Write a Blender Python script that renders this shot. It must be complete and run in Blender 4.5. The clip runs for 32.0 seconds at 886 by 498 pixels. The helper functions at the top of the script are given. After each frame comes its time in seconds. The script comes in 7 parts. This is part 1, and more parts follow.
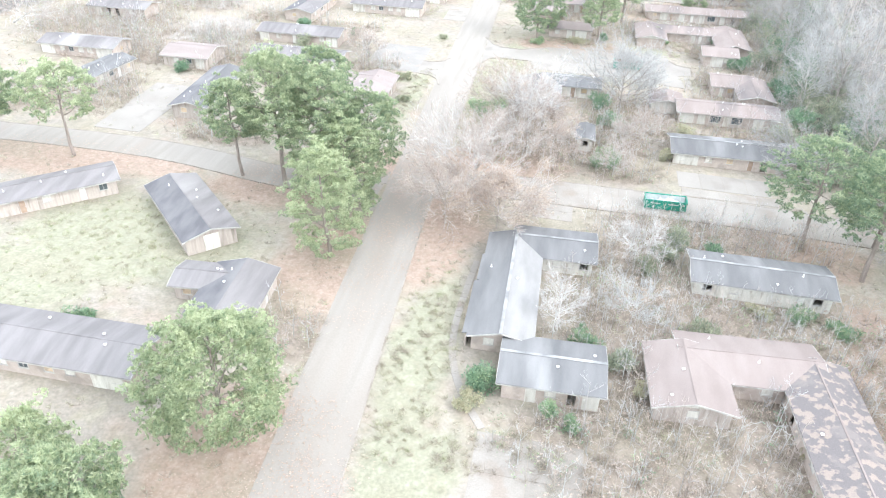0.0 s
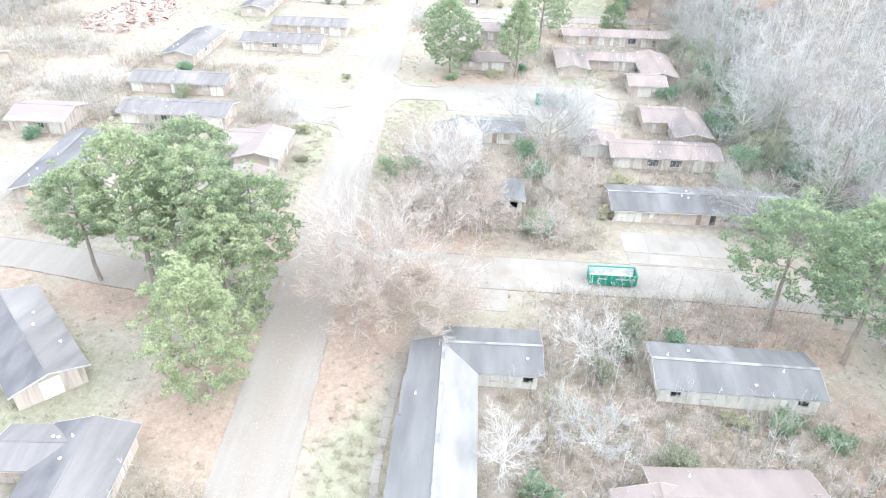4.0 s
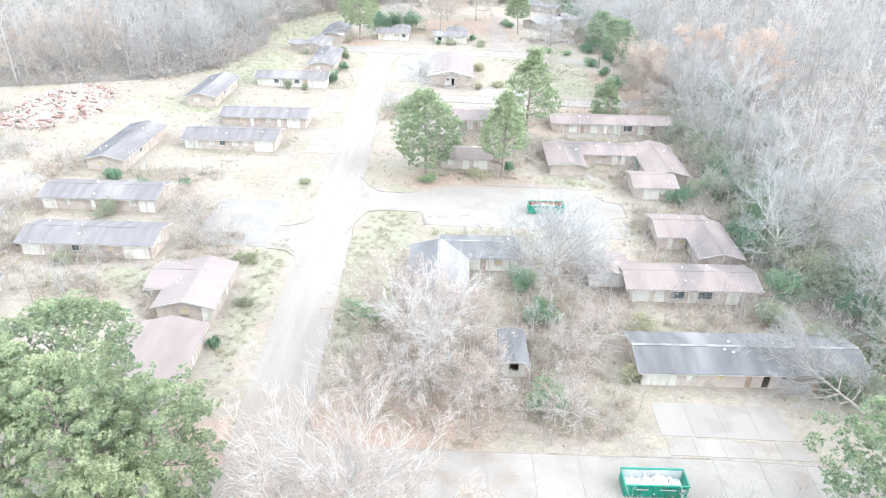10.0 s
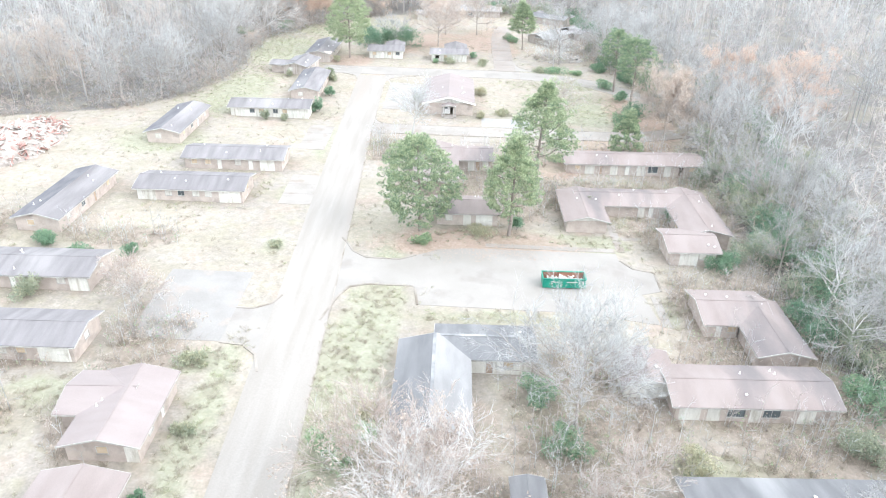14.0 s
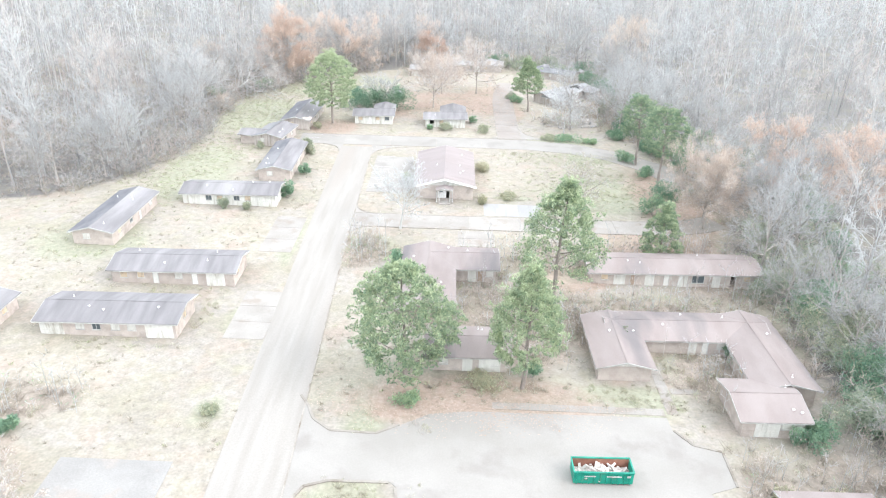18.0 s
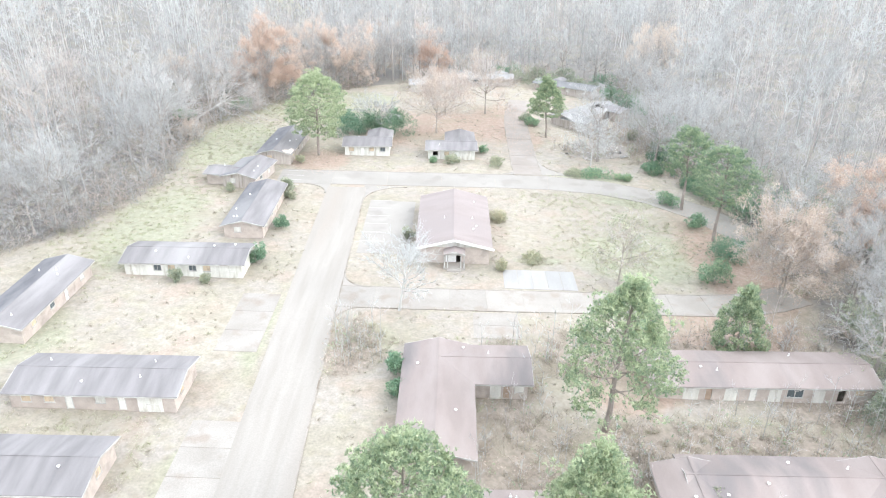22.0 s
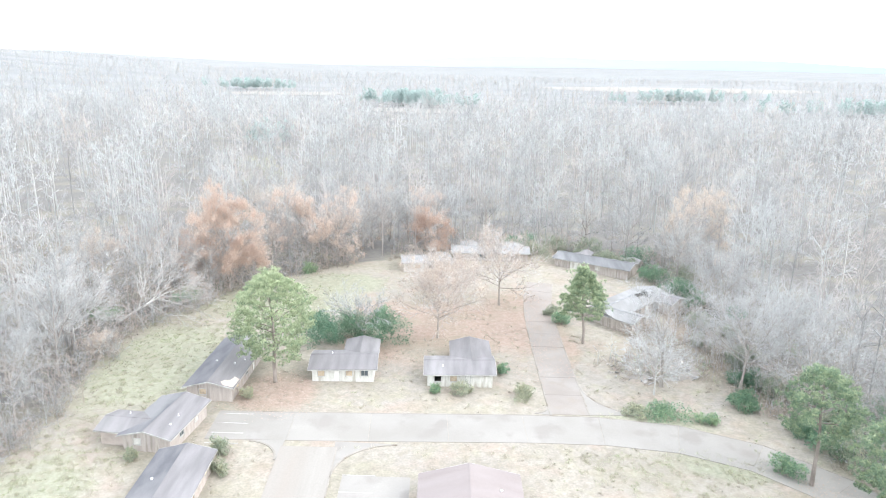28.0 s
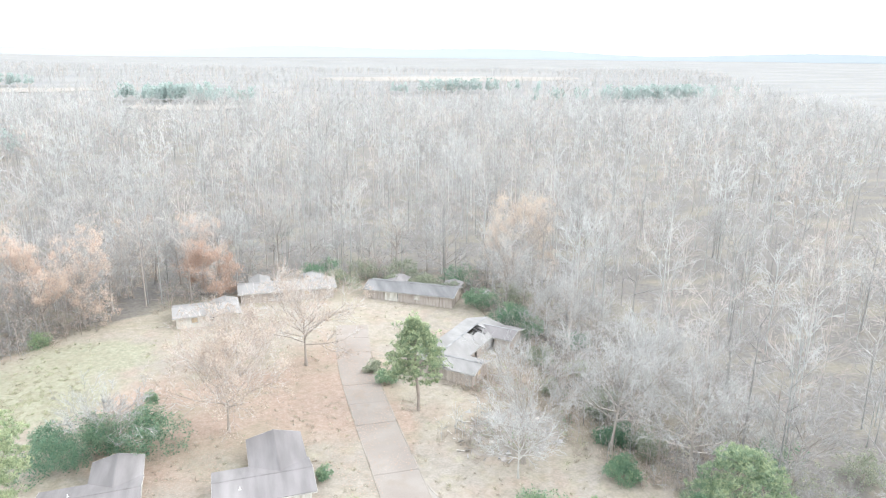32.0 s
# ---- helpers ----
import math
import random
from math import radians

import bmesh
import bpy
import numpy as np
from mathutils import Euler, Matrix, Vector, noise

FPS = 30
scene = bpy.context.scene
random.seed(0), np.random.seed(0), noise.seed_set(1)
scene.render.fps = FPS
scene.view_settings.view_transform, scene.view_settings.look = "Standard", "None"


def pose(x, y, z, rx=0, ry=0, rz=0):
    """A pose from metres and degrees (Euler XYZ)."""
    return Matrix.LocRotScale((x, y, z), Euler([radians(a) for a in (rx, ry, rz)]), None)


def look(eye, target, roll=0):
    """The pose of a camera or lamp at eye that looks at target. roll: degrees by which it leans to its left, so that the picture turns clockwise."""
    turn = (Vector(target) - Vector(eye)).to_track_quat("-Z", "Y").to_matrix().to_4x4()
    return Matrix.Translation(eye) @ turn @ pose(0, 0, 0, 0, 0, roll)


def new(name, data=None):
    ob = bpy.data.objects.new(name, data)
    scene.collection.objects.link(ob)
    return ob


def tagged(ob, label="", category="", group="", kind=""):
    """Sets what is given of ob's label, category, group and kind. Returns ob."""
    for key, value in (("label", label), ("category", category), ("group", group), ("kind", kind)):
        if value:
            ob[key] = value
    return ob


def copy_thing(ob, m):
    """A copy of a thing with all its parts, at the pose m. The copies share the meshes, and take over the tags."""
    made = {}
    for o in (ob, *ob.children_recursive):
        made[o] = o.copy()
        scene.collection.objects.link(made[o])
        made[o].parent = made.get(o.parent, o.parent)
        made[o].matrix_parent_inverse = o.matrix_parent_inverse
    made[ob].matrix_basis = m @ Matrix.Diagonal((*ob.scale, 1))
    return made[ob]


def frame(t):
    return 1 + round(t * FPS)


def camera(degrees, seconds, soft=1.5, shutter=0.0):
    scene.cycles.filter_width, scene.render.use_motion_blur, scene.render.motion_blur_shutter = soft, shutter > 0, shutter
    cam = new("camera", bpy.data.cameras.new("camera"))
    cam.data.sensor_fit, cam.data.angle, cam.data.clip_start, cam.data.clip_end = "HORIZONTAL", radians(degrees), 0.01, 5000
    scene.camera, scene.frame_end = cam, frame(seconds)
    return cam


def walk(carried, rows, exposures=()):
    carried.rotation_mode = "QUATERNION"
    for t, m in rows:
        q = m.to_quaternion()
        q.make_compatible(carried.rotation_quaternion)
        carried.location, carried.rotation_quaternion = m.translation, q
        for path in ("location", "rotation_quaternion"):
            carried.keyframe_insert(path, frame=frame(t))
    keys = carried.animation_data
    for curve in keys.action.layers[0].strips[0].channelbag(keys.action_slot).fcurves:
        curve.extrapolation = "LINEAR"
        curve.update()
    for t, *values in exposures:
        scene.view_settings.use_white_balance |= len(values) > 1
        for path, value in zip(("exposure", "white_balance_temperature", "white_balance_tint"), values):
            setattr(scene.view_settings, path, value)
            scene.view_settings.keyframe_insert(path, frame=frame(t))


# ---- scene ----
cam = camera(64.3, 32.0, soft=1.1)
METRES, EYE, TILT, LEAN, TURN = 233.3, 56.0, 1.0, 0.0, 9.9
ROWS = [
    (0.0, 0.0, 0.0, 0.0, 1.03, -34.43, -1.5),
    (0.5, 0.0013, 0.0133, -0.0002, 0.7, -34.44, -1.49),
    (1.0, 0.0025, 0.0257, -0.0006, 0.64, -34.44, -1.48),
    (1.5, 0.0042, 0.0383, -0.0007, 0.38, -34.4, -1.44),
    (2.0, 0.0058, 0.0507, -0.0009, 0.02, -34.37, -1.44),
    (2.5, 0.0079, 0.063, -0.0008, -0.37, -34.38, -1.41),
    (4.5, 0.011, 0.112, -0.0011, -7.23, -32.76, -1.38),
    (5.0, 0.0117, 0.1259, 0.0009, -7.36, -30.49, -1.44),
    (5.5, 0.0125, 0.1362, -0.0013, -7.51, -29.07, -1.36),
    (6.0, 0.0132, 0.1484, -0.0015, -7.56, -29.08, -1.35),
    (6.5, 0.0138, 0.1594, -0.0015, -7.63, -29.04, -1.33),
    (7.0, 0.0143, 0.1713, -0.0021, -7.7, -29.07, -1.31),
    (7.5, 0.0148, 0.1821, -0.0027, -7.76, -29.16, -1.32),
    (8.0, 0.0159, 0.1902, -0.0024, -7.8, -29.15, -1.3),
    (8.5, 0.0173, 0.1989, -0.0026, -8.36, -29.17, -1.28),
    (9.0, 0.0188, 0.2074, -0.0026, -8.51, -29.21, -1.29),
    (9.5, 0.0205, 0.2156, -0.0028, -8.53, -29.25, -1.29),
    (10.0, 0.0222, 0.2243, -0.003, -8.54, -29.35, -1.3),
    (10.5, 0.0236, 0.2344, -0.0035, -8.57, -29.37, -1.32),
    (11.0, 0.0254, 0.2456, -0.0036, -8.58, -29.38, -1.28),
    (11.5, 0.0274, 0.258, -0.0036, -8.58, -29.37, -1.3),
    (12.0, 0.0298, 0.2715, -0.0033, -8.58, -29.35, -1.28),
    (12.5, 0.0321, 0.2862, -0.0034, -8.6, -29.33, -1.3),
    (13.0, 0.0349, 0.3017, -0.0034, -8.59, -29.34, -1.26),
    (13.5, 0.0379, 0.3181, -0.0035, -8.6, -29.34, -1.23),
    (14.0, 0.0406, 0.3349, -0.0033, -8.63, -29.34, -1.26),
    (14.5, 0.0437, 0.3524, -0.0035, -8.66, -29.34, -1.23),
    (16.5, 0.0578, 0.4246, -0.0038, -8.67, -29.34, -1.09),
    (17.0, 0.0605, 0.4429, -0.0036, -8.79, -26.53, -1.11),
    (17.5, 0.0637, 0.4609, -0.0041, -8.78, -26.49, -1.13),
    (18.0, 0.0666, 0.4786, -0.0043, -8.78, -26.52, -1.1),
    (18.5, 0.0691, 0.4965, -0.0047, -8.81, -26.52, -1.07),
    (19.0, 0.0712, 0.5141, -0.005, -8.85, -26.55, -1.05),
    (19.5, 0.0733, 0.5321, -0.0052, -8.89, -26.6, -1.04),
    (20.0, 0.0751, 0.5502, -0.0057, -8.93, -26.65, -1.01),
    (20.5, 0.0766, 0.5683, -0.0059, -8.95, -26.75, -1.0),
    (21.0, 0.078, 0.5861, -0.0065, -8.99, -26.8, -0.96),
    (21.5, 0.0791, 0.6039, -0.0068, -9.03, -26.87, -0.96),
    (22.0, 0.0803, 0.6219, -0.0076, -9.04, -26.9, -0.94),
    (22.5, 0.0814, 0.6398, -0.0079, -9.08, -26.93, -0.92),
    (23.0, 0.0828, 0.6579, -0.0085, -9.09, -26.97, -0.9),
    (23.5, 0.0837, 0.6761, -0.0083, -9.16, -26.98, -0.94),
    (24.0, 0.086, 0.6944, -0.0084, -9.15, -26.94, -0.93),
    (24.5, 0.0885, 0.7124, -0.0089, -9.15, -27.29, -0.92),
    (26.5, 0.0987, 0.7872, -0.0089, -9.18, -29.14, -0.93),
    (27.0, 0.1014, 0.8086, -0.005, -9.41, -25.26, -1.07),
    (27.5, 0.1036, 0.8243, -0.0095, -9.65, -16.24, -0.82),
    (28.0, 0.1066, 0.843, -0.0099, -9.66, -16.28, -0.83),
    (28.5, 0.1102, 0.8616, -0.0097, -9.65, -16.36, -0.82),
    (29.0, 0.1136, 0.8802, -0.0096, -9.65, -16.41, -0.85),
    (29.5, 0.1172, 0.8983, -0.0099, -9.62, -16.45, -0.86),
    (30.0, 0.1203, 0.9164, -0.0098, -9.63, -16.51, -0.86),
    (30.5, 0.125, 0.9342, -0.0097, -10.5, -16.59, -0.82),
    (31.0, 0.1297, 0.9514, -0.0095, -14.47, -16.66, -0.78),
    (31.5, 0.1346, 0.9682, -0.009, -21.28, -16.78, -0.78),
    (32.0, 0.1368, 0.9863, -0.009, -27.21, -16.83, -0.96),
]
walk(cam, [(t, pose(0, 0, EYE, TILT, LEAN, TURN) @ pose(METRES * x, METRES * y, METRES * z, 90 + pitch, roll, yaw)) for t, x, y, z, yaw, pitch, roll in ROWS],
     exposures=[(0.0, 1.8, 6400, 10), (5.0, 1.92, 6300, 10), (9.0, 1.87, 6320, 10), (17.0, 1.76, 6400, 10), (24.0, 1.71, 6450, 10), (28.0, 1.71, 6420, 10), (32.0, 1.63, 6680, 10)])


# ---- light ----
SUN_AZ, SUN_EL = 112.0, 36.0
world = bpy.data.worlds.new("world")
scene.world = world
world.use_nodes = True
wn, wl = world.node_tree.nodes, world.node_tree.links
wn.clear()
w_out, w_add, w_bg, w_cloud, w_sky = (wn.new(k) for k in ("ShaderNodeOutputWorld", "ShaderNodeAddShader", "ShaderNodeBackground", "ShaderNodeBackground", "ShaderNodeTexSky"))
w_sky.sky_type, w_sky.sun_disc = "NISHITA", False
w_sky.sun_elevation, w_sky.sun_rotation = radians(SUN_EL), radians(SUN_AZ)
w_bg.inputs["Strength"].default_value = 0.05
# the even white of a thin overcast over the clear sky
w_cloud.inputs["Color"].default_value, w_cloud.inputs["Strength"].default_value = (0.95, 0.985, 1.0, 1), 0.81
wl.new(w_sky.outputs[0], w_bg.inputs[0])
wl.new(w_bg.outputs[0], w_add.inputs[0])
wl.new(w_cloud.outputs[0], w_add.inputs[1])
wl.new(w_add.outputs[0], w_out.inputs[0])
sun = new("sun", bpy.data.lights.new("sun", "SUN"))
sun.data.energy, sun.data.angle, sun.data.color = 0.62, radians(35), (1.0, 0.975, 0.94)
az, el = radians(SUN_AZ), radians(SUN_EL)
sun.matrix_world = look((0, 0, 300), (-300 * math.sin(az) * math.cos(el), -300 * math.cos(az) * math.cos(el), 300 - 300 * math.sin(el)))


# ---- materials ----
def ramp_mix(nt, fac, a, b):
    m = nt.nodes.new("ShaderNodeMix")
    m.data_type = "RGBA"
    if fac is not None:
        nt.links.new(fac, m.inputs[0])
    for i, v in ((6, a), (7, b)):
        if isinstance(v, tuple):
            m.inputs[i].default_value = (*v, 1)
        else:
            nt.links.new(v, m.inputs[i])
    return m.outputs[2]


def math_node(nt, op, a, b=None, clamp=False):
    m = nt.nodes.new("ShaderNodeMath")
    m.operation, m.use_clamp = op, clamp
    for i, v in ((0, a), (1, b)):
        if v is None:
            continue
        if isinstance(v, (int, float)):
            m.inputs[i].default_value = v
        else:
            nt.links.new(v, m.inputs[i])
    return m.outputs[0]


def noise_fac(nt, scale, detail=4, stretch=(1, 1, 1), lo=0.35, hi=0.65):
    geo = nt.nodes.new("ShaderNodeNewGeometry")
    mp = nt.nodes.new("ShaderNodeMapping")
    mp.inputs["Scale"].default_value = stretch
    tex = nt.nodes.new("ShaderNodeTexNoise")
    tex.inputs["Scale"].default_value, tex.inputs["Detail"].default_value = scale, detail
    rng = nt.nodes.new("ShaderNodeMapRange")
    rng.inputs[1].default_value, rng.inputs[2].default_value = lo, hi
    nt.links.new(geo.outputs["Position"], mp.inputs[0])
    nt.links.new(mp.outputs[0], tex.inputs["Vector"])
    nt.links.new(tex.outputs["Fac"], rng.inputs[0])
    return rng.outputs[0]


def attribute(nt, name):
    a = nt.nodes.new("ShaderNodeAttribute")
    a.attribute_name = name
    return a.outputs["Fac"]


def blank(name, rough=0.85, metal=0.0):
    m = bpy.data.materials.new(name)
    m.use_nodes = True
    b = m.node_tree.nodes["Principled BSDF"]
    b.inputs["Roughness"].default_value, b.inputs["Metallic"].default_value, b.inputs["Specular IOR Level"].default_value = rough, metal, 0.5 if rough < 0.7 else 0.2
    return m, m.node_tree, b


def bump(nt, b, fac, strength, dist):
    n = nt.nodes.new("ShaderNodeBump")
    n.inputs["Strength"].default_value, n.inputs["Distance"].default_value = strength, dist
    nt.links.new(fac, n.inputs["Height"])
    nt.links.new(n.outputs[0], b.inputs["Normal"])


def mat(name, c1, c2, scale=0.5, fine=8.0, rough=0.85, metal=0.0, stretch=(1, 1, 1), grain=0.25, rnd=0.15, c3=None, scale3=0.12, bumps=0.3, edges=(0.35, 0.65)):
    """Two colours in large patches, a third in rare stains, fine grain and a change from piece to piece."""
    m, nt, b = blank(name, rough, metal)
    col = ramp_mix(nt, noise_fac(nt, scale, 5, stretch, *edges), c1, c2)
    if c3:
        col = ramp_mix(nt, noise_fac(nt, scale3, 6, stretch, 0.54, 0.66), col, c3)
    g = noise_fac(nt, fine, 3, lo=0.2, hi=0.8)
    info = nt.nodes.new("ShaderNodeObjectInfo")
    v = math_node(nt, "ADD", math_node(nt, "MULTIPLY", g, grain), 1 - grain / 2)
    v = math_node(nt, "MULTIPLY", v, math_node(nt, "ADD", math_node(nt, "MULTIPLY", info.outputs["Random"], rnd), 1 - rnd / 2))
    h = nt.nodes.new("ShaderNodeHueSaturation")
    nt.links.new(col, h.inputs["Color"])
    nt.links.new(v, h.inputs["Value"])
    nt.links.new(h.outputs[0], b.inputs["Base Color"])
    if bumps:
        bump(nt, b, g, bumps, 0.02)
    return m


def leafy(name, stops, rough=0.8, trans=0.25, rnd=0.2):
    """Foliage or twigs: the colour runs along the tint of each clump."""
    m, nt, b = blank(name, rough)
    r = nt.nodes.new("ShaderNodeValToRGB")
    while len(r.color_ramp.elements) < len(stops):
        r.color_ramp.elements.new(0.5)
    for e, (p, c) in zip(r.color_ramp.elements, stops):
        e.position, e.color = p, (*c, 1)
    info = nt.nodes.new("ShaderNodeObjectInfo")
    t = math_node(nt, "ADD", attribute(nt, "tint"), math_node(nt, "MULTIPLY", math_node(nt, "SUBTRACT", info.outputs["Random"], 0.5), rnd), True)
    nt.links.new(t, r.inputs[0])
    nt.links.new(r.outputs[0], b.inputs["Base Color"])
    if trans:
        tr = nt.nodes.new("ShaderNodeBsdfTranslucent")
        mx = nt.nodes.new("ShaderNodeMixShader")
        mx.inputs[0].default_value = trans
        nt.links.new(r.outputs[0], tr.inputs[0])
        nt.links.new(b.outputs[0], mx.inputs[1])
        nt.links.new(tr.outputs[0], mx.inputs[2])
        nt.links.new(mx.outputs[0], nt.nodes["Material Output"].inputs[0])
    return m


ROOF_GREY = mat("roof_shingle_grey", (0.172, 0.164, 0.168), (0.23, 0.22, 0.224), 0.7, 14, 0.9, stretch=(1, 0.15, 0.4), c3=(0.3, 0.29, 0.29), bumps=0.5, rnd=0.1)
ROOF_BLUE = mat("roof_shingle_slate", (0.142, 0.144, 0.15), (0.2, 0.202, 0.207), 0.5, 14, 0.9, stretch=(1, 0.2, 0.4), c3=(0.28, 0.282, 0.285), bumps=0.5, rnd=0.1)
ROOF_BROWN = mat("roof_shingle_brown", (0.24, 0.202, 0.192), (0.285, 0.246, 0.234), 0.4, 14, 0.9, stretch=(1, 0.3, 0.4), c3=(0.175, 0.158, 0.158), bumps=0.5, rnd=0.08)
ROOF_PINK = mat("roof_shingle_red", (0.252, 0.217, 0.21), (0.293, 0.256, 0.248), 0.4, 14, 0.85, stretch=(0.3, 1, 0.4), c3=(0.27, 0.236, 0.23), bumps=0.5, rnd=0.08)
ROOF_FELT = mat("roof_decking_torn", (0.165, 0.152, 0.154), (0.275, 0.234, 0.21), 1.1, 9, 0.9, edges=(0.52, 0.57), c3=(0.2, 0.182, 0.178), scale3=0.5)
ROOF_WORN = mat("roof_ridge_worn", (0.185, 0.189, 0.195), (0.36, 0.365, 0.37), 0.35, 9, 0.8, edges=(0.36, 0.62))
# faded shingles; on two east slopes this pale grey paints in sunlight
ROOF_FADED_LIT = mat("roof_shingle_faded_lit", (0.235, 0.233, 0.232), (0.3, 0.296, 0.295), 0.6, 12, 0.85, stretch=(1, 0.3, 0.4), c3=(0.22, 0.215, 0.21))
# darker copy of the grey shingles: shade of the west slopes as colour
ROOF_SHADED = mat("roof_shingle_shaded", (0.12, 0.12, 0.132), (0.17, 0.168, 0.178), 0.6, 14, 0.85, stretch=(1, 0.4, 0.4), c3=(0.22, 0.217, 0.222), bumps=0.5, rnd=0.08)
BRICK = mat("brick_wall", (0.4, 0.345, 0.31), (0.48, 0.42, 0.38), 0.8, 12, 0.9, c3=(0.34, 0.3, 0.27), scale3=0.5)
PLANK = mat("weathered_board_wall", (0.39, 0.345, 0.315), (0.47, 0.425, 0.39), 0.9, 10, 0.9, stretch=(3, 3, 0.3), c3=(0.3, 0.27, 0.24), scale3=0.6)
SIDING = mat("white_siding", (0.54, 0.53, 0.49), (0.63, 0.62, 0.58), 0.9, 9, 0.7, stretch=(2, 2, 0.4), c3=(0.42, 0.395, 0.345), scale3=0.7)
TRIM = mat("white_trim_paint", (0.37, 0.36, 0.345), (0.5, 0.49, 0.47), 1.2, 9, 0.6, c3=(0.29, 0.27, 0.25), scale3=0.5)
DOOR_WHITE = mat("door_paint_white", (0.68, 0.67, 0.63), (0.75, 0.74, 0.7), 1.5, 12, 0.5)
DOOR_BROWN = mat("door_wood_brown", (0.3, 0.22, 0.165), (0.37, 0.28, 0.215), 1.5, 12, 0.6)
PLY = mat("plywood_board", (0.5, 0.4, 0.28), (0.58, 0.48, 0.36), 1.2, 12, 0.85, c3=(0.36, 0.3, 0.24), scale3=0.9)
DARK = mat("dark_room_wall", (0.07, 0.065, 0.06), (0.1, 0.09, 0.08), 1.0, 9, 0.9)
CONCRETE = mat("concrete_weathered", (0.28, 0.26, 0.237), (0.326, 0.305, 0.282), 0.25, 6, 0.9, c3=(0.27, 0.237, 0.21), scale3=0.35, rnd=0.1)
ROAD = mat("road_surface_pale", (0.278, 0.258, 0.235), (0.315, 0.294, 0.271), 0.8, 5, 0.9, stretch=(1, 0.08, 1), c3=(0.289, 0.261, 0.235), scale3=0.2, rnd=0.02, grain=0.16, bumps=0.1)
ASPHALT_GREY = mat("asphalt_grey", (0.257, 0.247, 0.236), (0.301, 0.289, 0.275), 0.25, 6, 0.9, c3=(0.306, 0.276, 0.252), scale3=0.3, rnd=0.05)
ASPHALT = mat("asphalt_bleached", (0.266, 0.238, 0.218), (0.31, 0.283, 0.26), 0.16, 6, 0.9, c3=(0.28, 0.248, 0.222), scale3=0.3, rnd=0.06, grain=0.18, bumps=0.1)
ASPHALT_PALE = mat("asphalt_pale", (0.275, 0.259, 0.239), (0.315, 0.297, 0.277), 0.13, 6, 0.9, c3=(0.259, 0.241, 0.225), scale3=0.22, rnd=0.06, grain=0.14, bumps=0.1)
JOINT = mat("joint_dirt", (0.3, 0.27, 0.23), (0.37, 0.335, 0.29), 0.8, 8, 0.95)
KERB = mat("kerb_concrete", (0.25, 0.225, 0.2), (0.325, 0.3, 0.27), 0.3, 6, 0.9, c3=(0.2, 0.17, 0.14), scale3=0.4)
PAD = mat("pool_slab_pale", (0.3, 0.294, 0.287), (0.345, 0.339, 0.332), 0.4, 7, 0.8, stretch=(1, 0.2, 1), c3=(0.43, 0.43, 0.425), rnd=0.14)
BARK_PINE = mat("bark_pine", (0.22, 0.19, 0.17), (0.32, 0.28, 0.255), 1.5, 8, 0.95, stretch=(1, 1, 0.3), bumps=0.6)
BARK_GREY = mat("bark_grey", (0.28, 0.255, 0.235), (0.39, 0.36, 0.335), 1.5, 8, 0.95, stretch=(1, 1, 0.3), bumps=0.6)
BARK_WHITE = mat("bark_dead_white", (0.58, 0.57, 0.55), (0.68, 0.67, 0.65), 1.5, 8, 0.95, stretch=(1, 1, 0.3), bumps=0.4)
BARK_TAN = mat("bark_tan", (0.28, 0.25, 0.225), (0.38, 0.345, 0.315), 1.5, 8, 0.95, stretch=(1, 1, 0.3), bumps=0.5)
BARK_PALE = mat("bark_bleached", (0.42, 0.41, 0.395), (0.54, 0.53, 0.515), 1.5, 8, 0.95, stretch=(1, 1, 0.3), bumps=0.4)
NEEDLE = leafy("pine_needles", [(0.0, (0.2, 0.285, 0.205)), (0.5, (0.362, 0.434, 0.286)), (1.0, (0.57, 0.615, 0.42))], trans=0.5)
SHRUB = leafy("shrub_leaves", [(0.0, (0.14, 0.245, 0.175)), (0.6, (0.25, 0.37, 0.25)), (1.0, (0.38, 0.47, 0.3))], trans=0.45)
SHRUB_DRY = leafy("shrub_leaves_dry", [(0.0, (0.27, 0.315, 0.25)), (0.6, (0.38, 0.405, 0.3)), (1.0, (0.5, 0.47, 0.34))], trans=0.35)
RUSSET = leafy("oak_leaves_russet", [(0.0, (0.45, 0.328, 0.268)), (0.5, (0.55, 0.425, 0.355)), (1.0, (0.63, 0.53, 0.457))], trans=0.4)
TAN = leafy("dead_leaves_tan", [(0.0, (0.4, 0.33, 0.275)), (0.5, (0.5, 0.425, 0.365)), (1.0, (0.6, 0.52, 0.45))], trans=0.35)
TWIG = leafy("bare_twigs", [(0.0, (0.36, 0.357, 0.352)), (0.45, (0.47, 0.477, 0.475)), (0.8, (0.6, 0.612, 0.615)), (1.0, (0.495, 0.425, 0.383))], trans=0.4)
WEED = leafy("weed_stems", [(0.0, (0.31, 0.265, 0.23)), (0.35, (0.42, 0.375, 0.33)), (0.6, (0.5, 0.465, 0.39)), (0.8, (0.48, 0.49, 0.35)), (1.0, (0.37, 0.43, 0.26))], trans=0.45)
# needles of the far evergreens, paled and blued to paint in haze
HAZED_GREEN = leafy("hazed_evergreen_needles", [(0.0, (0.36, 0.45, 0.43)), (1.0, (0.46, 0.53, 0.51))], trans=0.4)
GREEN_STEEL = mat("dumpster_paint_green", (0.0, 0.2, 0.14), (0.01, 0.27, 0.19), 1.0, 9, 0.45, c3=(0.05, 0.18, 0.12), scale3=0.9)
RUST = mat("rusty_steel", (0.25, 0.11, 0.08), (0.34, 0.17, 0.12), 1.2, 9, 0.8)
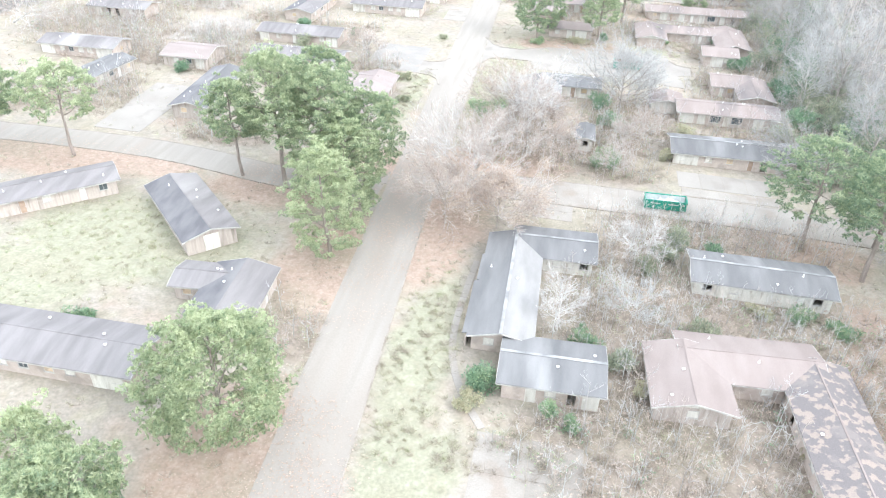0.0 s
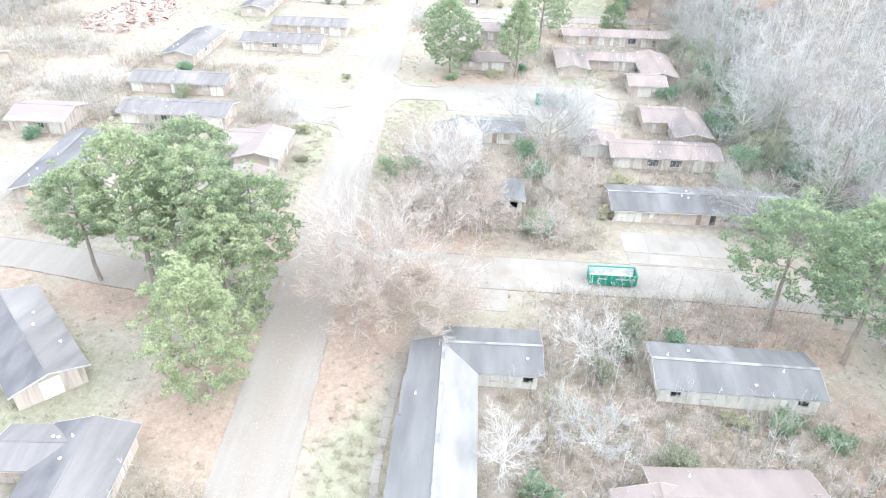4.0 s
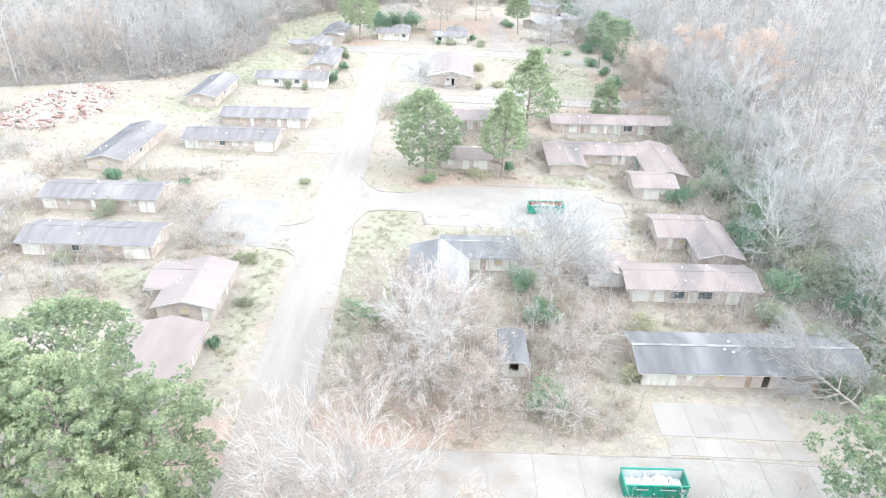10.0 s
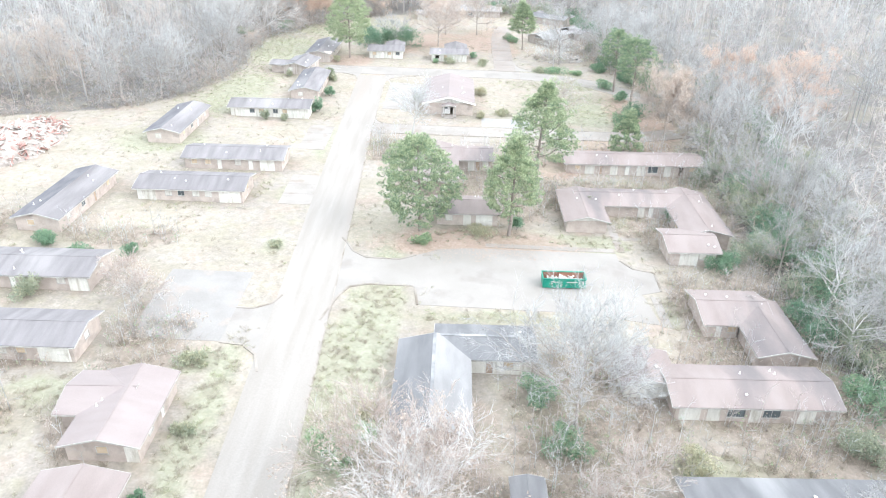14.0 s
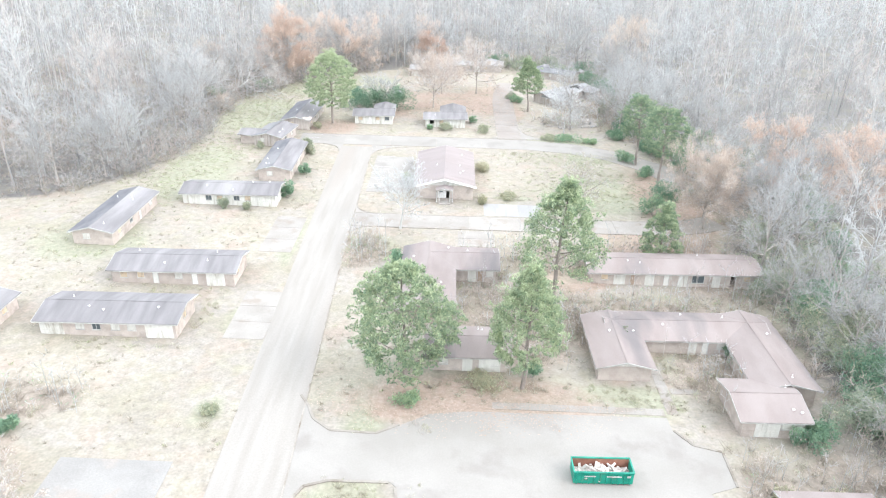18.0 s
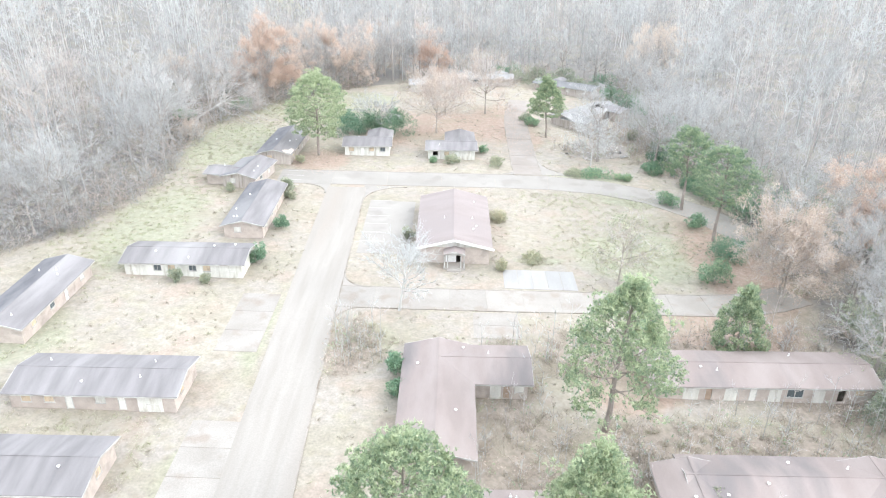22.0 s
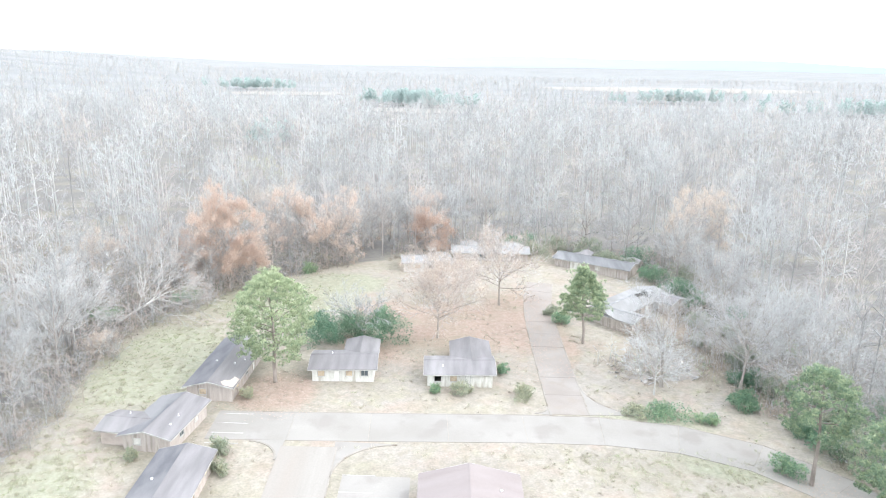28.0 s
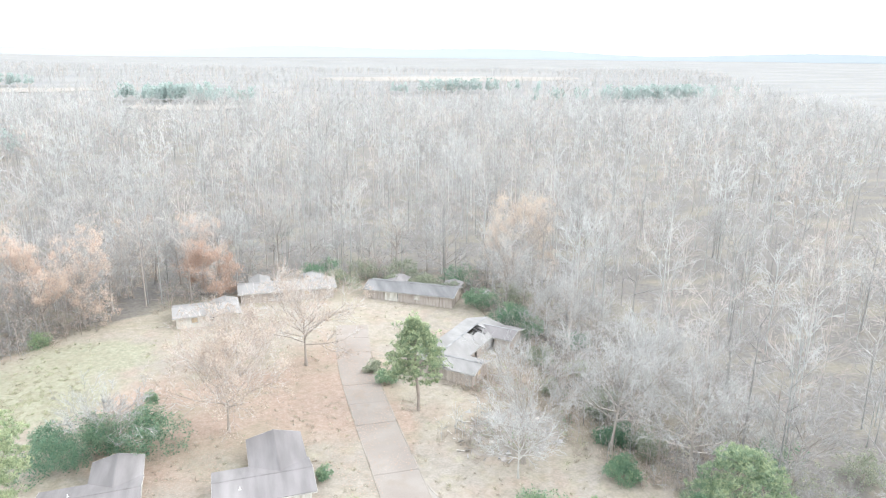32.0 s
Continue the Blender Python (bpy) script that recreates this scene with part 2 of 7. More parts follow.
PALE_STEEL = mat("scuffed_steel", (0.42, 0.45, 0.46), (0.55, 0.57, 0.58), 1.2, 9, 0.6)
DEBRIS = mat("debris_pale", (0.4, 0.37, 0.34), (0.56, 0.53, 0.5), 1.5, 8, 0.9, rnd=0.5)
DEBRIS_RED = mat("debris_brick", (0.32, 0.185, 0.16), (0.42, 0.275, 0.245), 1.5, 8, 0.9, rnd=0.5)
VENT = mat("vent_metal_white", (0.75, 0.75, 0.74), (0.85, 0.85, 0.84), 2, 12, 0.4)
RUBBER = mat("black_rubber", (0.03, 0.03, 0.03), (0.05, 0.05, 0.05), 2, 12, 0.8)
GLASS, _nt, _b = blank("window_glass", 0.08)
_b.inputs["Base Color"].default_value = (0.1, 0.12, 0.13, 1)


# ---- ground ----
def smooth(a, b, v):
    t = np.clip((v - a) / (b - a), 0, 1)
    return t * t * (3 - 2 * t)


def gz(x, y):
    """The ground falls gently to the east and rises to the north."""
    return -1.2 - 0.02 * (np.clip(x, -130, 90) + 15) + 0.011 * (np.clip(y, -20, 400) - 110)


def blob(x, y, cx, cy, rx, ry=None):
    ry = ry or rx
    return smooth(1.25, 0.45, np.hypot((x - cx) / rx, (y - cy) / ry))


# edge of the clearing: west and east limits at each y
EDGE_Y = [-100, 60, 120, 170, 235, 250, 262, 280, 300, 330, 352, 372, 385, 398]
EDGE_W = [-170, -170, -165, -150, -128, -90, -78, -72, -71, -73, -63, -48, -30, -4]
EDGE_E = [52, 52, 53, 48, 51, 54, 54, 53, 50, 45, 46, 46, 45, 30]


def woods(x, y):
    """1 deep in the woods, 0 in the clearing."""
    inside = np.minimum(x - np.interp(y, EDGE_Y, EDGE_W), np.interp(y, EDGE_Y, EDGE_E) - x)
    inside = np.minimum(inside, 400 - y)
    return smooth(4, -4, inside)


GREENS = [(-60, 78, 22, 14), (-70, 65, 14, 10), (-63, 268, 10, 22), (-62, 318, 14, 22), (-47, 352, 22, 14), (-35, 366, 14, 10), (-14, 62, 4, 14), (-12, 46, 5, 8), (30, 214, 12, 4), (22, 187, 5, 3),
          (-14, 170, 4, 22), (-18, 152, 4, 16), (30, 262, 16, 12), (-70, 230, 12, 10), (22, 300, 14, 4), (34, 290, 10, 6)]
LITTERS = [(-30, 78, 9, 14), (-45, 97, 14, 8), (-18, 98, 11, 16), (-88, 97, 18, 8), (0, 187, 18, 7), (-38, 308, 8, 9), (44, 70, 8, 20), (47, 258, 8, 20), (36, 238, 14, 8), (8, 345, 12, 22), (-22, 338, 10, 20),
           (-30, 44, 9, 14), (-30, 110, 10, 6), (14, 330, 5, 10), (-18, 88, 8, 16), (44, 262, 8, 26), (18, 222, 8, 6), (-6, 340, 22, 16), (-70, 98, 12, 5), (40, 98, 10, 8), (-10, 115, 14, 8)]
BRUSH = [(-90, 166, 16, 7), (-118, 160, 20, 7), (-108, 192, 16, 10), (-60, 184, 12, 4), (-84, 185, 6, 8), (-60, 140, 8, 5), (-85, 160, 6, 10), (33, 171, 4, 10), (34, 158, 5, 4), (-125, 212, 14, 12), (44, 330, 8, 20), (47, 311, 6, 8), (36, 338, 8, 8), (30, 322, 9, 7), (46, 352, 6, 14), (28, 50, 26, 20), (26, 66, 26, 26), (13, 80, 9, 30), (8, 52, 12, 8), (8, 78, 6, 10), (24, 78, 20, 8), (28, 98, 18, 6), (10, 135, 8, 24), (16, 145, 10, 14), (38, 150, 14, 20), (44, 170, 10, 12), (-5, 125, 14, 14), (-44, 157, 6, 14), (-44, 140, 6, 8), (20, 205, 22, 5),
         (36, 195, 10, 8), (6, 205, 10, 12), (-30, 62, 8, 6), (-44, 108, 5, 4), (-80, 150, 12, 10), (40, 235, 8, 8), (-105, 150, 24, 10), (28, 209, 25, 9), (14, 230, 10, 7), (44, 224, 9, 12), (2, 224, 5, 10), (36, 232, 16, 5), (2, 212, 8, 8), (-4, 318, 6, 3), (16, 100, 10, 4), (30, 102.5, 12, 3), (-20, 230, 5, 8), (12, 118, 9, 5), (-95, 124, 9, 12), (-62, 113, 10, 5), (-108, 118, 10, 8), (-122, 172, 20, 14), (-64, 152, 12, 5)]


VERGE = [(26, 213, 10, 2.2), (20, 189.6, 8, 2.4), (31, 197, 5, 5), (2, 52, 8, 3), (30, 82, 12, 2), (36, 78, 8, 6), (-13, 64, 4.5, 20), (-10, 47, 5, 6), (-15.5, 155, 3.4, 16), (-15.5, 168, 5, 3), (4, 164.3, 14, 2.2), (29.6, 168, 2.4, 5), (-15, 169, 3, 3), (-37, 151.5, 4, 3), (-42.5, 167, 3, 2), (-34, 183, 2, 4), (-14, 126, 4, 8), (24, 188, 4, 3), (0, 190, 9, 2.2), (10, 259, 5, 2), (26, 303.5, 9, 2), (-33, 140, 2.4, 22), (-17, 145, 5, 26), (-35, 205, 4, 5), (-33.5, 232, 2, 12), (-42, 128, 4, 6), (-52, 144, 8, 4), (30, 128 + 8, 12, 3), (-18, 232, 5, 5)]


def cover(x, y, spots):
    v = np.zeros_like(x, dtype=float)
    for cx, cy, rx, ry in spots:
        v = np.maximum(v, blob(x, y, cx, cy, rx, ry))
    return v


def grid_mesh(name, xs, ys, zfun):
    gx, gy = np.meshgrid(xs, ys)
    gx, gy = gx.ravel(), gy.ravel()
    co = np.stack([gx, gy, zfun(gx, gy)], 1)
    n, k = len(xs), len(ys)
    i = (np.arange(k - 1)[:, None] * n + np.arange(n - 1)[None, :]).ravel()
    faces = np.stack([i, i + 1, i + n + 1, i + n], 1)
    return mesh_from(name, co, faces), gx, gy


def mesh_from(name, co, faces, tint=None):
    me = bpy.data.meshes.new(name)
    k = faces.shape[1]
    me.vertices.add(len(co))
    me.vertices.foreach_set("co", np.asarray(co, dtype=np.float32).ravel())
    me.loops.add(faces.size)
    me.loops.foreach_set("vertex_index", faces.astype(np.int32).ravel())
    me.polygons.add(len(faces))
    me.polygons.foreach_set("loop_start", np.arange(0, faces.size, k, dtype=np.int32))
    me.update(calc_edges=True)
    if tint is not None:
        me.attributes.new("tint", "FLOAT", "POINT").data.foreach_set("value", np.asarray(tint, dtype=np.float32))
    return me


def ridge(x, y):
    """A long wooded rise far to the north-west."""
    a, r = np.arctan2(x, y - 200), np.hypot(x, y - 200)
    return 62 * np.exp(-((a + 0.62) / 0.24) ** 2) * smooth(1000, 2100, r)


def ground_z(x, y):
    far = smooth(1200, 3000, np.hypot(x, y))
    roll = 26 * np.sin(x * 0.0011 + 0.7) * np.cos(y * 0.0009) + 22 * np.sin(x * 0.0023 + y * 0.0013)
    return gz(x, y) - 0.03 + far * (roll * 0.25) + ridge(x, y)


FINE_X = np.arange(-170, 91, 1.8)
FINE_Y = np.arange(20, 411, 1.8)
XS = np.concatenate([-np.geomspace(4600, 175, 26), FINE_X, np.geomspace(96, 4600, 28)])
YS = np.concatenate([-np.geomspace(1500, 2, 14), FINE_Y, 411 + np.geomspace(4, 4300, 34)])
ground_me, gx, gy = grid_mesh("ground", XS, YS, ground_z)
for nm, vals in (("green", cover(gx, gy, GREENS + VERGE)), ("litter", cover(gx, gy, LITTERS)), ("brush", cover(gx, gy, BRUSH)), ("woods", woods(gx, gy)), ("far_haze", smooth(260, 1300, np.hypot(gx, gy - 150)))):
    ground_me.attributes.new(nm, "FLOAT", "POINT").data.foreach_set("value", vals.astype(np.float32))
for p in ground_me.polygons:
    p.use_smooth = True
GROUND, nt, b = blank("ground_dry_grass", 0.95)
col = ramp_mix(nt, noise_fac(nt, 0.09, 6, lo=0.35, hi=0.65), (0.282, 0.257, 0.222), (0.328, 0.3, 0.268))
col = ramp_mix(nt, noise_fac(nt, 0.035, 5, lo=0.45, hi=0.62), col, ramp_mix(nt, noise_fac(nt, 0.5, 5), (0.315, 0.283, 0.238), (0.35, 0.322, 0.275)))
col = ramp_mix(nt, noise_fac(nt, 0.35, 8, lo=0.48, hi=0.72), col, (0.325, 0.302, 0.24))
col = ramp_mix(nt, noise_fac(nt, 0.17, 8, lo=0.52, hi=0.68), col, (0.335, 0.282, 0.24))
rag = noise_fac(nt, 0.3, 7, lo=0.25, hi=0.75)
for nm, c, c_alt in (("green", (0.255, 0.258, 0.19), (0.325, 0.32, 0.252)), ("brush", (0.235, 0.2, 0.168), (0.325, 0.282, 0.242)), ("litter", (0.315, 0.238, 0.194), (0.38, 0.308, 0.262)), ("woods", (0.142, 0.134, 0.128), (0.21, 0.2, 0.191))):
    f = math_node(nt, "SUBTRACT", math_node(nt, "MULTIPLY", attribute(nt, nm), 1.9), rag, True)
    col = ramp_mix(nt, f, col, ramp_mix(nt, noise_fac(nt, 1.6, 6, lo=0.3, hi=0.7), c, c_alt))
# far ground fades to blue-grey: haze painted into its colour
col = ramp_mix(nt, attribute(nt, "far_haze"), col, ramp_mix(nt, noise_fac(nt, 0.006, 5, (1, 3, 1), 0.4, 0.6), (0.215, 0.221, 0.228), (0.262, 0.266, 0.271)))
col = ramp_mix(nt, math_node(nt, "MULTIPLY", noise_fac(nt, 0.75, 9, lo=0.53, hi=0.66), 0.36), col, (0.232, 0.205, 0.155))
col = ramp_mix(nt, math_node(nt, "MULTIPLY", noise_fac(nt, 0.06, 8, (1, 1.6, 1), 0.5, 0.62), 0.45), col, (0.272, 0.252, 0.195))
fine = noise_fac(nt, 3.0, 6, lo=0.2, hi=0.8)
hs = nt.nodes.new("ShaderNodeHueSaturation")
nt.links.new(col, hs.inputs["Color"])
nt.links.new(math_node(nt, "ADD", math_node(nt, "ADD", math_node(nt, "MULTIPLY", fine, 0.42), 0.652), math_node(nt, "MULTIPLY", noise_fac(nt, 0.9, 7, lo=0.3, hi=0.7), 0.2)), hs.inputs["Value"])
nt.links.new(hs.outputs[0], b.inputs["Base Color"])
bump(nt, b, fine, 0.12, 0.08)
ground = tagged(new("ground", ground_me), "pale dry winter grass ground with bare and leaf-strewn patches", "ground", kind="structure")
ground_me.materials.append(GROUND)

# far hills behind everything, the haze over them put into their pale blue
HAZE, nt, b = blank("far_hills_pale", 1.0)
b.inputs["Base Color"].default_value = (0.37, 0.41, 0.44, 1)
ang = np.linspace(-1.35, 1.35, 160)
crest = 34 + 50 * np.exp(-((ang + 0.42) / 0.16) ** 2) + 14 * np.sin(ang * 7 + 1) + 8 * np.sin(ang * 19) + 22 * np.exp(-((ang - 0.35) / 0.25) ** 2)
hx, hy = 4250 * np.sin(ang), 200 + 4250 * np.cos(ang)
hills = np.concatenate([np.stack([hx, hy, np.full(160, -60.0)], 1), np.stack([hx, hy, crest], 1), np.stack([hx * 1.06, hy * 1.06, np.full(160, -60.0)], 1)])
i = np.arange(159)
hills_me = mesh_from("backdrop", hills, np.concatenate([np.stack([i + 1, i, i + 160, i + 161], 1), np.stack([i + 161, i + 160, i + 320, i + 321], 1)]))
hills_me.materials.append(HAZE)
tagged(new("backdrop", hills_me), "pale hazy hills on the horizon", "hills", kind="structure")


# ---- mesh helpers ----
def part(name, bm, material, parent=None, label=""):
    me = bpy.data.meshes.new(name)
    bm.to_mesh(me)
    bm.free()
    me.materials.append(material)
    ob = new(name, me)
    if parent is not None:
        ob.parent = parent
    if label:
        ob["label"] = label
    return ob


def add_box(bm, x0, x1, y0, y1, z0, z1, m=None):
    vs = [bm.verts.new(v) for v in ((x0, y0, z0), (x1, y0, z0), (x1, y1, z0), (x0, y1, z0), (x0, y0, z1), (x1, y0, z1), (x1, y1, z1), (x0, y1, z1))]
    for f in ((3, 2, 1, 0), (4, 5, 6, 7), (0, 1, 5, 4), (1, 2, 6, 5), (2, 3, 7, 6), (3, 0, 4, 7)):
        bm.faces.new([vs[i] for i in f])
    if m is not None:
        bmesh.ops.transform(bm, matrix=m, verts=vs)
    return vs


def box(x0, x1, y0, y1, z0, z1, m=None):
    bm = bmesh.new()
    add_box(bm, x0, x1, y0, y1, z0, z1, m)
    return bm


def beam(p, q, w, h, bm=None):
    """A board from p to q, w wide and h high."""
    bm = bm or bmesh.new()
    p, q = Vector(p), Vector(q)
    d = q - p
    m = Matrix.Translation(p) @ d.to_track_quat("X", "Z").to_matrix().to_4x4()
    add_box(bm, 0, d.length, -w / 2, w / 2, -h / 2, h / 2, m)
    return bm


def tube(bm, p, q, r0, r1, n=6):
    p, q = Vector(p), Vector(q)
    m = (q - p).to_track_quat("Z", "Y").to_matrix()
    a = [bm.verts.new(p + m @ Vector((r0 * math.cos(i * 2 * math.pi / n), r0 * math.sin(i * 2 * math.pi / n), 0))) for i in range(n)]
    c = [bm.verts.new(q + m @ Vector((r1 * math.cos(i * 2 * math.pi / n), r1 * math.sin(i * 2 * math.pi / n), 0))) for i in range(n)]
    for i in range(n):
        bm.faces.new((a[i], a[(i + 1) % n], c[(i + 1) % n], c[i]))
    bm.faces.new(c)
    return bm


def root(name, x, y, rot=0.0, z=None):
    ob = new(name)
    ob.matrix_world = pose(x, y, float(gz(x, y)) if z is None else z, 0, 0, rot)
    return ob


# ---- roads ----
def ribbon(line, width, y_off=0.0):
    """Left and right edge points of a strip along a line of (x, y)."""
    pts = np.array(line, dtype=float)
    d = np.gradient(pts, axis=0)
    d /= np.hypot(d[:, 0], d[:, 1])[:, None]
    nrm = np.stack([-d[:, 1], d[:, 0]], 1)
    return pts + nrm * (width / 2 + y_off), pts - nrm * (width / 2 - y_off)


def resample(line, step):
    pts = np.array(line, dtype=float)
    s = np.concatenate([[0], np.cumsum(np.hypot(*np.diff(pts, axis=0).T))])
    n = max(2, int(round(s[-1] / step)) + 1)
    t = np.linspace(0, s[-1], n)
    # a rounded line through the points
    x, y = np.interp(t, s, pts[:, 0]), np.interp(t, s, pts[:, 1])
    for _ in range(2):
        x[1:-1], y[1:-1] = (x[:-2] + 2 * x[1:-1] + x[2:]) / 4, (y[:-2] + 2 * y[1:-1] + y[2:]) / 4
    return np.stack([x, y], 1)


def prism(bm, pts, lift, depth):
    """A flat slab over a polygon of (x, y), lying on the slope of the ground."""
    top = [bm.verts.new((x, y, float(gz(x, y)) + lift)) for x, y in pts]
    low = [bm.verts.new((x, y, float(gz(x, y)) + lift - depth)) for x, y in pts]
    bm.faces.new(top)
    n = len(pts)
    for i in range(n):
        bm.faces.new((top[i], low[i], low[(i + 1) % n], top[(i + 1) % n]))
    return bm


def road(name, line, width, step, label, material, lanes=1, kerbs=(1, 1), lift=0.035, gap=0.035, kind="road", joint=JOINT):
    rnd = random.Random(name)
    pts = resample(line, step)
    left, right = ribbon(pts, width)
    bm = bmesh.new()
    for i in range(len(pts) - 1):
        prism(bm, [right[i], right[i + 1], left[i + 1], left[i]], lift - 0.035, 0.3)
    bmesh.ops.recalc_face_normals(bm, faces=bm.faces)
    ob = tagged(part(name, bm, joint), label, kind, kind="structure")
    for i in range(len(pts) - 1):
        ln = float(np.hypot(*(pts[i + 1] - pts[i])))
        g = gap / ln / 2
        for k in range(lanes):
            a, c = k / lanes + gap / width / 2 * (k > 0), (k + 1) / lanes - gap / width / 2 * (k < lanes - 1)
            q = []
            for u, v in ((g, a), (1 - g, a), (1 - g, c), (g, c)):
                l, r = left[i] * (1 - u) + left[i + 1] * u, right[i] * (1 - u) + right[i + 1] * u
                q.append(r * (1 - v) + l * v)
            part("slab", prism(bmesh.new(), q, lift + (rnd.uniform(-0.012, 0.012) if gap > 0.03 else 0), 0.06), material, ob)
    for side, on in zip((left, right), kerbs):
        if not on:
            continue
        sgn = 1 if side is left else -1
        e0, e1 = ribbon(pts, width + 0.36)
        outer = e0 if sgn > 0 else e1
        bm = bmesh.new()
        for i in range(len(pts) - 1):
            prism(bm, [side[i], side[i + 1], outer[i + 1], outer[i]], 0.065, 0.35)
        bmesh.ops.recalc_face_normals(bm, faces=bm.faces)
        part("kerb", bm, KERB, ob, "low stained concrete kerb")
    return ob


ROAD_LINE = [(-17, -60), (-20.5, 30), (-21.6, 50), (-23.2, 82), (-24.2, 117), (-25.2, 150), (-26, 180), (-27, 207), (-28.3, 256), (-29, 291)]
road("main_road", ROAD_LINE, 8.2, 9, "long pale bleached road between dry verges", ROAD, 1, (0, 1), gap=0.0, joint=ROAD)
road("side_street_1", [(-19.6, 107.3), (10, 107.6), (30, 108.1), (48, 107), (62, 106)], 8.0, 5.2, "pale cracked concrete side street with open joints", CONCRETE, 1, (1, 1))
road("side_street_2", [(-28.6, 99), (-50, 100.5), (-62, 104), (-80, 104.6), (-120, 102.5), (-170, 101)], 6.4, 7, "bleached side street strewn with red needles", ROAD, 1, (1, 1), gap=0.0, joint=ROAD)
road("side_street_4", [(-24, 244.2), (0, 244.4), (20, 245), (45, 245.4), (52, 250)], 6.4, 6, "pale concrete street with grass in the joints", CONCRETE, 1, (1, 1))
road("side_street_5", [(-45, 296.5), (-20, 297), (9, 298.5), (25, 299), (36, 296), (45, 289), (52, 278), (56, 262)], 8.4, 12, "pale grey cross street curving into the woods", ASPHALT_PALE, 1, (1, 0), gap=0.06)
road("lane", [(11.8, 302.9), (11.9, 320), (12.0, 340), (12.8, 356), (15.5, 371)], 6.4, 7, "narrow asphalt lane with worn kerbs", ASPHALT, 1, (1, 1))


def apron(name, x, y, sx, sy, r, material, label):
    """A rounded corner where a street meets the main road: x, y is the corner, sx, sy point away from the junction."""
    arc = [(x + sx * r * (1 - math.sin(a)), y + sy * r * (1 - math.cos(a))) for a in np.linspace(0, math.pi / 2, 9)]
    bm = prism(bmesh.new(), [(x - sx * 0.3, y - sy * 0.3)] + arc[::-1], 0.03, 0.3)
    bmesh.ops.recalc_face_normals(bm, faces=bm.faces)
    ob = tagged(part(name, bm, material), label, "road", kind="structure")
    bm = bmesh.new()
    for p, q in zip(arc, arc[1:]):
        d = Vector((q[0] - p[0], q[1] - p[1], 0)).normalized()
        nx, ny = -d.y * 0.3, d.x * 0.3
        if (nx * sx + ny * sy) < 0:
            nx, ny = -nx, -ny
        prism(bm, [p, q, (q[0] + nx, q[1] + ny), (p[0] + nx, p[1] + ny)], 0.065, 0.3)
    bmesh.ops.recalc_face_normals(bm, faces=bm.faces)
    part("kerb", bm, KERB, ob, "curved stained concrete kerb")
    return ob


for i, (x, y, sx, sy, r) in enumerate(((-20, 111.7, 1, 1, 4), (-19.6, 103.4, 1, -1, 4), (-28.3, 103, -1, 1, 4), (-27.9, 95.6, -1, -1, 4), (-24.1, 247.2, 1, 1, 5), (-23.9, 241.4, 1, -1, 5), (-24.9, 292.3, 1, -1, 9), (-33.1, 292.3, -1, -1, 5), (8.6, 303.0, -1, 1, 2.5), (15.2, 303.3, 1, 1, 10))):
    apron("road_corner_%d" % (i + 1), x, y, sx, sy, r, ROAD if i < 6 else ASPHALT_PALE, "pale rounded street corner with a worn kerb")


def slabs(name, x0, x1, y0, y1, nx, ny, label, material, lift=0.015, cat="pavement"):
    ob = tagged(part(name, prism(bmesh.new(), [(x0, y0), (x1, y0), (x1, y1), (x0, y1)], lift - 0.03, 0.25), JOINT), label, cat, kind="structure")
    for i in range(nx):
        for j in range(ny):
            a, c = x0 + (x1 - x0) * i / nx + 0.03, x0 + (x1 - x0) * (i + 1) / nx - 0.03
            d, e = y0 + (y1 - y0) * j / ny + 0.03, y0 + (y1 - y0) * (j + 1) / ny - 0.03
            part("slab", prism(bmesh.new(), [(a, d), (c, d), (c, e), (a, e)], lift + random.uniform(-0.01, 0.01), 0.05), material, ob)
    return ob


slabs("parking_pavement", 21.8, 37.8, 112.4, 115.2, 5, 1, "cracked pale concrete parking bay beside the street", CONCRETE)
slabs("parking_pavement_3", 21.5, 37.2, 115.5, 121.4, 4, 1, "grey stained parking bay before the long house", ASPHALT_PALE)
slabs("parking_pavement_2", -47.8, -34.9, 156, 174.2, 1, 1, "bleached grey asphalt parking court", ASPHALT_GREY)
slabs("pool_pavement", 3, 15.3, 248.6, 255.2, 5, 1, "pale blue-grey slab of a filled pool", PAD)
slabs("driveway_pavement", -2.5, 4.5, 233.5, 240.6, 1, 2, "short pale concrete drive", CONCRETE)
slabs("driveway_pavement_2", -39, -33, 228, 244, 1, 3, "bleached driveway between yards", CONCRETE)
slabs("driveway_pavement_3", -37, -30.9, 199.5, 213.5, 1, 3, "bleached driveway beside the road", CONCRETE)
slabs("driveway_pavement_4", -87, -77.5, 109.5, 133, 1, 1, "bleached asphalt drive off the side street", ASPHALT_PALE)
slabs("driveway_pavement_5", -3, 3.5, 98.5, 104, 1, 2, "pale concrete drive in front of the grey house", CONCRETE)
slabs("driveway_pavement_6", -4.8, 6.6, 42, 52.6, 2, 2, "pale concrete forecourt with grass in the joints", CONCRETE)
slabs("driveway_pavement_7", -118, -95, 188, 200, 3, 2, "pale empty house slab", CONCRETE)
slabs("driveway_pavement_8", -100, -84, 160, 182, 2, 3, "pale dirt drive", CONCRETE)
slabs("driveway_pavement_9", -23, -13.5, 259.5, 284, 1, 1, "bleached parking court beside the hall", ASPHALT_PALE)
slabs("footpath", 24.7, 26.2, 186.2, 197, 1, 5, "narrow pale concrete footpath to the courtyard", CONCRETE)
slabs("footpath_2", 2, 24.4, 185.9, 187.3, 9, 1, "pale footpath along the parking court", CONCRETE)
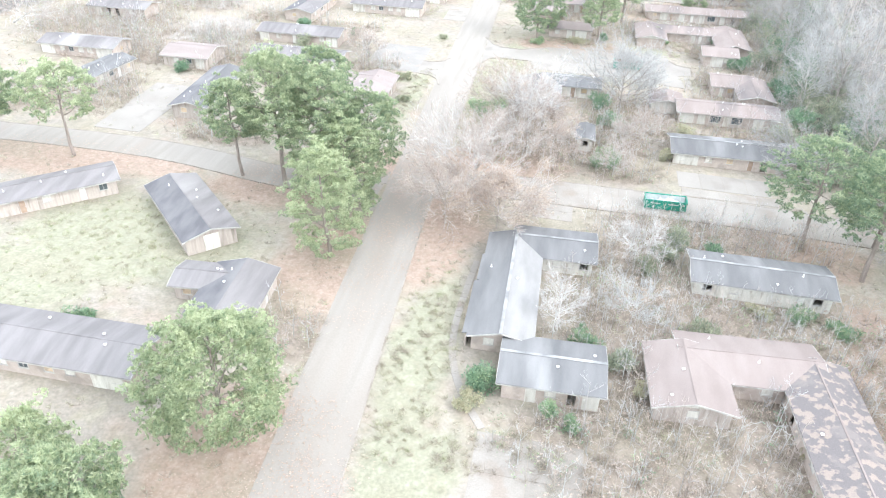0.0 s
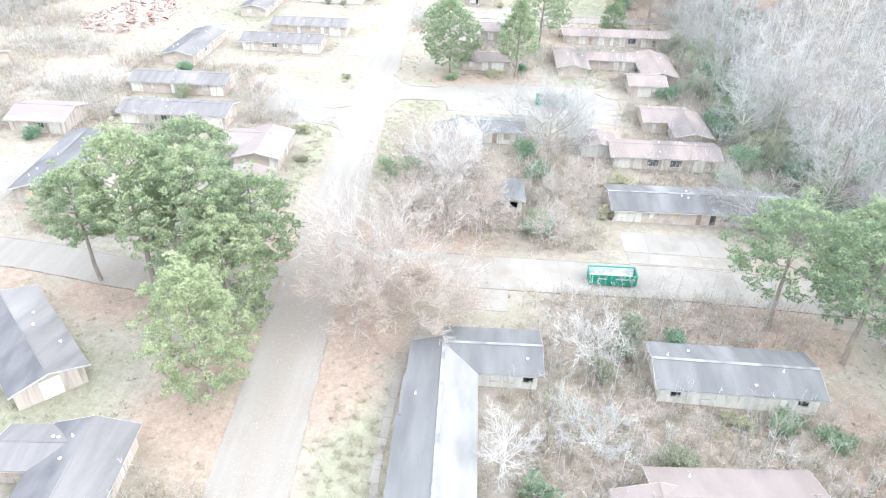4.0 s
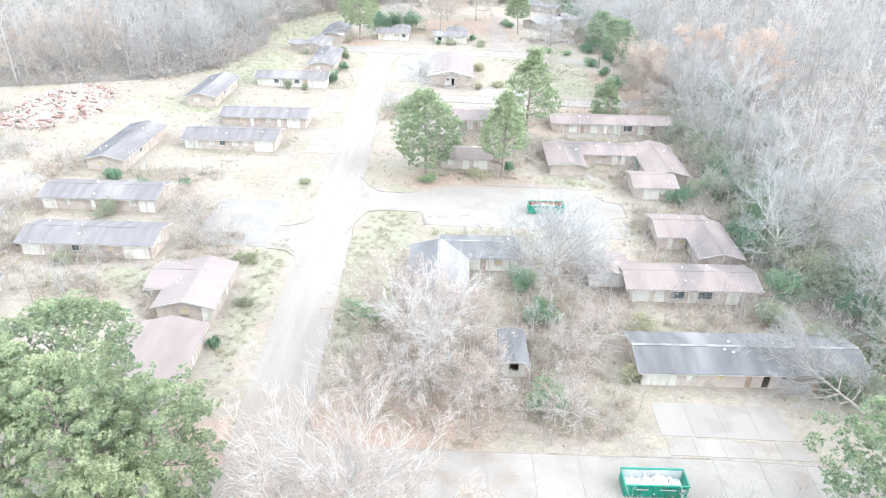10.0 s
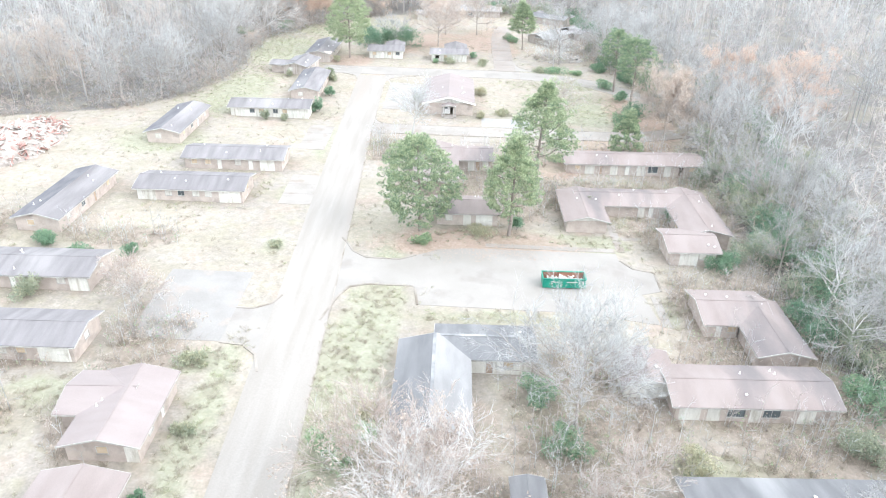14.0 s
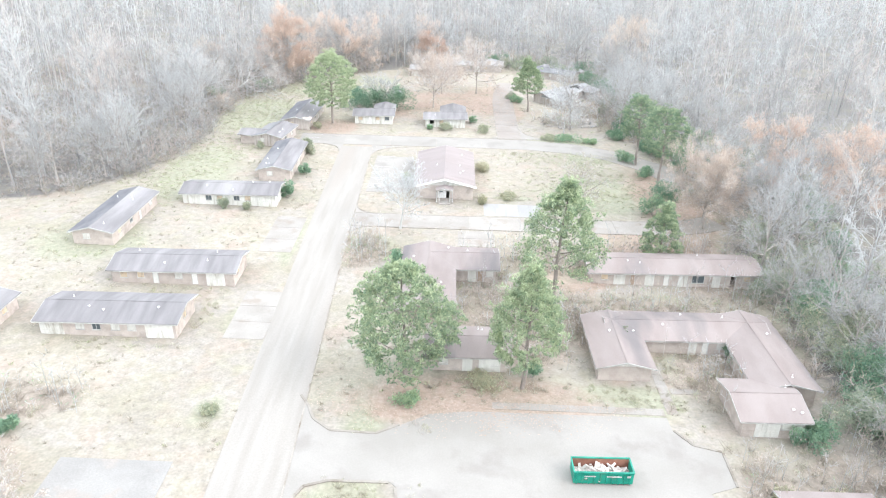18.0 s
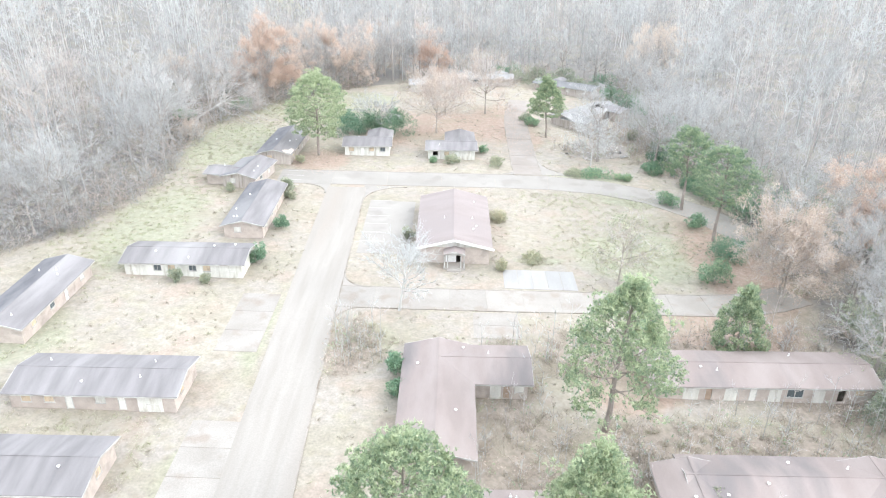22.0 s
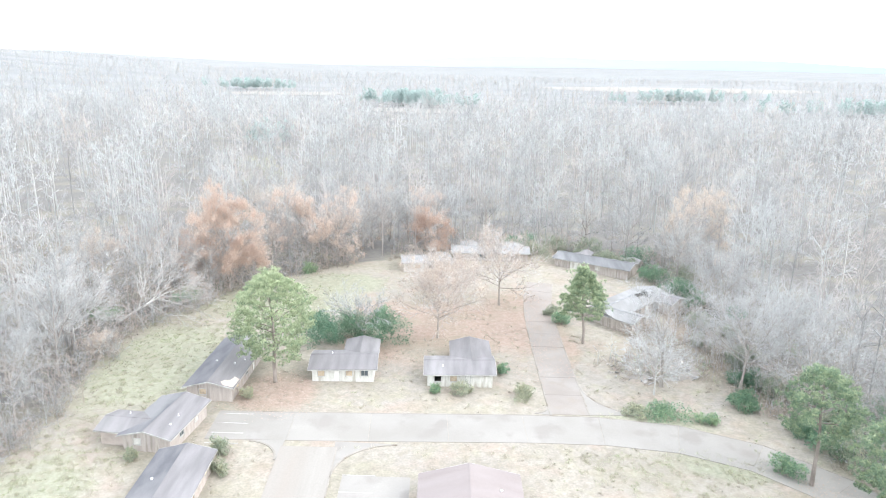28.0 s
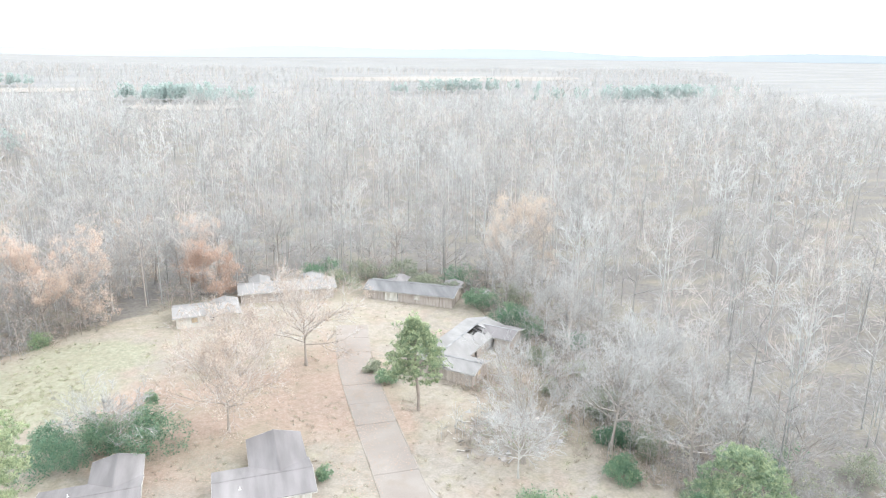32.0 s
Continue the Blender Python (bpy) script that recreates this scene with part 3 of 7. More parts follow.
slabs("footpath_4", 26.4, 30.2, 190.6, 191.8, 2, 1, "short pale footpath between the wings", CONCRETE)
slabs("footpath_5", 27.2, 28.6, 164, 172.2, 1, 4, "narrow concrete footpath beside the court", CONCRETE)


def court(name, outline, kerbed, material, label):
    """A paved court over an outline of (x, y), with a worn kerb along some of its sides."""
    bm = prism(bmesh.new(), outline, 0.02, 0.3)
    bmesh.ops.recalc_face_normals(bm, faces=bm.faces)
    ob = tagged(part(name, bm, material), label, "pavement", kind="structure")
    area = sum(p[0] * q[1] - q[0] * p[1] for p, q in zip(outline, outline[1:] + outline[:1]))
    bm = bmesh.new()
    for i in kerbed:
        p, q = Vector(outline[i]), Vector(outline[(i + 1) % len(outline)])
        d = (q - p).normalized()
        n = Vector((d.y, -d.x)) * (0.32 if area > 0 else -0.32)
        prism(bm, [p, q, q + n, p + n], 0.09, 0.4)
    bmesh.ops.recalc_face_normals(bm, faces=bm.faces)
    part("kerb", bm, KERB, ob, "low worn concrete kerb")
    return ob


COURT = [(-23, 187), (-21.7, 185), (-20.6, 182.5), (-18.1, 180.4), (-12.4, 180.2), (-9.6, 182), (-6, 184.4), (-1, 185.2), (24.4, 185.5), (24.5, 183), (26.2, 180.4), (29.4, 179.4), (29.2, 173.8), (26, 172.6), (26.4, 171), (27, 164.5), (16, 166.7), (-8.6, 167.1), (-9.2, 171.6), (-10.2, 172.5), (-17, 172.4), (-19.6, 171.4), (-21, 168.6), (-22.6, 162)]
court("parking_court", COURT, [0, 1, 2, 3, 4, 9, 10, 11, 17, 19, 20, 21, 22], ASPHALT_PALE, "wide pale parking court of bleached stained asphalt")
court("lot_entrance", [(-34.95, 164.2), (-32.6, 164), (-30, 165.6), (-29, 168), (-28.2, 150), (-29.4, 153.6), (-31.6, 155.6), (-34.95, 156)], [0, 1, 2, 4, 5, 6], ASPHALT_PALE, "pale flared entrance of the parking lot")
for i, (x, y, w, d, n, step, along) in enumerate(((-23, 264.5, 4.6, 0.14, 6, 3.9, 1), (-44.5, 291.2, 5, 0.14, 4, 2.9, 1))):
    for k in range(n):
        bm = prism(bmesh.new(), [(x, y + k * step), (x + w, y + k * step), (x + w, y + k * step + d), (x, y + k * step + d)], 0.047, 0.02)
        tagged(part("parking_stripe_%d" % (i * 6 + k + 1), bm, TRIM), "faded white parking line on asphalt", "road marking", kind="structure")
road("footpath_3", [(-9.6, 84), (-10.4, 70), (-9.6, 62), (-6.4, 55.5), (-4.4, 53)], 0.9, 3, "narrow pale worn path curving to the forecourt", CONCRETE, 1, (0, 0), kind="path")


# ---- houses ----
EAVE, PITCH, OVER = 2.5, 0.25, 0.55


def roof_slope(p, material, parent, thick=0.14, nu=10, nv=3, sag=0.035, seed=0, holes=()):
    """One roof plane over four corners (eave a, eave b, ridge b, ridge a), a little uneven."""
    a, b_, c, d = (Vector(v) for v in p)
    bm = bmesh.new()
    top = []
    for j in range(nv + 1):
        row = []
        for i in range(nu + 1):
            u, v = i / nu, j / nv
            q = a.lerp(b_, u).lerp(d.lerp(c, u), v)
            q.z += sag * noise.noise(Vector((q.x * 0.35 + seed, q.y * 0.35, seed * 1.7)))
            row.append(bm.verts.new(q))
        top.append(row)
    for j in range(nv):
        for i in range(nu):
            if (i, j) not in holes:
                bm.faces.new((top[j][i], top[j][i + 1], top[j + 1][i + 1], top[j + 1][i]))
    ret = bmesh.ops.extrude_face_region(bm, geom=bm.faces[:])
    for v in ret["geom"]:
        if isinstance(v, bmesh.types.BMVert):
            v.co.z -= thick
    bmesh.ops.recalc_face_normals(bm, faces=bm.faces)
    return part("roof", bm, material, parent)


def wall_bm(length, h, openings, gable=0.0, thick=0.2):
    """A wall along x from 0, its outer face at y = 0, with openings (u0, u1, z0, z1) through it and a gable on top."""
    bm = bmesh.new()
    xs = sorted({0.0, length, *(v for o in openings for v in o[:2])})
    zs = sorted({-0.7, h, *(v for o in openings for v in o[2:])})
    grid = {}

    def vert(x, z):
        if (x, z) not in grid:
            grid[x, z] = bm.verts.new((x, 0, z))
        return grid[x, z]

    for x0, x1 in zip(xs, xs[1:]):
        for z0, z1 in zip(zs, zs[1:]):
            xm, zm = (x0 + x1) / 2, (z0 + z1) / 2
            if not any(o[0] < xm < o[1] and o[2] < zm < o[3] for o in openings):
                bm.faces.new((vert(x0, z0), vert(x1, z0), vert(x1, z1), vert(x0, z1)))
    if gable:
        bm.faces.new([vert(x, h) for x in xs] + [bm.verts.new((length / 2, 0, h + gable))])
    ret = bmesh.ops.extrude_face_region(bm, geom=bm.faces[:])
    for v in ret["geom"]:
        if isinstance(v, bmesh.types.BMVert):
            v.co.y += thick
    bmesh.ops.recalc_face_normals(bm, faces=bm.faces)
    return bm


SPECS = {"door": (0.95, 0.0, 2.05), "window": (1.3, 0.95, 2.05), "board": (1.3, 0.95, 2.05), "hole": (1.3, 0.9, 2.05), "wide": (2.2, 0.6, 2.1), "gap": (0.95, 0.0, 2.05)}


def fit_out(house, m, length, items):
    """Doors, windows and panels in one wall. Returns the openings. items: (middle as a share of the length, kind)."""
    cuts = []
    for u, kind in items:
        if kind.startswith("siding"):
            w = float(kind[6:] or 3)
            x0, x1 = max(0.03, u * length - w / 2), min(length - 0.03, u * length + w / 2)
            part("siding_panel", box(x0, x1, -0.05, -0.004, -0.2, 2.34), SIDING, house, "white painted siding panel").matrix_local = m
            continue
        w, z0, z1 = SPECS[kind]
        x0 = min(max(0.25, u * length - w / 2), length - w - 0.25)
        x1 = x0 + w
        if any(x0 < c[1] + 0.1 and x1 > c[0] - 0.1 for c in cuts):
            continue
        cuts.append((x0, x1, z0, z1))
        if kind == "gap":
            continue
        bm = bmesh.new()
        f = 0.07
        for q in ((x0, x0 + f, z0, z1), (x1 - f, x1, z0, z1), (x0 + f, x1 - f, z1 - f, z1)) + (((x0 + f, x1 - f, z0, z0 + f),) if z0 > 0 else ()):
            add_box(bm, q[0], q[1], -0.03, 0.13, q[2], q[3])
        opening = part("door" if kind == "door" else "window", bm, TRIM, house)
        opening.matrix_local = m
        if kind == "door":
            part("door_leaf", box(x0 + f, x1 - f, 0.05, 0.1, 0.01, z1 - f), DOOR_WHITE if (x0 * 7.3) % 1 > 0.3 else DOOR_BROWN, opening)
            part("door_knob", tube(bmesh.new(), (x1 - f - 0.1, 0.05, 1.0), (x1 - f - 0.1, -0.02, 1.0), 0.03, 0.035), PALE_STEEL, opening)
        elif kind in ("window", "wide"):
            n = 2
            for i in range(n):
                a = x0 + f + (x1 - x0 - 2 * f) * i / n
                c = x0 + f + (x1 - x0 - 2 * f) * (i + 1) / n
                part("pane", box(a + 0.02, c - 0.02, 0.06, 0.075, z0 + f, z1 - f), GLASS, opening)
            part("mullion", box((x0 + x1) / 2 - 0.025, (x0 + x1) / 2 + 0.025, 0.03, 0.1, z0 + f, z1 - f), TRIM, opening)
        elif kind == "board":
            part("board", box(x0 + f, x1 - f, 0.04, 0.06, z0 + f, z1 - f), SIDING if (x0 * 3.1) % 1 > 0.35 else PLY, opening)
        if z0 > 0:
            part("sill", box(x0 - 0.06, x1 + 0.06, -0.08, 0.0 - 0.034, z0 - 0.07, z0 - 0.005), TRIM, opening)
    return cuts


def wing(house, r, axis, roof, wall=BRICK, items=None, worn=False, seed=0, slopes=None, eave=EAVE, vents=2, gable_wall=None, holes=((), ())):
    """A rectangular wing under one gabled roof. r: x0, x1, y0, y1 of its eaves. items: doors and windows by side, s n e w. slopes: roof surface of the two planes."""
    items = items or {}
    x0, x1, y0, y1 = r
    wx0, wx1, wy0, wy1 = x0 + OVER, x1 - OVER, y0 + OVER, y1 - OVER
    half = (y1 - y0) / 2 if axis == "x" else (x1 - x0) / 2
    rise = half * PITCH
    ridge = eave + rise
    top = eave + OVER * PITCH - 0.16
    sides = {"s": (pose(wx0, wy0, 0), wx1 - wx0), "n": (pose(wx1, wy1, 0, 0, 0, 180), wx1 - wx0), "e": (pose(wx1, wy0, 0, 0, 0, 90), wy1 - wy0), "w": (pose(wx0, wy1, 0, 0, 0, -90), wy1 - wy0)}
    for key, (m, ln) in sides.items():
        cuts = fit_out(house, m, ln, items.get(key, []))
        g = (half - OVER) * PITCH if (key in "ew") == (axis == "x") else 0.0
        if key in "ew":  # end walls fit between the long ones
            m, trim = m @ pose(0.2, 0, 0), 0.4
        else:
            trim = 0.0
        shifted = [(a - (0.2 if trim else 0), b_ - (0.2 if trim else 0), c, d) for a, b_, c, d in cuts]
        split = g and gable_wall
        w = part("wall", wall_bm(ln - trim, top, shifted, 0.0 if split else g), wall, house)
        w.matrix_local = m
        if split:
            bm = bmesh.new()
            a = ln - trim
            bm.faces.new([bm.verts.new(v) for v in ((0, 0, top + 0.004), (a, 0, top + 0.004), (a / 2, 0, top + g))])
            ret = bmesh.ops.extrude_face_region(bm, geom=bm.faces[:])
            for v in ret["geom"]:
                if isinstance(v, bmesh.types.BMVert):
                    v.co.y += 0.2
            bmesh.ops.recalc_face_normals(bm, faces=bm.faces)
            part("gable_panel", bm, gable_wall, house, "white painted gable panel").matrix_local = m
    mats = slopes or (roof, roof)
    g_over = 0.1
    if axis == "x":
        ym = (y0 + y1) / 2
        planes = (((x0 - g_over, y0, eave), (x1 + g_over, y0, eave), (x1 + g_over, ym, ridge), (x0 - g_over, ym, ridge)), ((x1 + g_over, y1, eave), (x0 - g_over, y1, eave), (x0 - g_over, ym, ridge), (x1 + g_over, ym, ridge)))
    else:
        xm = (x0 + x1) / 2
        planes = (((x0, y1 + g_over, eave), (x0, y0 - g_over, eave), (xm, y0 - g_over, ridge), (xm, y1 + g_over, ridge)), ((x1, y0 - g_over, eave), (x1, y1 + g_over, eave), (xm, y1 + g_over, ridge), (xm, y0 - g_over, ridge)))
    for k, (p, mt) in enumerate(zip(planes, mats)):
        roof_slope(p, mt, house, seed=seed + k * 3.3, holes=holes[k])
        a, b_, c, d = (Vector(v) for v in p)
        dz = Vector((0, 0, -0.16))
        part("fascia", beam(a + dz, b_ + dz, 0.04, 0.16), TRIM, house, "white eaves board")
        for s, t in ((b_, c), (a, d)):
            out = (b_ - a).normalized() * (0.025 if s is b_ else -0.025)
            part("rake_board", beam(s + out + dz * 0.6, t + out + dz * 0.6, 0.04, 0.2), TRIM, house, "white gable board")
    ra, rb = Vector(planes[0][3]), Vector(planes[0][2])
    up = Vector((0, 0, 0.012))
    part("ridge_cap", beam(ra + up, rb + up, 0.42 if worn else 0.2, 0.04), ROOF_WORN if worn else roof, house, "bleached worn ridge" if worn else "")
    rnd = random.Random(seed * 13 + 5)
    for _ in range(vents):
        p = planes[rnd.randrange(2)]
        u, v = rnd.uniform(0.1, 0.9), rnd.uniform(0.3, 0.85)
        q = Vector(p[0]).lerp(Vector(p[1]), u).lerp(Vector(p[3]).lerp(Vector(p[2]), u), v)
        bm = bmesh.new()
        if rnd.random() < 0.5:
            tube(bm, q - Vector((0, 0, 0.1)), q + Vector((0, 0, 0.2)), 0.08, 0.08, 8)
            tube(bm, q + Vector((0, 0, 0.2)), q + Vector((0, 0, 0.32)), 0.2, 0.04, 10)
        else:
            tube(bm, q - Vector((0, 0, 0.1)), q + Vector((0, 0, 0.36)), 0.06, 0.06, 8)
            tube(bm, q, q + Vector((0, 0, 0.08)), 0.16, 0.07, 10)
        part("roof_vent", bm, VENT, house, "small white roof vent")
    part("ceiling", box(wx0 + 0.21, wx1 - 0.21, wy0 + 0.21, wy1 - 0.21, top - 0.25, top - 0.2), DARK, house)
    return planes


def house(cx, cy, rot, label, group="", name="house"):
    return tagged(root(name, cx, cy, rot), label, "house", group)


ROW_S = {"s": [(0.09, "siding3.4"), (0.055, "board"), (0.13, "door"), (0.3, "board"), (0.42, "window"), (0.56, "board"), (0.68, "board"), (0.88, "siding4"), (0.84, "door"), (0.93, "board")], "e": [(0.5, "board")]}
ROW_S2 = {"s": [(0.1, "board"), (0.24, "board"), (0.36, "door"), (0.55, "board"), (0.68, "door"), (0.85, "siding3"), (0.86, "window")], "e": [(0.35, "board")]}
ROW_S3 = {"s": [(0.06, "siding2.6"), (0.06, "hole"), (0.25, "board"), (0.45, "door"), (0.6, "board"), (0.8, "board"), (0.93, "siding3")], "e": [(0.6, "board")]}


def row_house(x0, x1, y0, y1, label, roof=ROOF_GREY, items=None, rot=0, seed=0, worn=False, wall=BRICK, vents=4, slopes=None):
    cx, cy = (x0 + x1) / 2, (y0 + y1) / 2
    h = house(cx, cy, rot, label)
    hx, hy = (x1 - x0) / 2, (y1 - y0) / 2
    wing(h, (-hx, hx, -hy, hy), "x" if hx >= hy else "y", roof, wall, items or ROW_S, worn, seed, vents=vents, slopes=slopes)
    return h


def yard_house(cx, cy, w, ln, rot, label, roof=ROOF_GREY, items=None, seed=0, wall=PLANK, vents=4, slopes=None):
    """Ridge along its own y."""
    h = house(cx, cy, rot, label)
    wing(h, (-w / 2, w / 2, -ln / 2, ln / 2), "y", roof, wall, items or {"e": [(0.15, "board"), (0.4, "window"), (0.6, "door"), (0.85, "board")], "w": [(0.3, "window"), (0.7, "board")], "s": [(0.35, "board")]}, False, seed, vents=vents, slopes=slopes)
    return h


# west of the road, south of the side street
row_house(-66, -42.4, 48.6, 57.2, "long low brick house with a grey shingle roof", items=ROW_S, seed=1)
h = house(-38.6, 66.3, 4, "small grey-roofed house with a low side wing")
wing(h, (-4.4, 4.4, -5.6, 5.6), "y", ROOF_GREY, PLANK, {"s": [(0.7, "siding2.5"), (0.3, "board")], "e": [(0.3, "window"), (0.6, "door")]}, seed=2, vents=3, slopes=(ROOF_SHADED, ROOF_GREY))
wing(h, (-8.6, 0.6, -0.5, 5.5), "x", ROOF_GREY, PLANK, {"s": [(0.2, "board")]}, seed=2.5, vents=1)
yard_house(-53.7, 84, 8.4, 19.6, 45, "grey-roofed plank house standing askew in the lawn", seed=3, slopes=(ROOF_SHADED, ROOF_GREY), items={"s": [(0.5, "siding2.2")], "e": [(0.3, "board"), (0.6, "door")]})
yard_house(-77, 85, 7.4, 18, -48, "grey-roofed brick house with white doors", seed=4, items={"w": [(0.2, "door"), (0.5, "board")], "e": [(0.2, "door"), (0.4, "board"), (0.7, "door"), (0.88, "window")]})
# north of the side street, west
row_house(-121.8, -102.5, 142, 150.4, "long grey house with white end panels behind scrub", seed=5)
yard_house(-99.3, 133, 7.2, 13, -8, "small blue-grey roofed house", ROOF_BLUE, seed=6)
row_house(-91.5, -80, 142.6, 153, "small house with a faded red roof", ROOF_PINK, {"s": [(0.3, "board"), (0.6, "window"), (0.85, "siding2")]}, seed=7, wall=PLANK, vents=1)
yard_house(-72.4, 128.6, 7.8, 22.5, 4, "house with a dark blue-grey shingle roof", ROOF_BLUE, seed=8, slopes=(ROOF_SHADED, ROOF_BLUE))
row_house(-129, -112, 172, 180, "grey house with an open dark doorway", items={"s": [(0.35, "gap"), (0.5, "gap"), (0.75, "board"), (0.15, "siding2")]}, seed=9)
row_house(-150, -128, 128, 136, "pale grey house at the scrub's edge", items=ROW_S, seed=9.5)
row_house(-78.4, -56.8, 166.2, 174.8, "long grey-roofed house with a broken window", items=ROW_S3, seed=10)
row_house(-73.2, -51.1, 149.7, 158.2, "long grey-roofed brick house with white end panels", seed=11)
h = house(-41, 140, 1, "house with a faded red-brown roof and white gable board")
wing(h, (-4.3, 4.6, -6.6, 6.2), "y", ROOF_PINK, BRICK, {"s": [(0.5, "board"), (0.9, "siding1.4")], "e": [(0.3, "board"), (0.6, "door")]}, seed=12, vents=1)
wing(h, (-7, 1, -1.8, 6.2), "x", ROOF_PINK, BRICK, {"s": [(0.3, "board")]}, seed=12.5, vents=1)
h = house(-40.5, 121, 0, "house with a dull purple-brown roof beside the pines")
wing(h, (-4.6, 4.6, -9, 9), "y", ROOF_BROWN, PLANK, {"e": [(0.3, "board"), (0.7, "door")]}, seed=13, vents=1)
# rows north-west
yard_house(-74, 195, 8.6, 22, -1.5, "grey-roofed brick house with a white gable edge", seed=14, wall=BRICK, slopes=(ROOF_SHADED, ROOF_GREY))
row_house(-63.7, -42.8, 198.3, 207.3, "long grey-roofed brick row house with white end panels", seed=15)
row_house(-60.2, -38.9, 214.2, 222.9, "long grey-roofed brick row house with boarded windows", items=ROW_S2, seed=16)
yard_house(-68.8, 238, 8.4, 21, -1, "brick house with a grey shingle roof beside the lawn", seed=17, wall=BRICK, slopes=(ROOF_SHADED, ROOF_GREY))
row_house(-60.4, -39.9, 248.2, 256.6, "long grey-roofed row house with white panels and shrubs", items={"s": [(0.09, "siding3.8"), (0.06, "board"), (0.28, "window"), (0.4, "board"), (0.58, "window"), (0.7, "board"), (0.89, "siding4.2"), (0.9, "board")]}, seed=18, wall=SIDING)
yard_house(-44.5, 274.5, 8.2, 22, 1, "grey-roofed brick house by the street's end", seed=19, wall=BRICK, slopes=(ROOF_SHADED, ROOF_GREY))
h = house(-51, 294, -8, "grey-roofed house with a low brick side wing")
wing(h, (-4.2, 4.2, -6.2, 6.2), "y", ROOF_GREY, PLANK, {"s": [(0.3, "board")], "e": [(0.3, "window"), (0.7, "board")]}, seed=20, vents=2, slopes=(ROOF_SHADED, ROOF_GREY))
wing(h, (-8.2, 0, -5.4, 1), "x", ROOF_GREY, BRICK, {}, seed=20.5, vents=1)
yard_house(-47.4, 314, 8.6, 21, -2, "grey-roofed plank house with torn shingles at one corner", seed=21, slopes=(ROOF_SHADED, ROOF_GREY))
torn = bpy.data.objects[[o.name for o in bpy.data.objects if o.get("label", "").startswith("grey-roofed plank house with torn")][0]]
bm = bmesh.new()
edge = random.Random(21)
bm.faces.new([bm.verts.new((x + edge.uniform(-0.2, 0.2), y + edge.uniform(-0.2, 0.2), EAVE + (4.3 - x) * PITCH + 0.055)) for x, y in ((4.2, -10.3), (4.2, -7.2), (3.4, -6.8), (3.0, -8.2), (2.2, -8.6), (2.0, -9.4), (2.4, -10.2))])
ret = bmesh.ops.extrude_face_region(bm, geom=bm.faces[:])
for v in ret["geom"]:
    if isinstance(v, bmesh.types.BMVert):
        v.co.z -= 0.05
bmesh.ops.recalc_face_normals(bm, faces=bm.faces)
part("bare_decking", bm, BRICK, torn, "bare tan roof boards where shingles tore off")
h = house(-27, 316.3, 2, "small grey-roofed house with white siding and a rear wing")
wing(h, (-6, 6, -4.4, 4.2), "x", ROOF_GREY, SIDING, {"s": [(0.15, "board"), (0.4, "door"), (0.6, "board"), (0.85, "window")]}, seed=22, vents=1)
wing(h, (-0.6, 6, 0, 9.2), "y", ROOF_GREY, SIDING, {}, seed=22.5, vents=0)
h = house(-6.2, 315.4, 1, "small grey-roofed house with a broken open window")
wing(h, (-6.3, 6.3, -4.2, 4), "x", ROOF_GREY, SIDING, {"s": [(0.16, "hole"), (0.4, "board"), (0.62, "door"), (0.85, "siding1.5")]}, seed=23, vents=1)
wing(h, (-1.6, 6.2, 0, 11), "y", ROOF_GREY, SIDING, {}, seed=23.5, vents=0)
# east of the road, from the south
h = house(0, 74, 1, "grey-roofed house of three wings with bleached ridges")
wing(h, (-3.8, 8.2, -16.4, -7.6), "x", ROOF_BLUE, BRICK, {"s": [(0.3, "siding1.2"), (0.5, "board"), (0.72, "gap"), (0.92, "siding2")]}, True, 24, vents=2)
# long wing: paler east slope, its sunlit side put into the colour
wing(h, (-8.3, -0.1, -9, 14.8), "y", ROOF_BLUE, BRICK, {"e": [(0.5, "board"), (0.7, "window")], "s": [(0.3, "board")]}, True, 24.5, vents=2, slopes=(ROOF_BLUE, ROOF_FADED_LIT))
wing(h, (-4.6, 7.4, 9.6, 18), "x", ROOF_BLUE, SIDING, {"s": [(0.55, "board"), (0.7, "board"), (0.9, "hole")]}, True, 25, vents=1)
for y0, y1, out in ((-8.4, 2.6, 0.6), (2.7, 9.0, 0.3)):
    roof_slope(((-8.3 - out, y1, 2.5 - out * PITCH), (-8.3 - out, y0, 2.5 - out * PITCH), (-8.2, y0, 2.53), (-8.2, y1, 2.53)), ROOF_BLUE, h, seed=y0)
    part("wall", box(-8.3 - out + 0.3, -8.3 - out + 0.48, y0 + 0.3, y1 - 0.3, -0.7, 2.1), BRICK, h)
h = house(22, 66, 3, "brown-roofed house with a white gable and an unroofed far wing")
wing(h, (-9, 0.4, -7.4, 3.4), "y", ROOF_BROWN, PLANK, {"s": [(0.5, "board")]}, seed=26, vents=2, gable_wall=SIDING)
wing(h, (-5, 11.5, -2.4, 6.4), "x", ROOF_BROWN, BRICK, {"s": [(0.6, "board"), (0.75, "gap")]}, seed=26.5, vents=2)
wing(h, (6.3, 14.6, -22, 2.6), "y", ROOF_BROWN, BRICK, {"w": [(0.3, "gap"), (0.6, "board")]}, seed=27, vents=1, slopes=(ROOF_FELT, ROOF_FELT))
row_house(20.2, 39.2, 83.2, 91.6, "grey-roofed house with dark broken windows and white lower wall", ROOF_BLUE, {"s": [(0.1, "hole"), (0.3, "board"), (0.5, "siding6"), (0.78, "door"), (0.9, "hole")]}, -1, 28, True, SIDING, 4)
h = tagged(root("shed", 4.6, 128.2, 1), "small grey-roofed white shed with an open window", "shed")
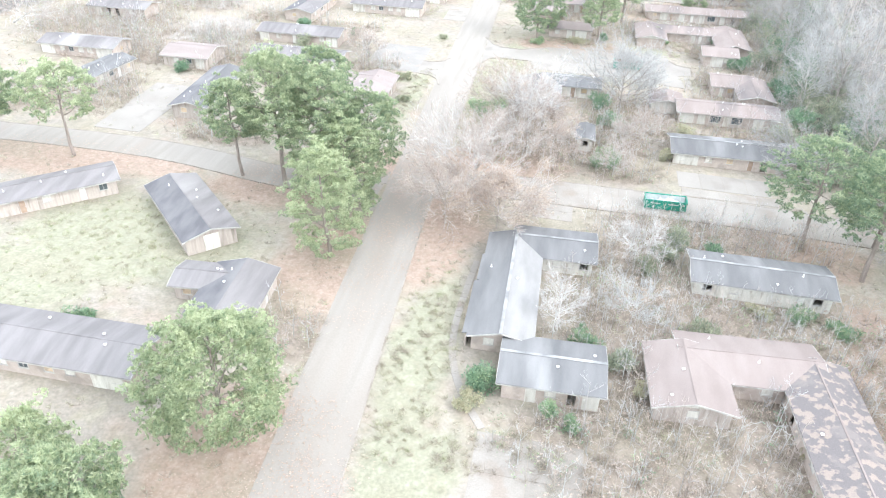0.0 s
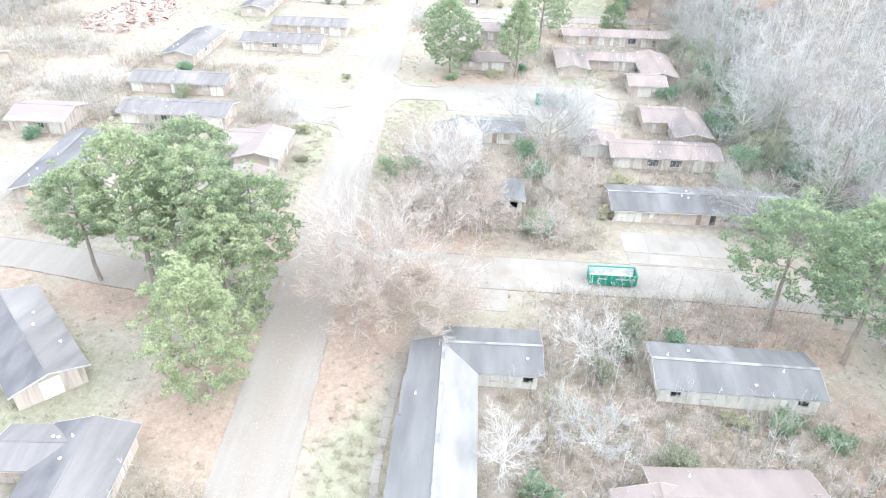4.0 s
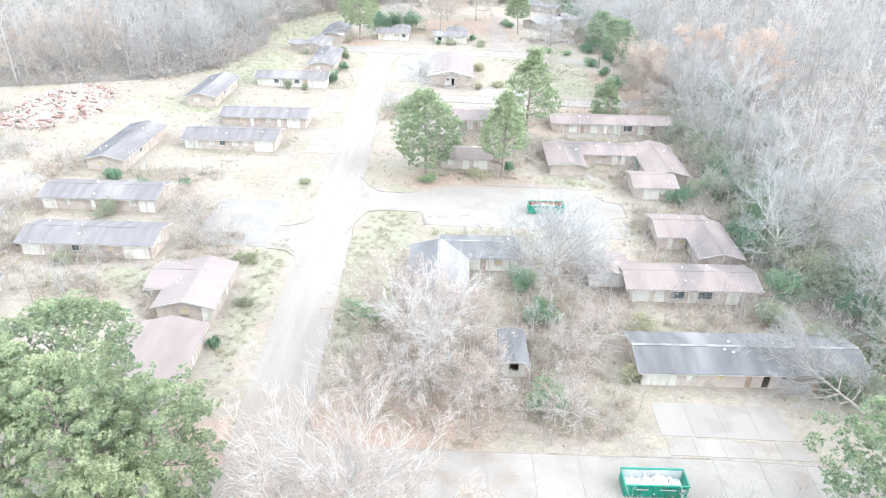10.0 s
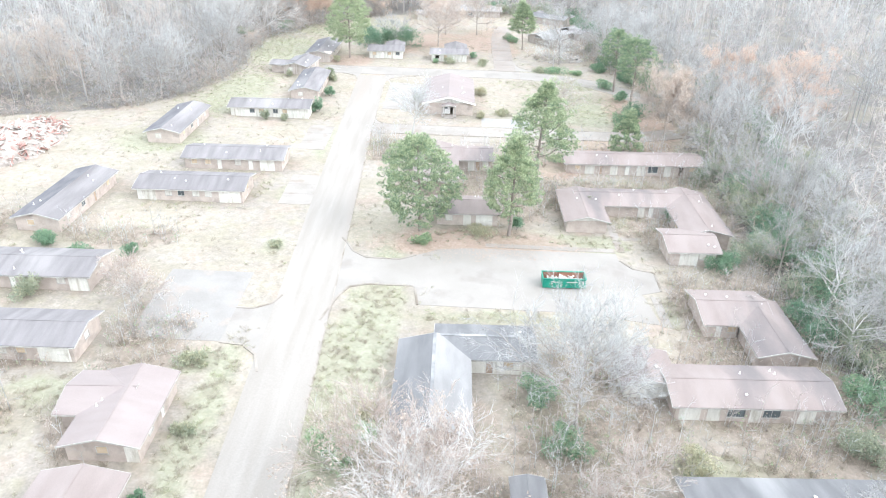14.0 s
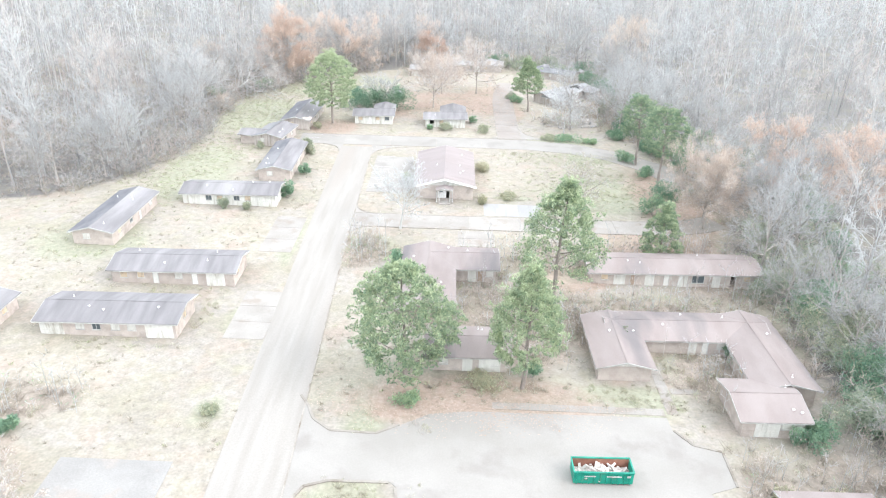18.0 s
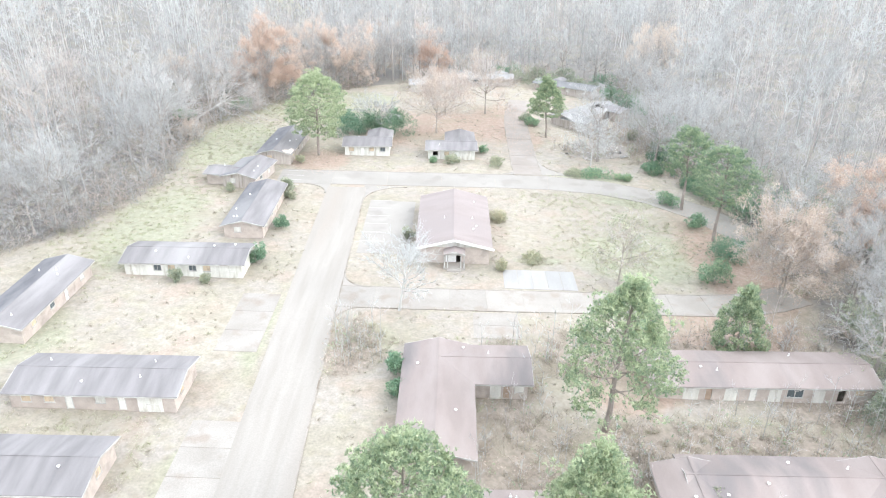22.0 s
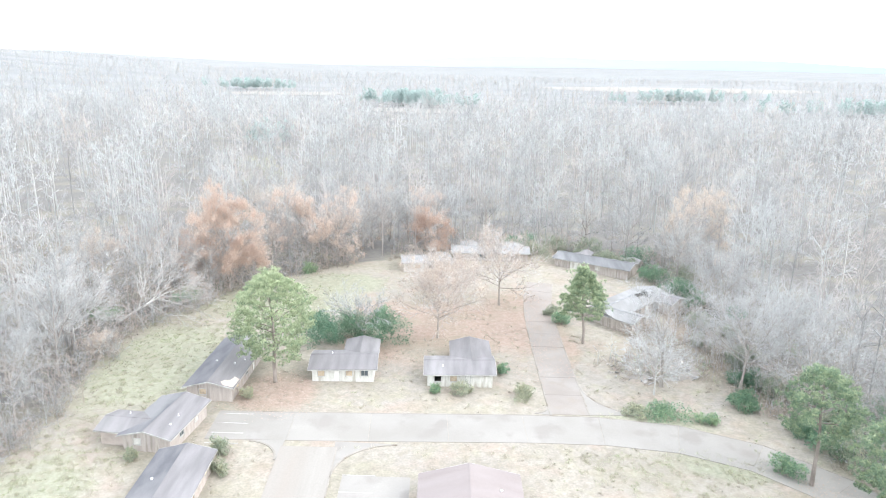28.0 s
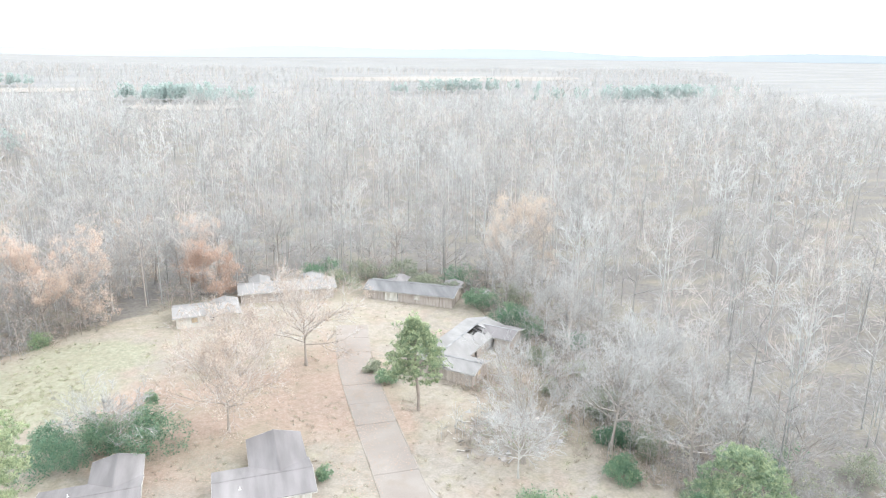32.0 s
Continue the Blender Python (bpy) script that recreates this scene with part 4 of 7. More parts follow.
wing(h, (-1.9, 1.9, -3.7, 3.7), "y", ROOF_BLUE, SIDING, {"s": [(0.5, "hole")]}, seed=29, vents=0)
row_house(20.4, 50.2, 124.4, 133.6, "long house with a bleached grey roof under a fallen tree", ROOF_BLUE, {"s": [(0.08, "siding4.4"), (0.06, "board"), (0.22, "board"), (0.35, "board"), (0.48, "door"), (0.56, "gap"), (0.64, "hole"), (0.8, "board")]}, 1, 30, True, BRICK, 4)
h = house(33, 148.4, 0.5, "long brown-roofed house with white door panels")
wing(h, (-10, 10.5, -4.2, 4.2), "x", ROOF_BROWN, BRICK, {"s": [(0.09, "siding2.6"), (0.24, "siding1.6"), (0.24, "door"), (0.38, "wide"), (0.5, "siding1.4"), (0.6, "wide"), (0.82, "siding2")]}, seed=31, vents=4)
wing(h, (-15.4, -8, -0.5, 6.8), "y", ROOF_BROWN, SIDING, {}, seed=31.5, vents=1, gable_wall=SIDING)
h = house(38, 163, 0, "brown-roofed corner house with a small porch")
wing(h, (-6, 4.2, -1.4, 8.2), "x", ROOF_BROWN, BRICK, {"s": [(0.2, "door"), (0.4, "board"), (0.55, "gap")]}, seed=32, vents=2)
wing(h, (-1.2, 6.6, -8.6, 5.2), "y", ROOF_BROWN, BRICK, {"w": [(0.4, "board")]}, seed=32.5, vents=1)
h = house(-1, 149, 0, "grey slate-roofed house of two wings among bare trees")
# east slope paler than west: sunlight given by the shingle colour
wing(h, (-9.6, 0, -11.6, 6.2), "y", ROOF_BLUE, BRICK, {"e": [(0.7, "board")], "s": [(0.5, "board")]}, True, 33, vents=1, slopes=(ROOF_BLUE, ROOF_FADED_LIT))
wing(h, (-4.8, 8.4, 2.2, 10.2), "x", ROOF_BLUE, SIDING, {"s": [(0.55, "door"), (0.75, "board")]}, True, 33.5, vents=1)
h = house(30, 198, 0, "brown-roofed courtyard house of four wings with white gables")
wing(h, (-13.7, -5.4, -5.4, 8.6), "y", ROOF_BROWN, BRICK, {"e": [(0.4, "board")]}, seed=34, vents=2, gable_wall=SIDING)
wing(h, (-10.5, 13.4, 1.8, 10.2), "x", ROOF_BROWN, BRICK, {"s": [(0.52, "siding1.2"), (0.6, "door"), (0.7, "board"), (0.78, "siding1.2")]}, seed=34.5, vents=3)
wing(h, (6.3, 15.2, -9.5, 9.2), "y", ROOF_BROWN, BRICK, {"w": [(0.4, "gap"), (0.7, "board")]}, seed=35, vents=3)
wing(h, (2.2, 11, -16, -7), "x", ROOF_BROWN, BRICK, {"s": [(0.3, "siding1.4"), (0.5, "siding1.6"), (0.7, "board"), (0.88, "siding1.6")]}, seed=35.5, vents=3)
h = house(0, 197.6, 0, "small brown-roofed house half hidden by pines")
wing(h, (-7.2, 4.9, -4.2, 4), "x", ROOF_BROWN, BRICK, {"s": [(0.2, "board"), (0.5, "siding1.4"), (0.78, "siding3"), (0.86, "window")]}, seed=36, vents=2)
h = house(-4, 218, 0, "brown-roofed house of two wings with a white door panel")
wing(h, (-8.3, 1.2, -12.5, 10), "y", ROOF_BROWN, BRICK, {"e": [(0.3, "board"), (0.5, "door")]}, seed=37, vents=2)
wing(h, (-3.4, 8.6, 1.2, 10.2), "x", ROOF_BROWN, BRICK, {"s": [(0.62, "siding1.4"), (0.75, "door"), (0.9, "board")]}, seed=37.5, vents=2)
row_house(20, 50, 220.6, 229, "long brown-roofed row house with pale doors", ROOF_BROWN, {"s": [(0.08, "board"), (0.17, "siding2"), (0.25, "door"), (0.35, "siding1.6"), (0.45, "door"), (0.55, "siding1.6"), (0.64, "wide"), (0.75, "siding1.4"), (0.85, "gap"), (0.93, "board")]}, 0.5, 38, False, BRICK, 3)
# far end of the lane
h = house(-14, 381, 3, "pale-roofed house at the wood's edge")
wing(h, (-6.5, 6.5, -4.2, 4.2), "x", ROOF_FADED_LIT, SIDING, {"s": [(0.3, "board"), (0.6, "window")]}, seed=39, vents=0)
wing(h, (1.5, 7, -5.2, 5), "y", ROOF_FADED_LIT, SIDING, {}, seed=39.5, vents=0)
h = house(4, 392.5, -1, "long pale-roofed house with white window frames")
wing(h, (-11, 11, -4.2, 4.2), "x", ROOF_FADED_LIT, PLANK, {"s": [(0.4, "wide"), (0.55, "siding2"), (0.7, "board")]}, seed=40, vents=0)
wing(h, (-8.5, -3.5, 0, 8), "y", ROOF_FADED_LIT, PLANK, {}, seed=40.2, vents=0)
wing(h, (4.5, 9.5, 0, 8), "y", ROOF_FADED_LIT, PLANK, {}, seed=40.4, vents=0)
h = house(32.5, 384.5, -33, "long grey-roofed house with a white porch beside evergreens")
wing(h, (-11, 11, -4.2, 4.2), "x", ROOF_BLUE, PLANK, {"s": [(0.3, "siding3"), (0.33, "wide"), (0.6, "board")]}, seed=41, vents=0)
wing(h, (-8, -3, 0, 7.5), "y", ROOF_GREY, PLANK, {}, seed=41.2, vents=0)
wing(h, (6, 10.5, 0, 7.5), "y", ROOF_GREY, PLANK, {}, seed=41.4, vents=0)


def broken_house():
    """The house whose roof has fallen in."""
    h = house(33.5, 352.2, 45, "collapsing house with a dark hole through its pale roof")
    wing(h, (-12, 11.6, -4.4, 4.4), "x", ROOF_FADED_LIT, PLANK, {"s": [(0.45, "gap"), (0.6, "board")]}, True, seed=42, vents=0, holes=(((6, 2), (7, 2), (7, 1)), ()))
    wing(h, (-12.3, -5.3, -8.6, 0), "y", ROOF_FADED_LIT, PLANK, {"e": [(0.4, "gap")], "s": [(0.5, "board")]}, True, seed=42.5, vents=0, gable_wall=SIDING)
    wing(h, (4.8, 11.9, -8.4, 0), "y", ROOF_GREY, PLANK, {"w": [(0.5, "gap")]}, True, seed=42.8, vents=0)
    rnd = random.Random(42)
    # black beams laid across the roof hole
    for _ in range(9):
        x, y = rnd.uniform(2.4, 6.6), rnd.uniform(-2.6, -0.5)
        z = EAVE + (4.4 - abs(y)) * PITCH - 0.12
        part("charred_rafter", beam((x - 0.3, y - 0.8, z - 0.15), (x + rnd.uniform(-0.5, 0.9), y + rnd.uniform(0.5, 1.2), z + rnd.uniform(0.0, 0.25)), 0.35, 0.12), RUBBER, h, "black rafter in the roof hole")
    return h


broken_house()


def community_hall():
    h = tagged(root("community_hall", -5.4, 268.6, 0), "wide brown-roofed hall with a white gable and columned porch", "hall")
    wing(h, (-6.9, 6.7, -12.2, 12.2), "y", ROOF_PINK, BRICK, {"s": [(0.45, "door"), (0.56, "gap")], "e": [(0.2, "window"), (0.5, "window"), (0.8, "window")], "w": [(0.3, "window"), (0.7, "board")]}, False, 43, eave=3.0, vents=5, gable_wall=SIDING)
    # porch
    y0, y1, w = -14.2, -11.8, 1.9
    for s in (-1, 1):
        roof_slope(((s * w, y0 if s > 0 else y1, 2.7), (s * w, y1 if s > 0 else y0, 2.7), (0, y1 if s > 0 else y0, 3.3), (0, y0 if s > 0 else y1, 3.3)), ROOF_PINK, h, seed=44)
        part("rake_board", beam((s * w, y0 - 0.03, 2.6), (0, y0 - 0.03, 3.2), 0.04, 0.24), TRIM, h)
        for y in (y0 + 0.25,):
            for dx in (0.2, 0.75):
                part("column", tube(bmesh.new(), (s * (w - dx), y, 0), (s * (w - dx), y, 2.62), 0.11, 0.09, 10), TRIM, h, "white porch column")
    part("porch_gable", beam((-w + 0.1, y0 + 0.2, 2.72), (w - 0.1, y0 + 0.2, 2.72), 0.12, 0.3), TRIM, h, "white porch beam")
    for q in (-1, 1):
        part("gable_board", beam((q * 6.95, -12.38, 2.86), (0, -12.38, 4.56), 0.06, 0.42), VENT, h, "broad white gable board")
    part("porch_wall", box(-1.5, 0.35, -11.79, -11.68, 0.15, 2.5), VENT, h, "white boarded porch wall")
    part("porch_window", box(-1.25, -0.35, -11.84, -11.795, 1.5, 1.95), GLASS, h)
    part("porch_floor", box(-w, w, y0, -11.7, -0.4, 0.14), CONCRETE, h)
    part("porch_step", box(-1.2, 1.2, y0 - 0.7, y0, -0.4, 0.0), CONCRETE, h)
    return h


community_hall()


# ---- dumpsters ----
def dumpster(x, y, rot, inside, label, heap_material, heap_label):
    d = tagged(root("dumpster", x, y, rot), label, "dumpster", "roll-off dumpsters")
    L, W, H, z0, t = 6.7, 2.4, 1.75, 0.22, 0.08
    for nm, b_ in (("side_panel", (-L / 2, L / 2, -W / 2, -W / 2 + t)), ("side_panel", (-L / 2, L / 2, W / 2 - t, W / 2)), ("end_panel", (-L / 2, -L / 2 + t, -W / 2 + t, W / 2 - t)), ("end_panel", (L / 2 - t, L / 2, -W / 2 + t, W / 2 - t))):
        part(nm, box(*b_, z0, H), GREEN_STEEL, d)
    for s in (-1, 1):
        part("liner", box(-L / 2 + t, L / 2 - t, s * (W / 2 - t - 0.02) - 0.012, s * (W / 2 - t - 0.02) + 0.012, z0 + 0.1, H - 0.02), inside, d)
        for i in range(10):
            xx = -L / 2 + 0.35 + i * (L - 0.7) / 9
            part("rib", box(xx - 0.06, xx + 0.06, min(s * W / 2, s * (W / 2 + 0.1)), max(s * W / 2, s * (W / 2 + 0.1)), z0, H - 0.12), GREEN_STEEL, d)
        part("top_rail", box(-L / 2 - 0.06, L / 2 + 0.06, s * W / 2 - 0.09, s * W / 2 + 0.11, H, H + 0.12), GREEN_STEEL, d)
        part("end_rail", box(min(s * (L / 2 - 0.08), s * (L / 2 + 0.08)), max(s * (L / 2 - 0.08), s * (L / 2 + 0.08)), -W / 2 + 0.09, W / 2 - 0.11, H + 0.002, H + 0.118), GREEN_STEEL, d)
        part("skid", box(-L / 2 + 0.1, L / 2 - 0.1, s * 0.5 - 0.08, s * 0.5 + 0.08, 0.1, z0), RUST, d)
        for xx in (-L / 2 + 0.35, L / 2 - 0.35):
            part("roller", tube(bmesh.new(), (xx, s * 0.72, 0.1), (xx, s * 0.95, 0.1), 0.11, 0.11, 12), RUST, d)
    part("floor_plate", box(-L / 2 + t, L / 2 - t, -W / 2 + t, W / 2 - t, z0, z0 + 0.08), inside, d)
    for a, c in ((-2.2, -0.9), (0.3, 2.0)):
        part("lettering", box(a, c, -W / 2 - 0.115, -W / 2 - 0.104, 1.25, 1.42), TRIM, d, "row of small white lettering bars")
    part("plate", box(2.6, 3.0, -W / 2 - 0.118, -W / 2 - 0.104, 1.2, 1.5), TRIM, d, "small white label plate")
    bm = bmesh.new()
    rnd = random.Random(x)
    for i in range(150):
        px, py = rnd.uniform(-2.9, 2.9), rnd.uniform(-0.85, 0.85)
        pz = 0.5 + rnd.uniform(0, 0.75) * (1 - (px / 3.4) ** 2)
        m = pose(px, py, pz, rnd.uniform(-40, 40), rnd.uniform(-40, 40), rnd.uniform(0, 180))
        add_box(bm, -rnd.uniform(0.1, 0.6), rnd.uniform(0.1, 0.6), -0.12, rnd.uniform(0.05, 0.2), -0.05, 0.06, m)
    add_box(bm, -3.1, 3.1, -1.05, 1.05, 0.305, 0.6)
    heap = tagged(part("debris_mound", bm, heap_material), heap_label, "debris")
    heap.matrix_world = d.matrix_world
    return d


dumpster(18.4, 107.2, 0.5, PALE_STEEL, "open green steel roll-off dumpster on the side street", VENT, "pale broken boards heaped in a dumpster")
dumpster(13.9, 174.5, 0.3, RUST, "open green steel dumpster with rusty inside on the court", DEBRIS, "white rubble heaped in a rusty dumpster")


# ---- trees ----
def clump_cloud(rng, centres, radii, n_blades, length, width, tint, up=0.35, flat=1.0):
    """Loose tufts of small blades round each centre. Returns vertices, triangles, tints."""
    k = len(centres)
    c = np.repeat(centres, n_blades, 0)
    r = np.repeat(radii, n_blades)
    d = rng.normal(size=(k * n_blades, 3))
    d[:, 2] = d[:, 2] * flat + up
    d /= np.linalg.norm(d, axis=1)[:, None]
    base = c + d * (r * rng.uniform(0.25, 0.75, k * n_blades))[:, None]
    tip = base + d * (length * rng.uniform(0.6, 1.3, k * n_blades))[:, None]
    side = np.cross(d, rng.normal(size=d.shape))
    side /= np.linalg.norm(side, axis=1)[:, None] + 1e-9
    w = (width * rng.uniform(0.6, 1.4, k * n_blades))[:, None] * side
    co = np.stack([base - w / 2, base + w / 2, tip], 1).reshape(-1, 3)
    tri = np.arange(len(co)).reshape(-1, 3)
    tt = np.repeat(np.repeat(tint, n_blades) + rng.uniform(-0.12, 0.12, k * n_blades), 3)
    return co, tri, tt


def merged(name, pieces, material, parent=None, label=""):
    co, tri, tt, n = [], [], [], 0
    for c, f, t in pieces:
        co.append(c), tri.append(f + n), tt.append(t)
        n += len(c)
    me = mesh_from(name, np.concatenate(co), np.concatenate(tri), np.concatenate(tt))
    me.materials.append(material)
    ob = new(name, me)
    if parent is not None:
        ob.parent = parent
    if label:
        ob["label"] = label
    return ob


def limb(bm, p, d, length, r, rng, bends=3, n=6, lift=0.1):
    """A crooked tapering limb. Returns its joints."""
    pts = [Vector(p)]
    d = Vector(d).normalized()
    for i in range(bends):
        d = (d + Vector(rng.normal(0, 0.16, 3)) + Vector((0, 0, lift))).normalized()
        q = pts[-1] + d * (length / bends)
        tube(bm, pts[-1], q, r * (1 - i / bends * 0.8), r * (1 - (i + 1) / bends * 0.8) + 0.004, n)
        pts.append(q)
    return pts


def pine(x, y, h, crown_r, low, seed, label, dense=1.0, lean=(0, 0), green=0.5):
    """A loblolly pine: bare trunk, open irregular crown of needle tufts on crooked limbs."""
    rng = np.random.default_rng(seed)
    t = tagged(root("pine_tree", x, y), label, "pine tree", "pines")
    bm = bmesh.new()
    p = Vector((0, 0, -0.3))
    joints = [p]
    r0 = h * 0.019
    for i in range(6):
        q = Vector((lean[0] * (i + 1) / 6 + rng.normal(0, 0.12), lean[1] * (i + 1) / 6 + rng.normal(0, 0.12), h * 0.95 * (i + 1) / 6))
        tube(bm, joints[-1], q, r0 * (1 - i * 0.14), r0 * (1 - (i + 1) * 0.14), 9)
        joints.append(q)
    part("trunk", bm, BARK_PINE, t)
    lobes = []
    n_limbs = int(18 * dense ** 0.5)
    for i in range(n_limbs):
        f = low + (0.96 - low) * (i + rng.uniform(0, 0.8)) / n_limbs
        k = min(5, int(f * 6))
        base = joints[k].lerp(joints[k + 1], min(1, f / 0.95 * 6 - k if f / 0.95 * 6 - k > 0 else 0))
        v = (f - low) / (1 - low)
        reach = crown_r * (0.55 + 0.45 * math.sin(math.pi * min(1, v * 0.9 + 0.18))) * (1 - 0.55 * max(0, v - 0.55) / 0.45) * rng.uniform(0.75, 1.08) * ((1.2 - 0.8 * v) if seed in (13, 14, 15, 17) else 1.0)
        a = i * 2.4 + rng.uniform(-0.5, 0.5)
        bm = bmesh.new()
        pts = limb(bm, base, (math.cos(a), math.sin(a), 0.15 + 0.5 * v), reach, r0 * 0.28 * (1.1 - v * 0.6), rng, 4, 4, 0.08)
        part("limb", bm, BARK_PINE, t)
        for s_ in (0.45, 0.75, 1.0):
            j = min(3, int(s_ * 4))
            c = pts[j].lerp(pts[j + 1], s_ * 4 - j)
            lobes.append((c.x + rng.normal(0, 0.3), c.y + rng.normal(0, 0.3), c.z + rng.normal(0.3, 0.3), rng.uniform(0.7, 1.15) * (0.4 + 0.07 * crown_r)))
    for _ in range(int(150 * dense)):
        v, a = rng.uniform(0.02, 1.0), rng.uniform(0, 6.28)
        taper = (1.18 - 0.95 * v) if seed in (13, 14, 15, 17) else 1.0
        rr = crown_r * taper * math.sin(math.pi * min(1.0, 0.16 + 0.84 * v) ** 1.15) ** 0.5 * rng.uniform(0.3, 1.0) ** 0.4 * (1 + 0.14 * math.sin(a * 3 + seed + v * 5))
        lobes.append((lean[0] * v + rr * math.cos(a), lean[1] * v + rr * math.sin(a), h * (low + (1 - low) * v * 0.96), rng.uniform(0.65, 1.2) * (0.34 + 0.052 * crown_r)))
    lobes = np.array(lobes)
    fine = seed in (1, 3, 4, 6, 7, 24, 26)
    k = 26 if fine else 18 if y < 115 else 15
    d = rng.normal(size=(len(lobes) * k, 3))
    d[:, 2] = np.abs(d[:, 2]) * 0.95 - 0.22
    d /= np.linalg.norm(d, axis=1)[:, None]
    r_l = np.repeat(lobes[:, 3], k) * rng.uniform(0.75, 1.05, len(d))
    tufts = np.repeat(lobes[:, :3], k, 0) + d * r_l[:, None] * (1, 1, 0.75)
    # tint climbs from underside to top of each lobe: top light painted in
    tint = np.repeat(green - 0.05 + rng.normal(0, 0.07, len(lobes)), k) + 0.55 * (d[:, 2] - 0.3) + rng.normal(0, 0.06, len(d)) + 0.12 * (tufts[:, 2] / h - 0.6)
    blades, ln, wd_ = (12, 0.22, 0.082) if fine else (6, 0.34, 0.13)
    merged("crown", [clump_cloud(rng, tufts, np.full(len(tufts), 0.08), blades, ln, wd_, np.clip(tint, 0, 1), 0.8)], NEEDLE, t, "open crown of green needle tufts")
    return t


def unit(v):
    return v / (np.linalg.norm(v, axis=-1, keepdims=True) + 1e-9)


def sprout(rng, parent, per, lo, hi, angle, ratio, lift=0.1, thin=0.5):
    """Branches that fork off their parents. A set of branches is (base, middle, tip, radius, length)."""
    base, mid, tip, r, ln = parent
    i = np.repeat(np.arange(len(base)), per)
    f = lo + (hi - lo) * (np.tile(np.arange(per), len(base)) + rng.uniform(0, 1, len(i))) / per
    g = f[:, None]
    p = np.where(g < 0.5, base[i] + (mid - base)[i] * g * 2, mid[i] + (tip - mid)[i] * (g * 2 - 1))
    along = unit(np.where(g < 0.5, (mid - base)[i], (tip - mid)[i]))
    a = (np.radians(angle) * rng.uniform(0.6, 1.35, len(i)))[:, None]
    d = along * np.cos(a) + unit(np.cross(along, rng.normal(size=along.shape))) * np.sin(a)
    d[:, 2] += lift
    d = unit(d)
    l2 = ln[i] * ratio * rng.uniform(0.7, 1.25, len(i)) * (1.2 - 0.45 * f)
    m2 = p + d * l2[:, None] / 2
    d2 = unit(d + rng.normal(0, 0.16, d.shape) + (0, 0, lift))
    return p, m2, m2 + d2 * l2[:, None] / 2, r[i] * thin * (1.1 - 0.5 * f), l2


def tubes(p, q, r0, r1, n=3):
    """Tapered round pieces from p to q. Returns vertices and triangles."""
    d = unit(q - p)
    u = unit(np.cross(d, (0.31, 0.87, 0.37)))
    v = np.cross(d, u)
    ang = np.arange(n) * 2 * math.pi / n
    ring = u[:, None] * np.cos(ang)[None, :, None] + v[:, None] * np.sin(ang)[None, :, None]
    co = np.concatenate([p[:, None] + ring * r0[:, None, None], q[:, None] + ring * r1[:, None, None]], 1).reshape(-1, 3)
    k = np.arange(n)
    m = (k + 1) % n
    one = np.concatenate([np.stack([k, m, n + m], 1), np.stack([k, n + m, n + k], 1)])
    return co, (one[None] + (np.arange(len(p)) * 2 * n)[:, None, None]).reshape(-1, 3)


def slivers(rng, p, q, w):
    """Fine twigs, each a thin pointed blade."""
    side = unit(np.cross(q - p, rng.normal(size=p.shape))) * (np.asarray(w) / 2)
    co = np.stack([p - side, p + side, q], 1).reshape(-1, 3)
    return co, np.arange(len(co)).reshape(-1, 3)


def joined(pieces):
    co, tri, n = [], [], 0
    for c, f in pieces:
        co.append(c), tri.append(f + n)
        n += len(c)
    return np.concatenate(co), np.concatenate(tri)


def limbs_of(rng, h, spread, low, count, trunk_top, lean=(0, 0)):
    """The main limbs of a tree, from a trunk that ends at trunk_top: flat ones low down, steep ones at the top."""
    f = (np.arange(count) + rng.uniform(0, 0.8, count)) / count
    a = np.arange(count) * 2.4 + rng.uniform(-0.5, 0.5, count)
    z = h * (low + (trunk_top - low) * f)
    p = np.stack([lean[0] * z / h, lean[1] * z / h, z], 1)
    e = np.radians(18 + 50 * f ** 1.3 + rng.normal(0, 7, count))
    d = np.stack([np.cos(a) * np.cos(e), np.sin(a) * np.cos(e), np.sin(e)], 1)
    ln = np.minimum((spread * (0.95 + 0.1 * f)) / np.maximum(np.cos(e), 0.3), (h - z) / np.maximum(np.sin(e), 0.25) * 1.02) * rng.uniform(0.72, 1.08, count)
    mid = p + unit(d + rng.normal(0, 0.1, d.shape)) * ln[:, None] / 2
    tip = mid + unit(d + rng.normal(0, 0.14, d.shape) + (0, 0, 0.16)) * ln[:, None] / 2
    return p, mid, tip, np.full(count, h * 0.0066) * (1.15 - 0.5 * f), ln


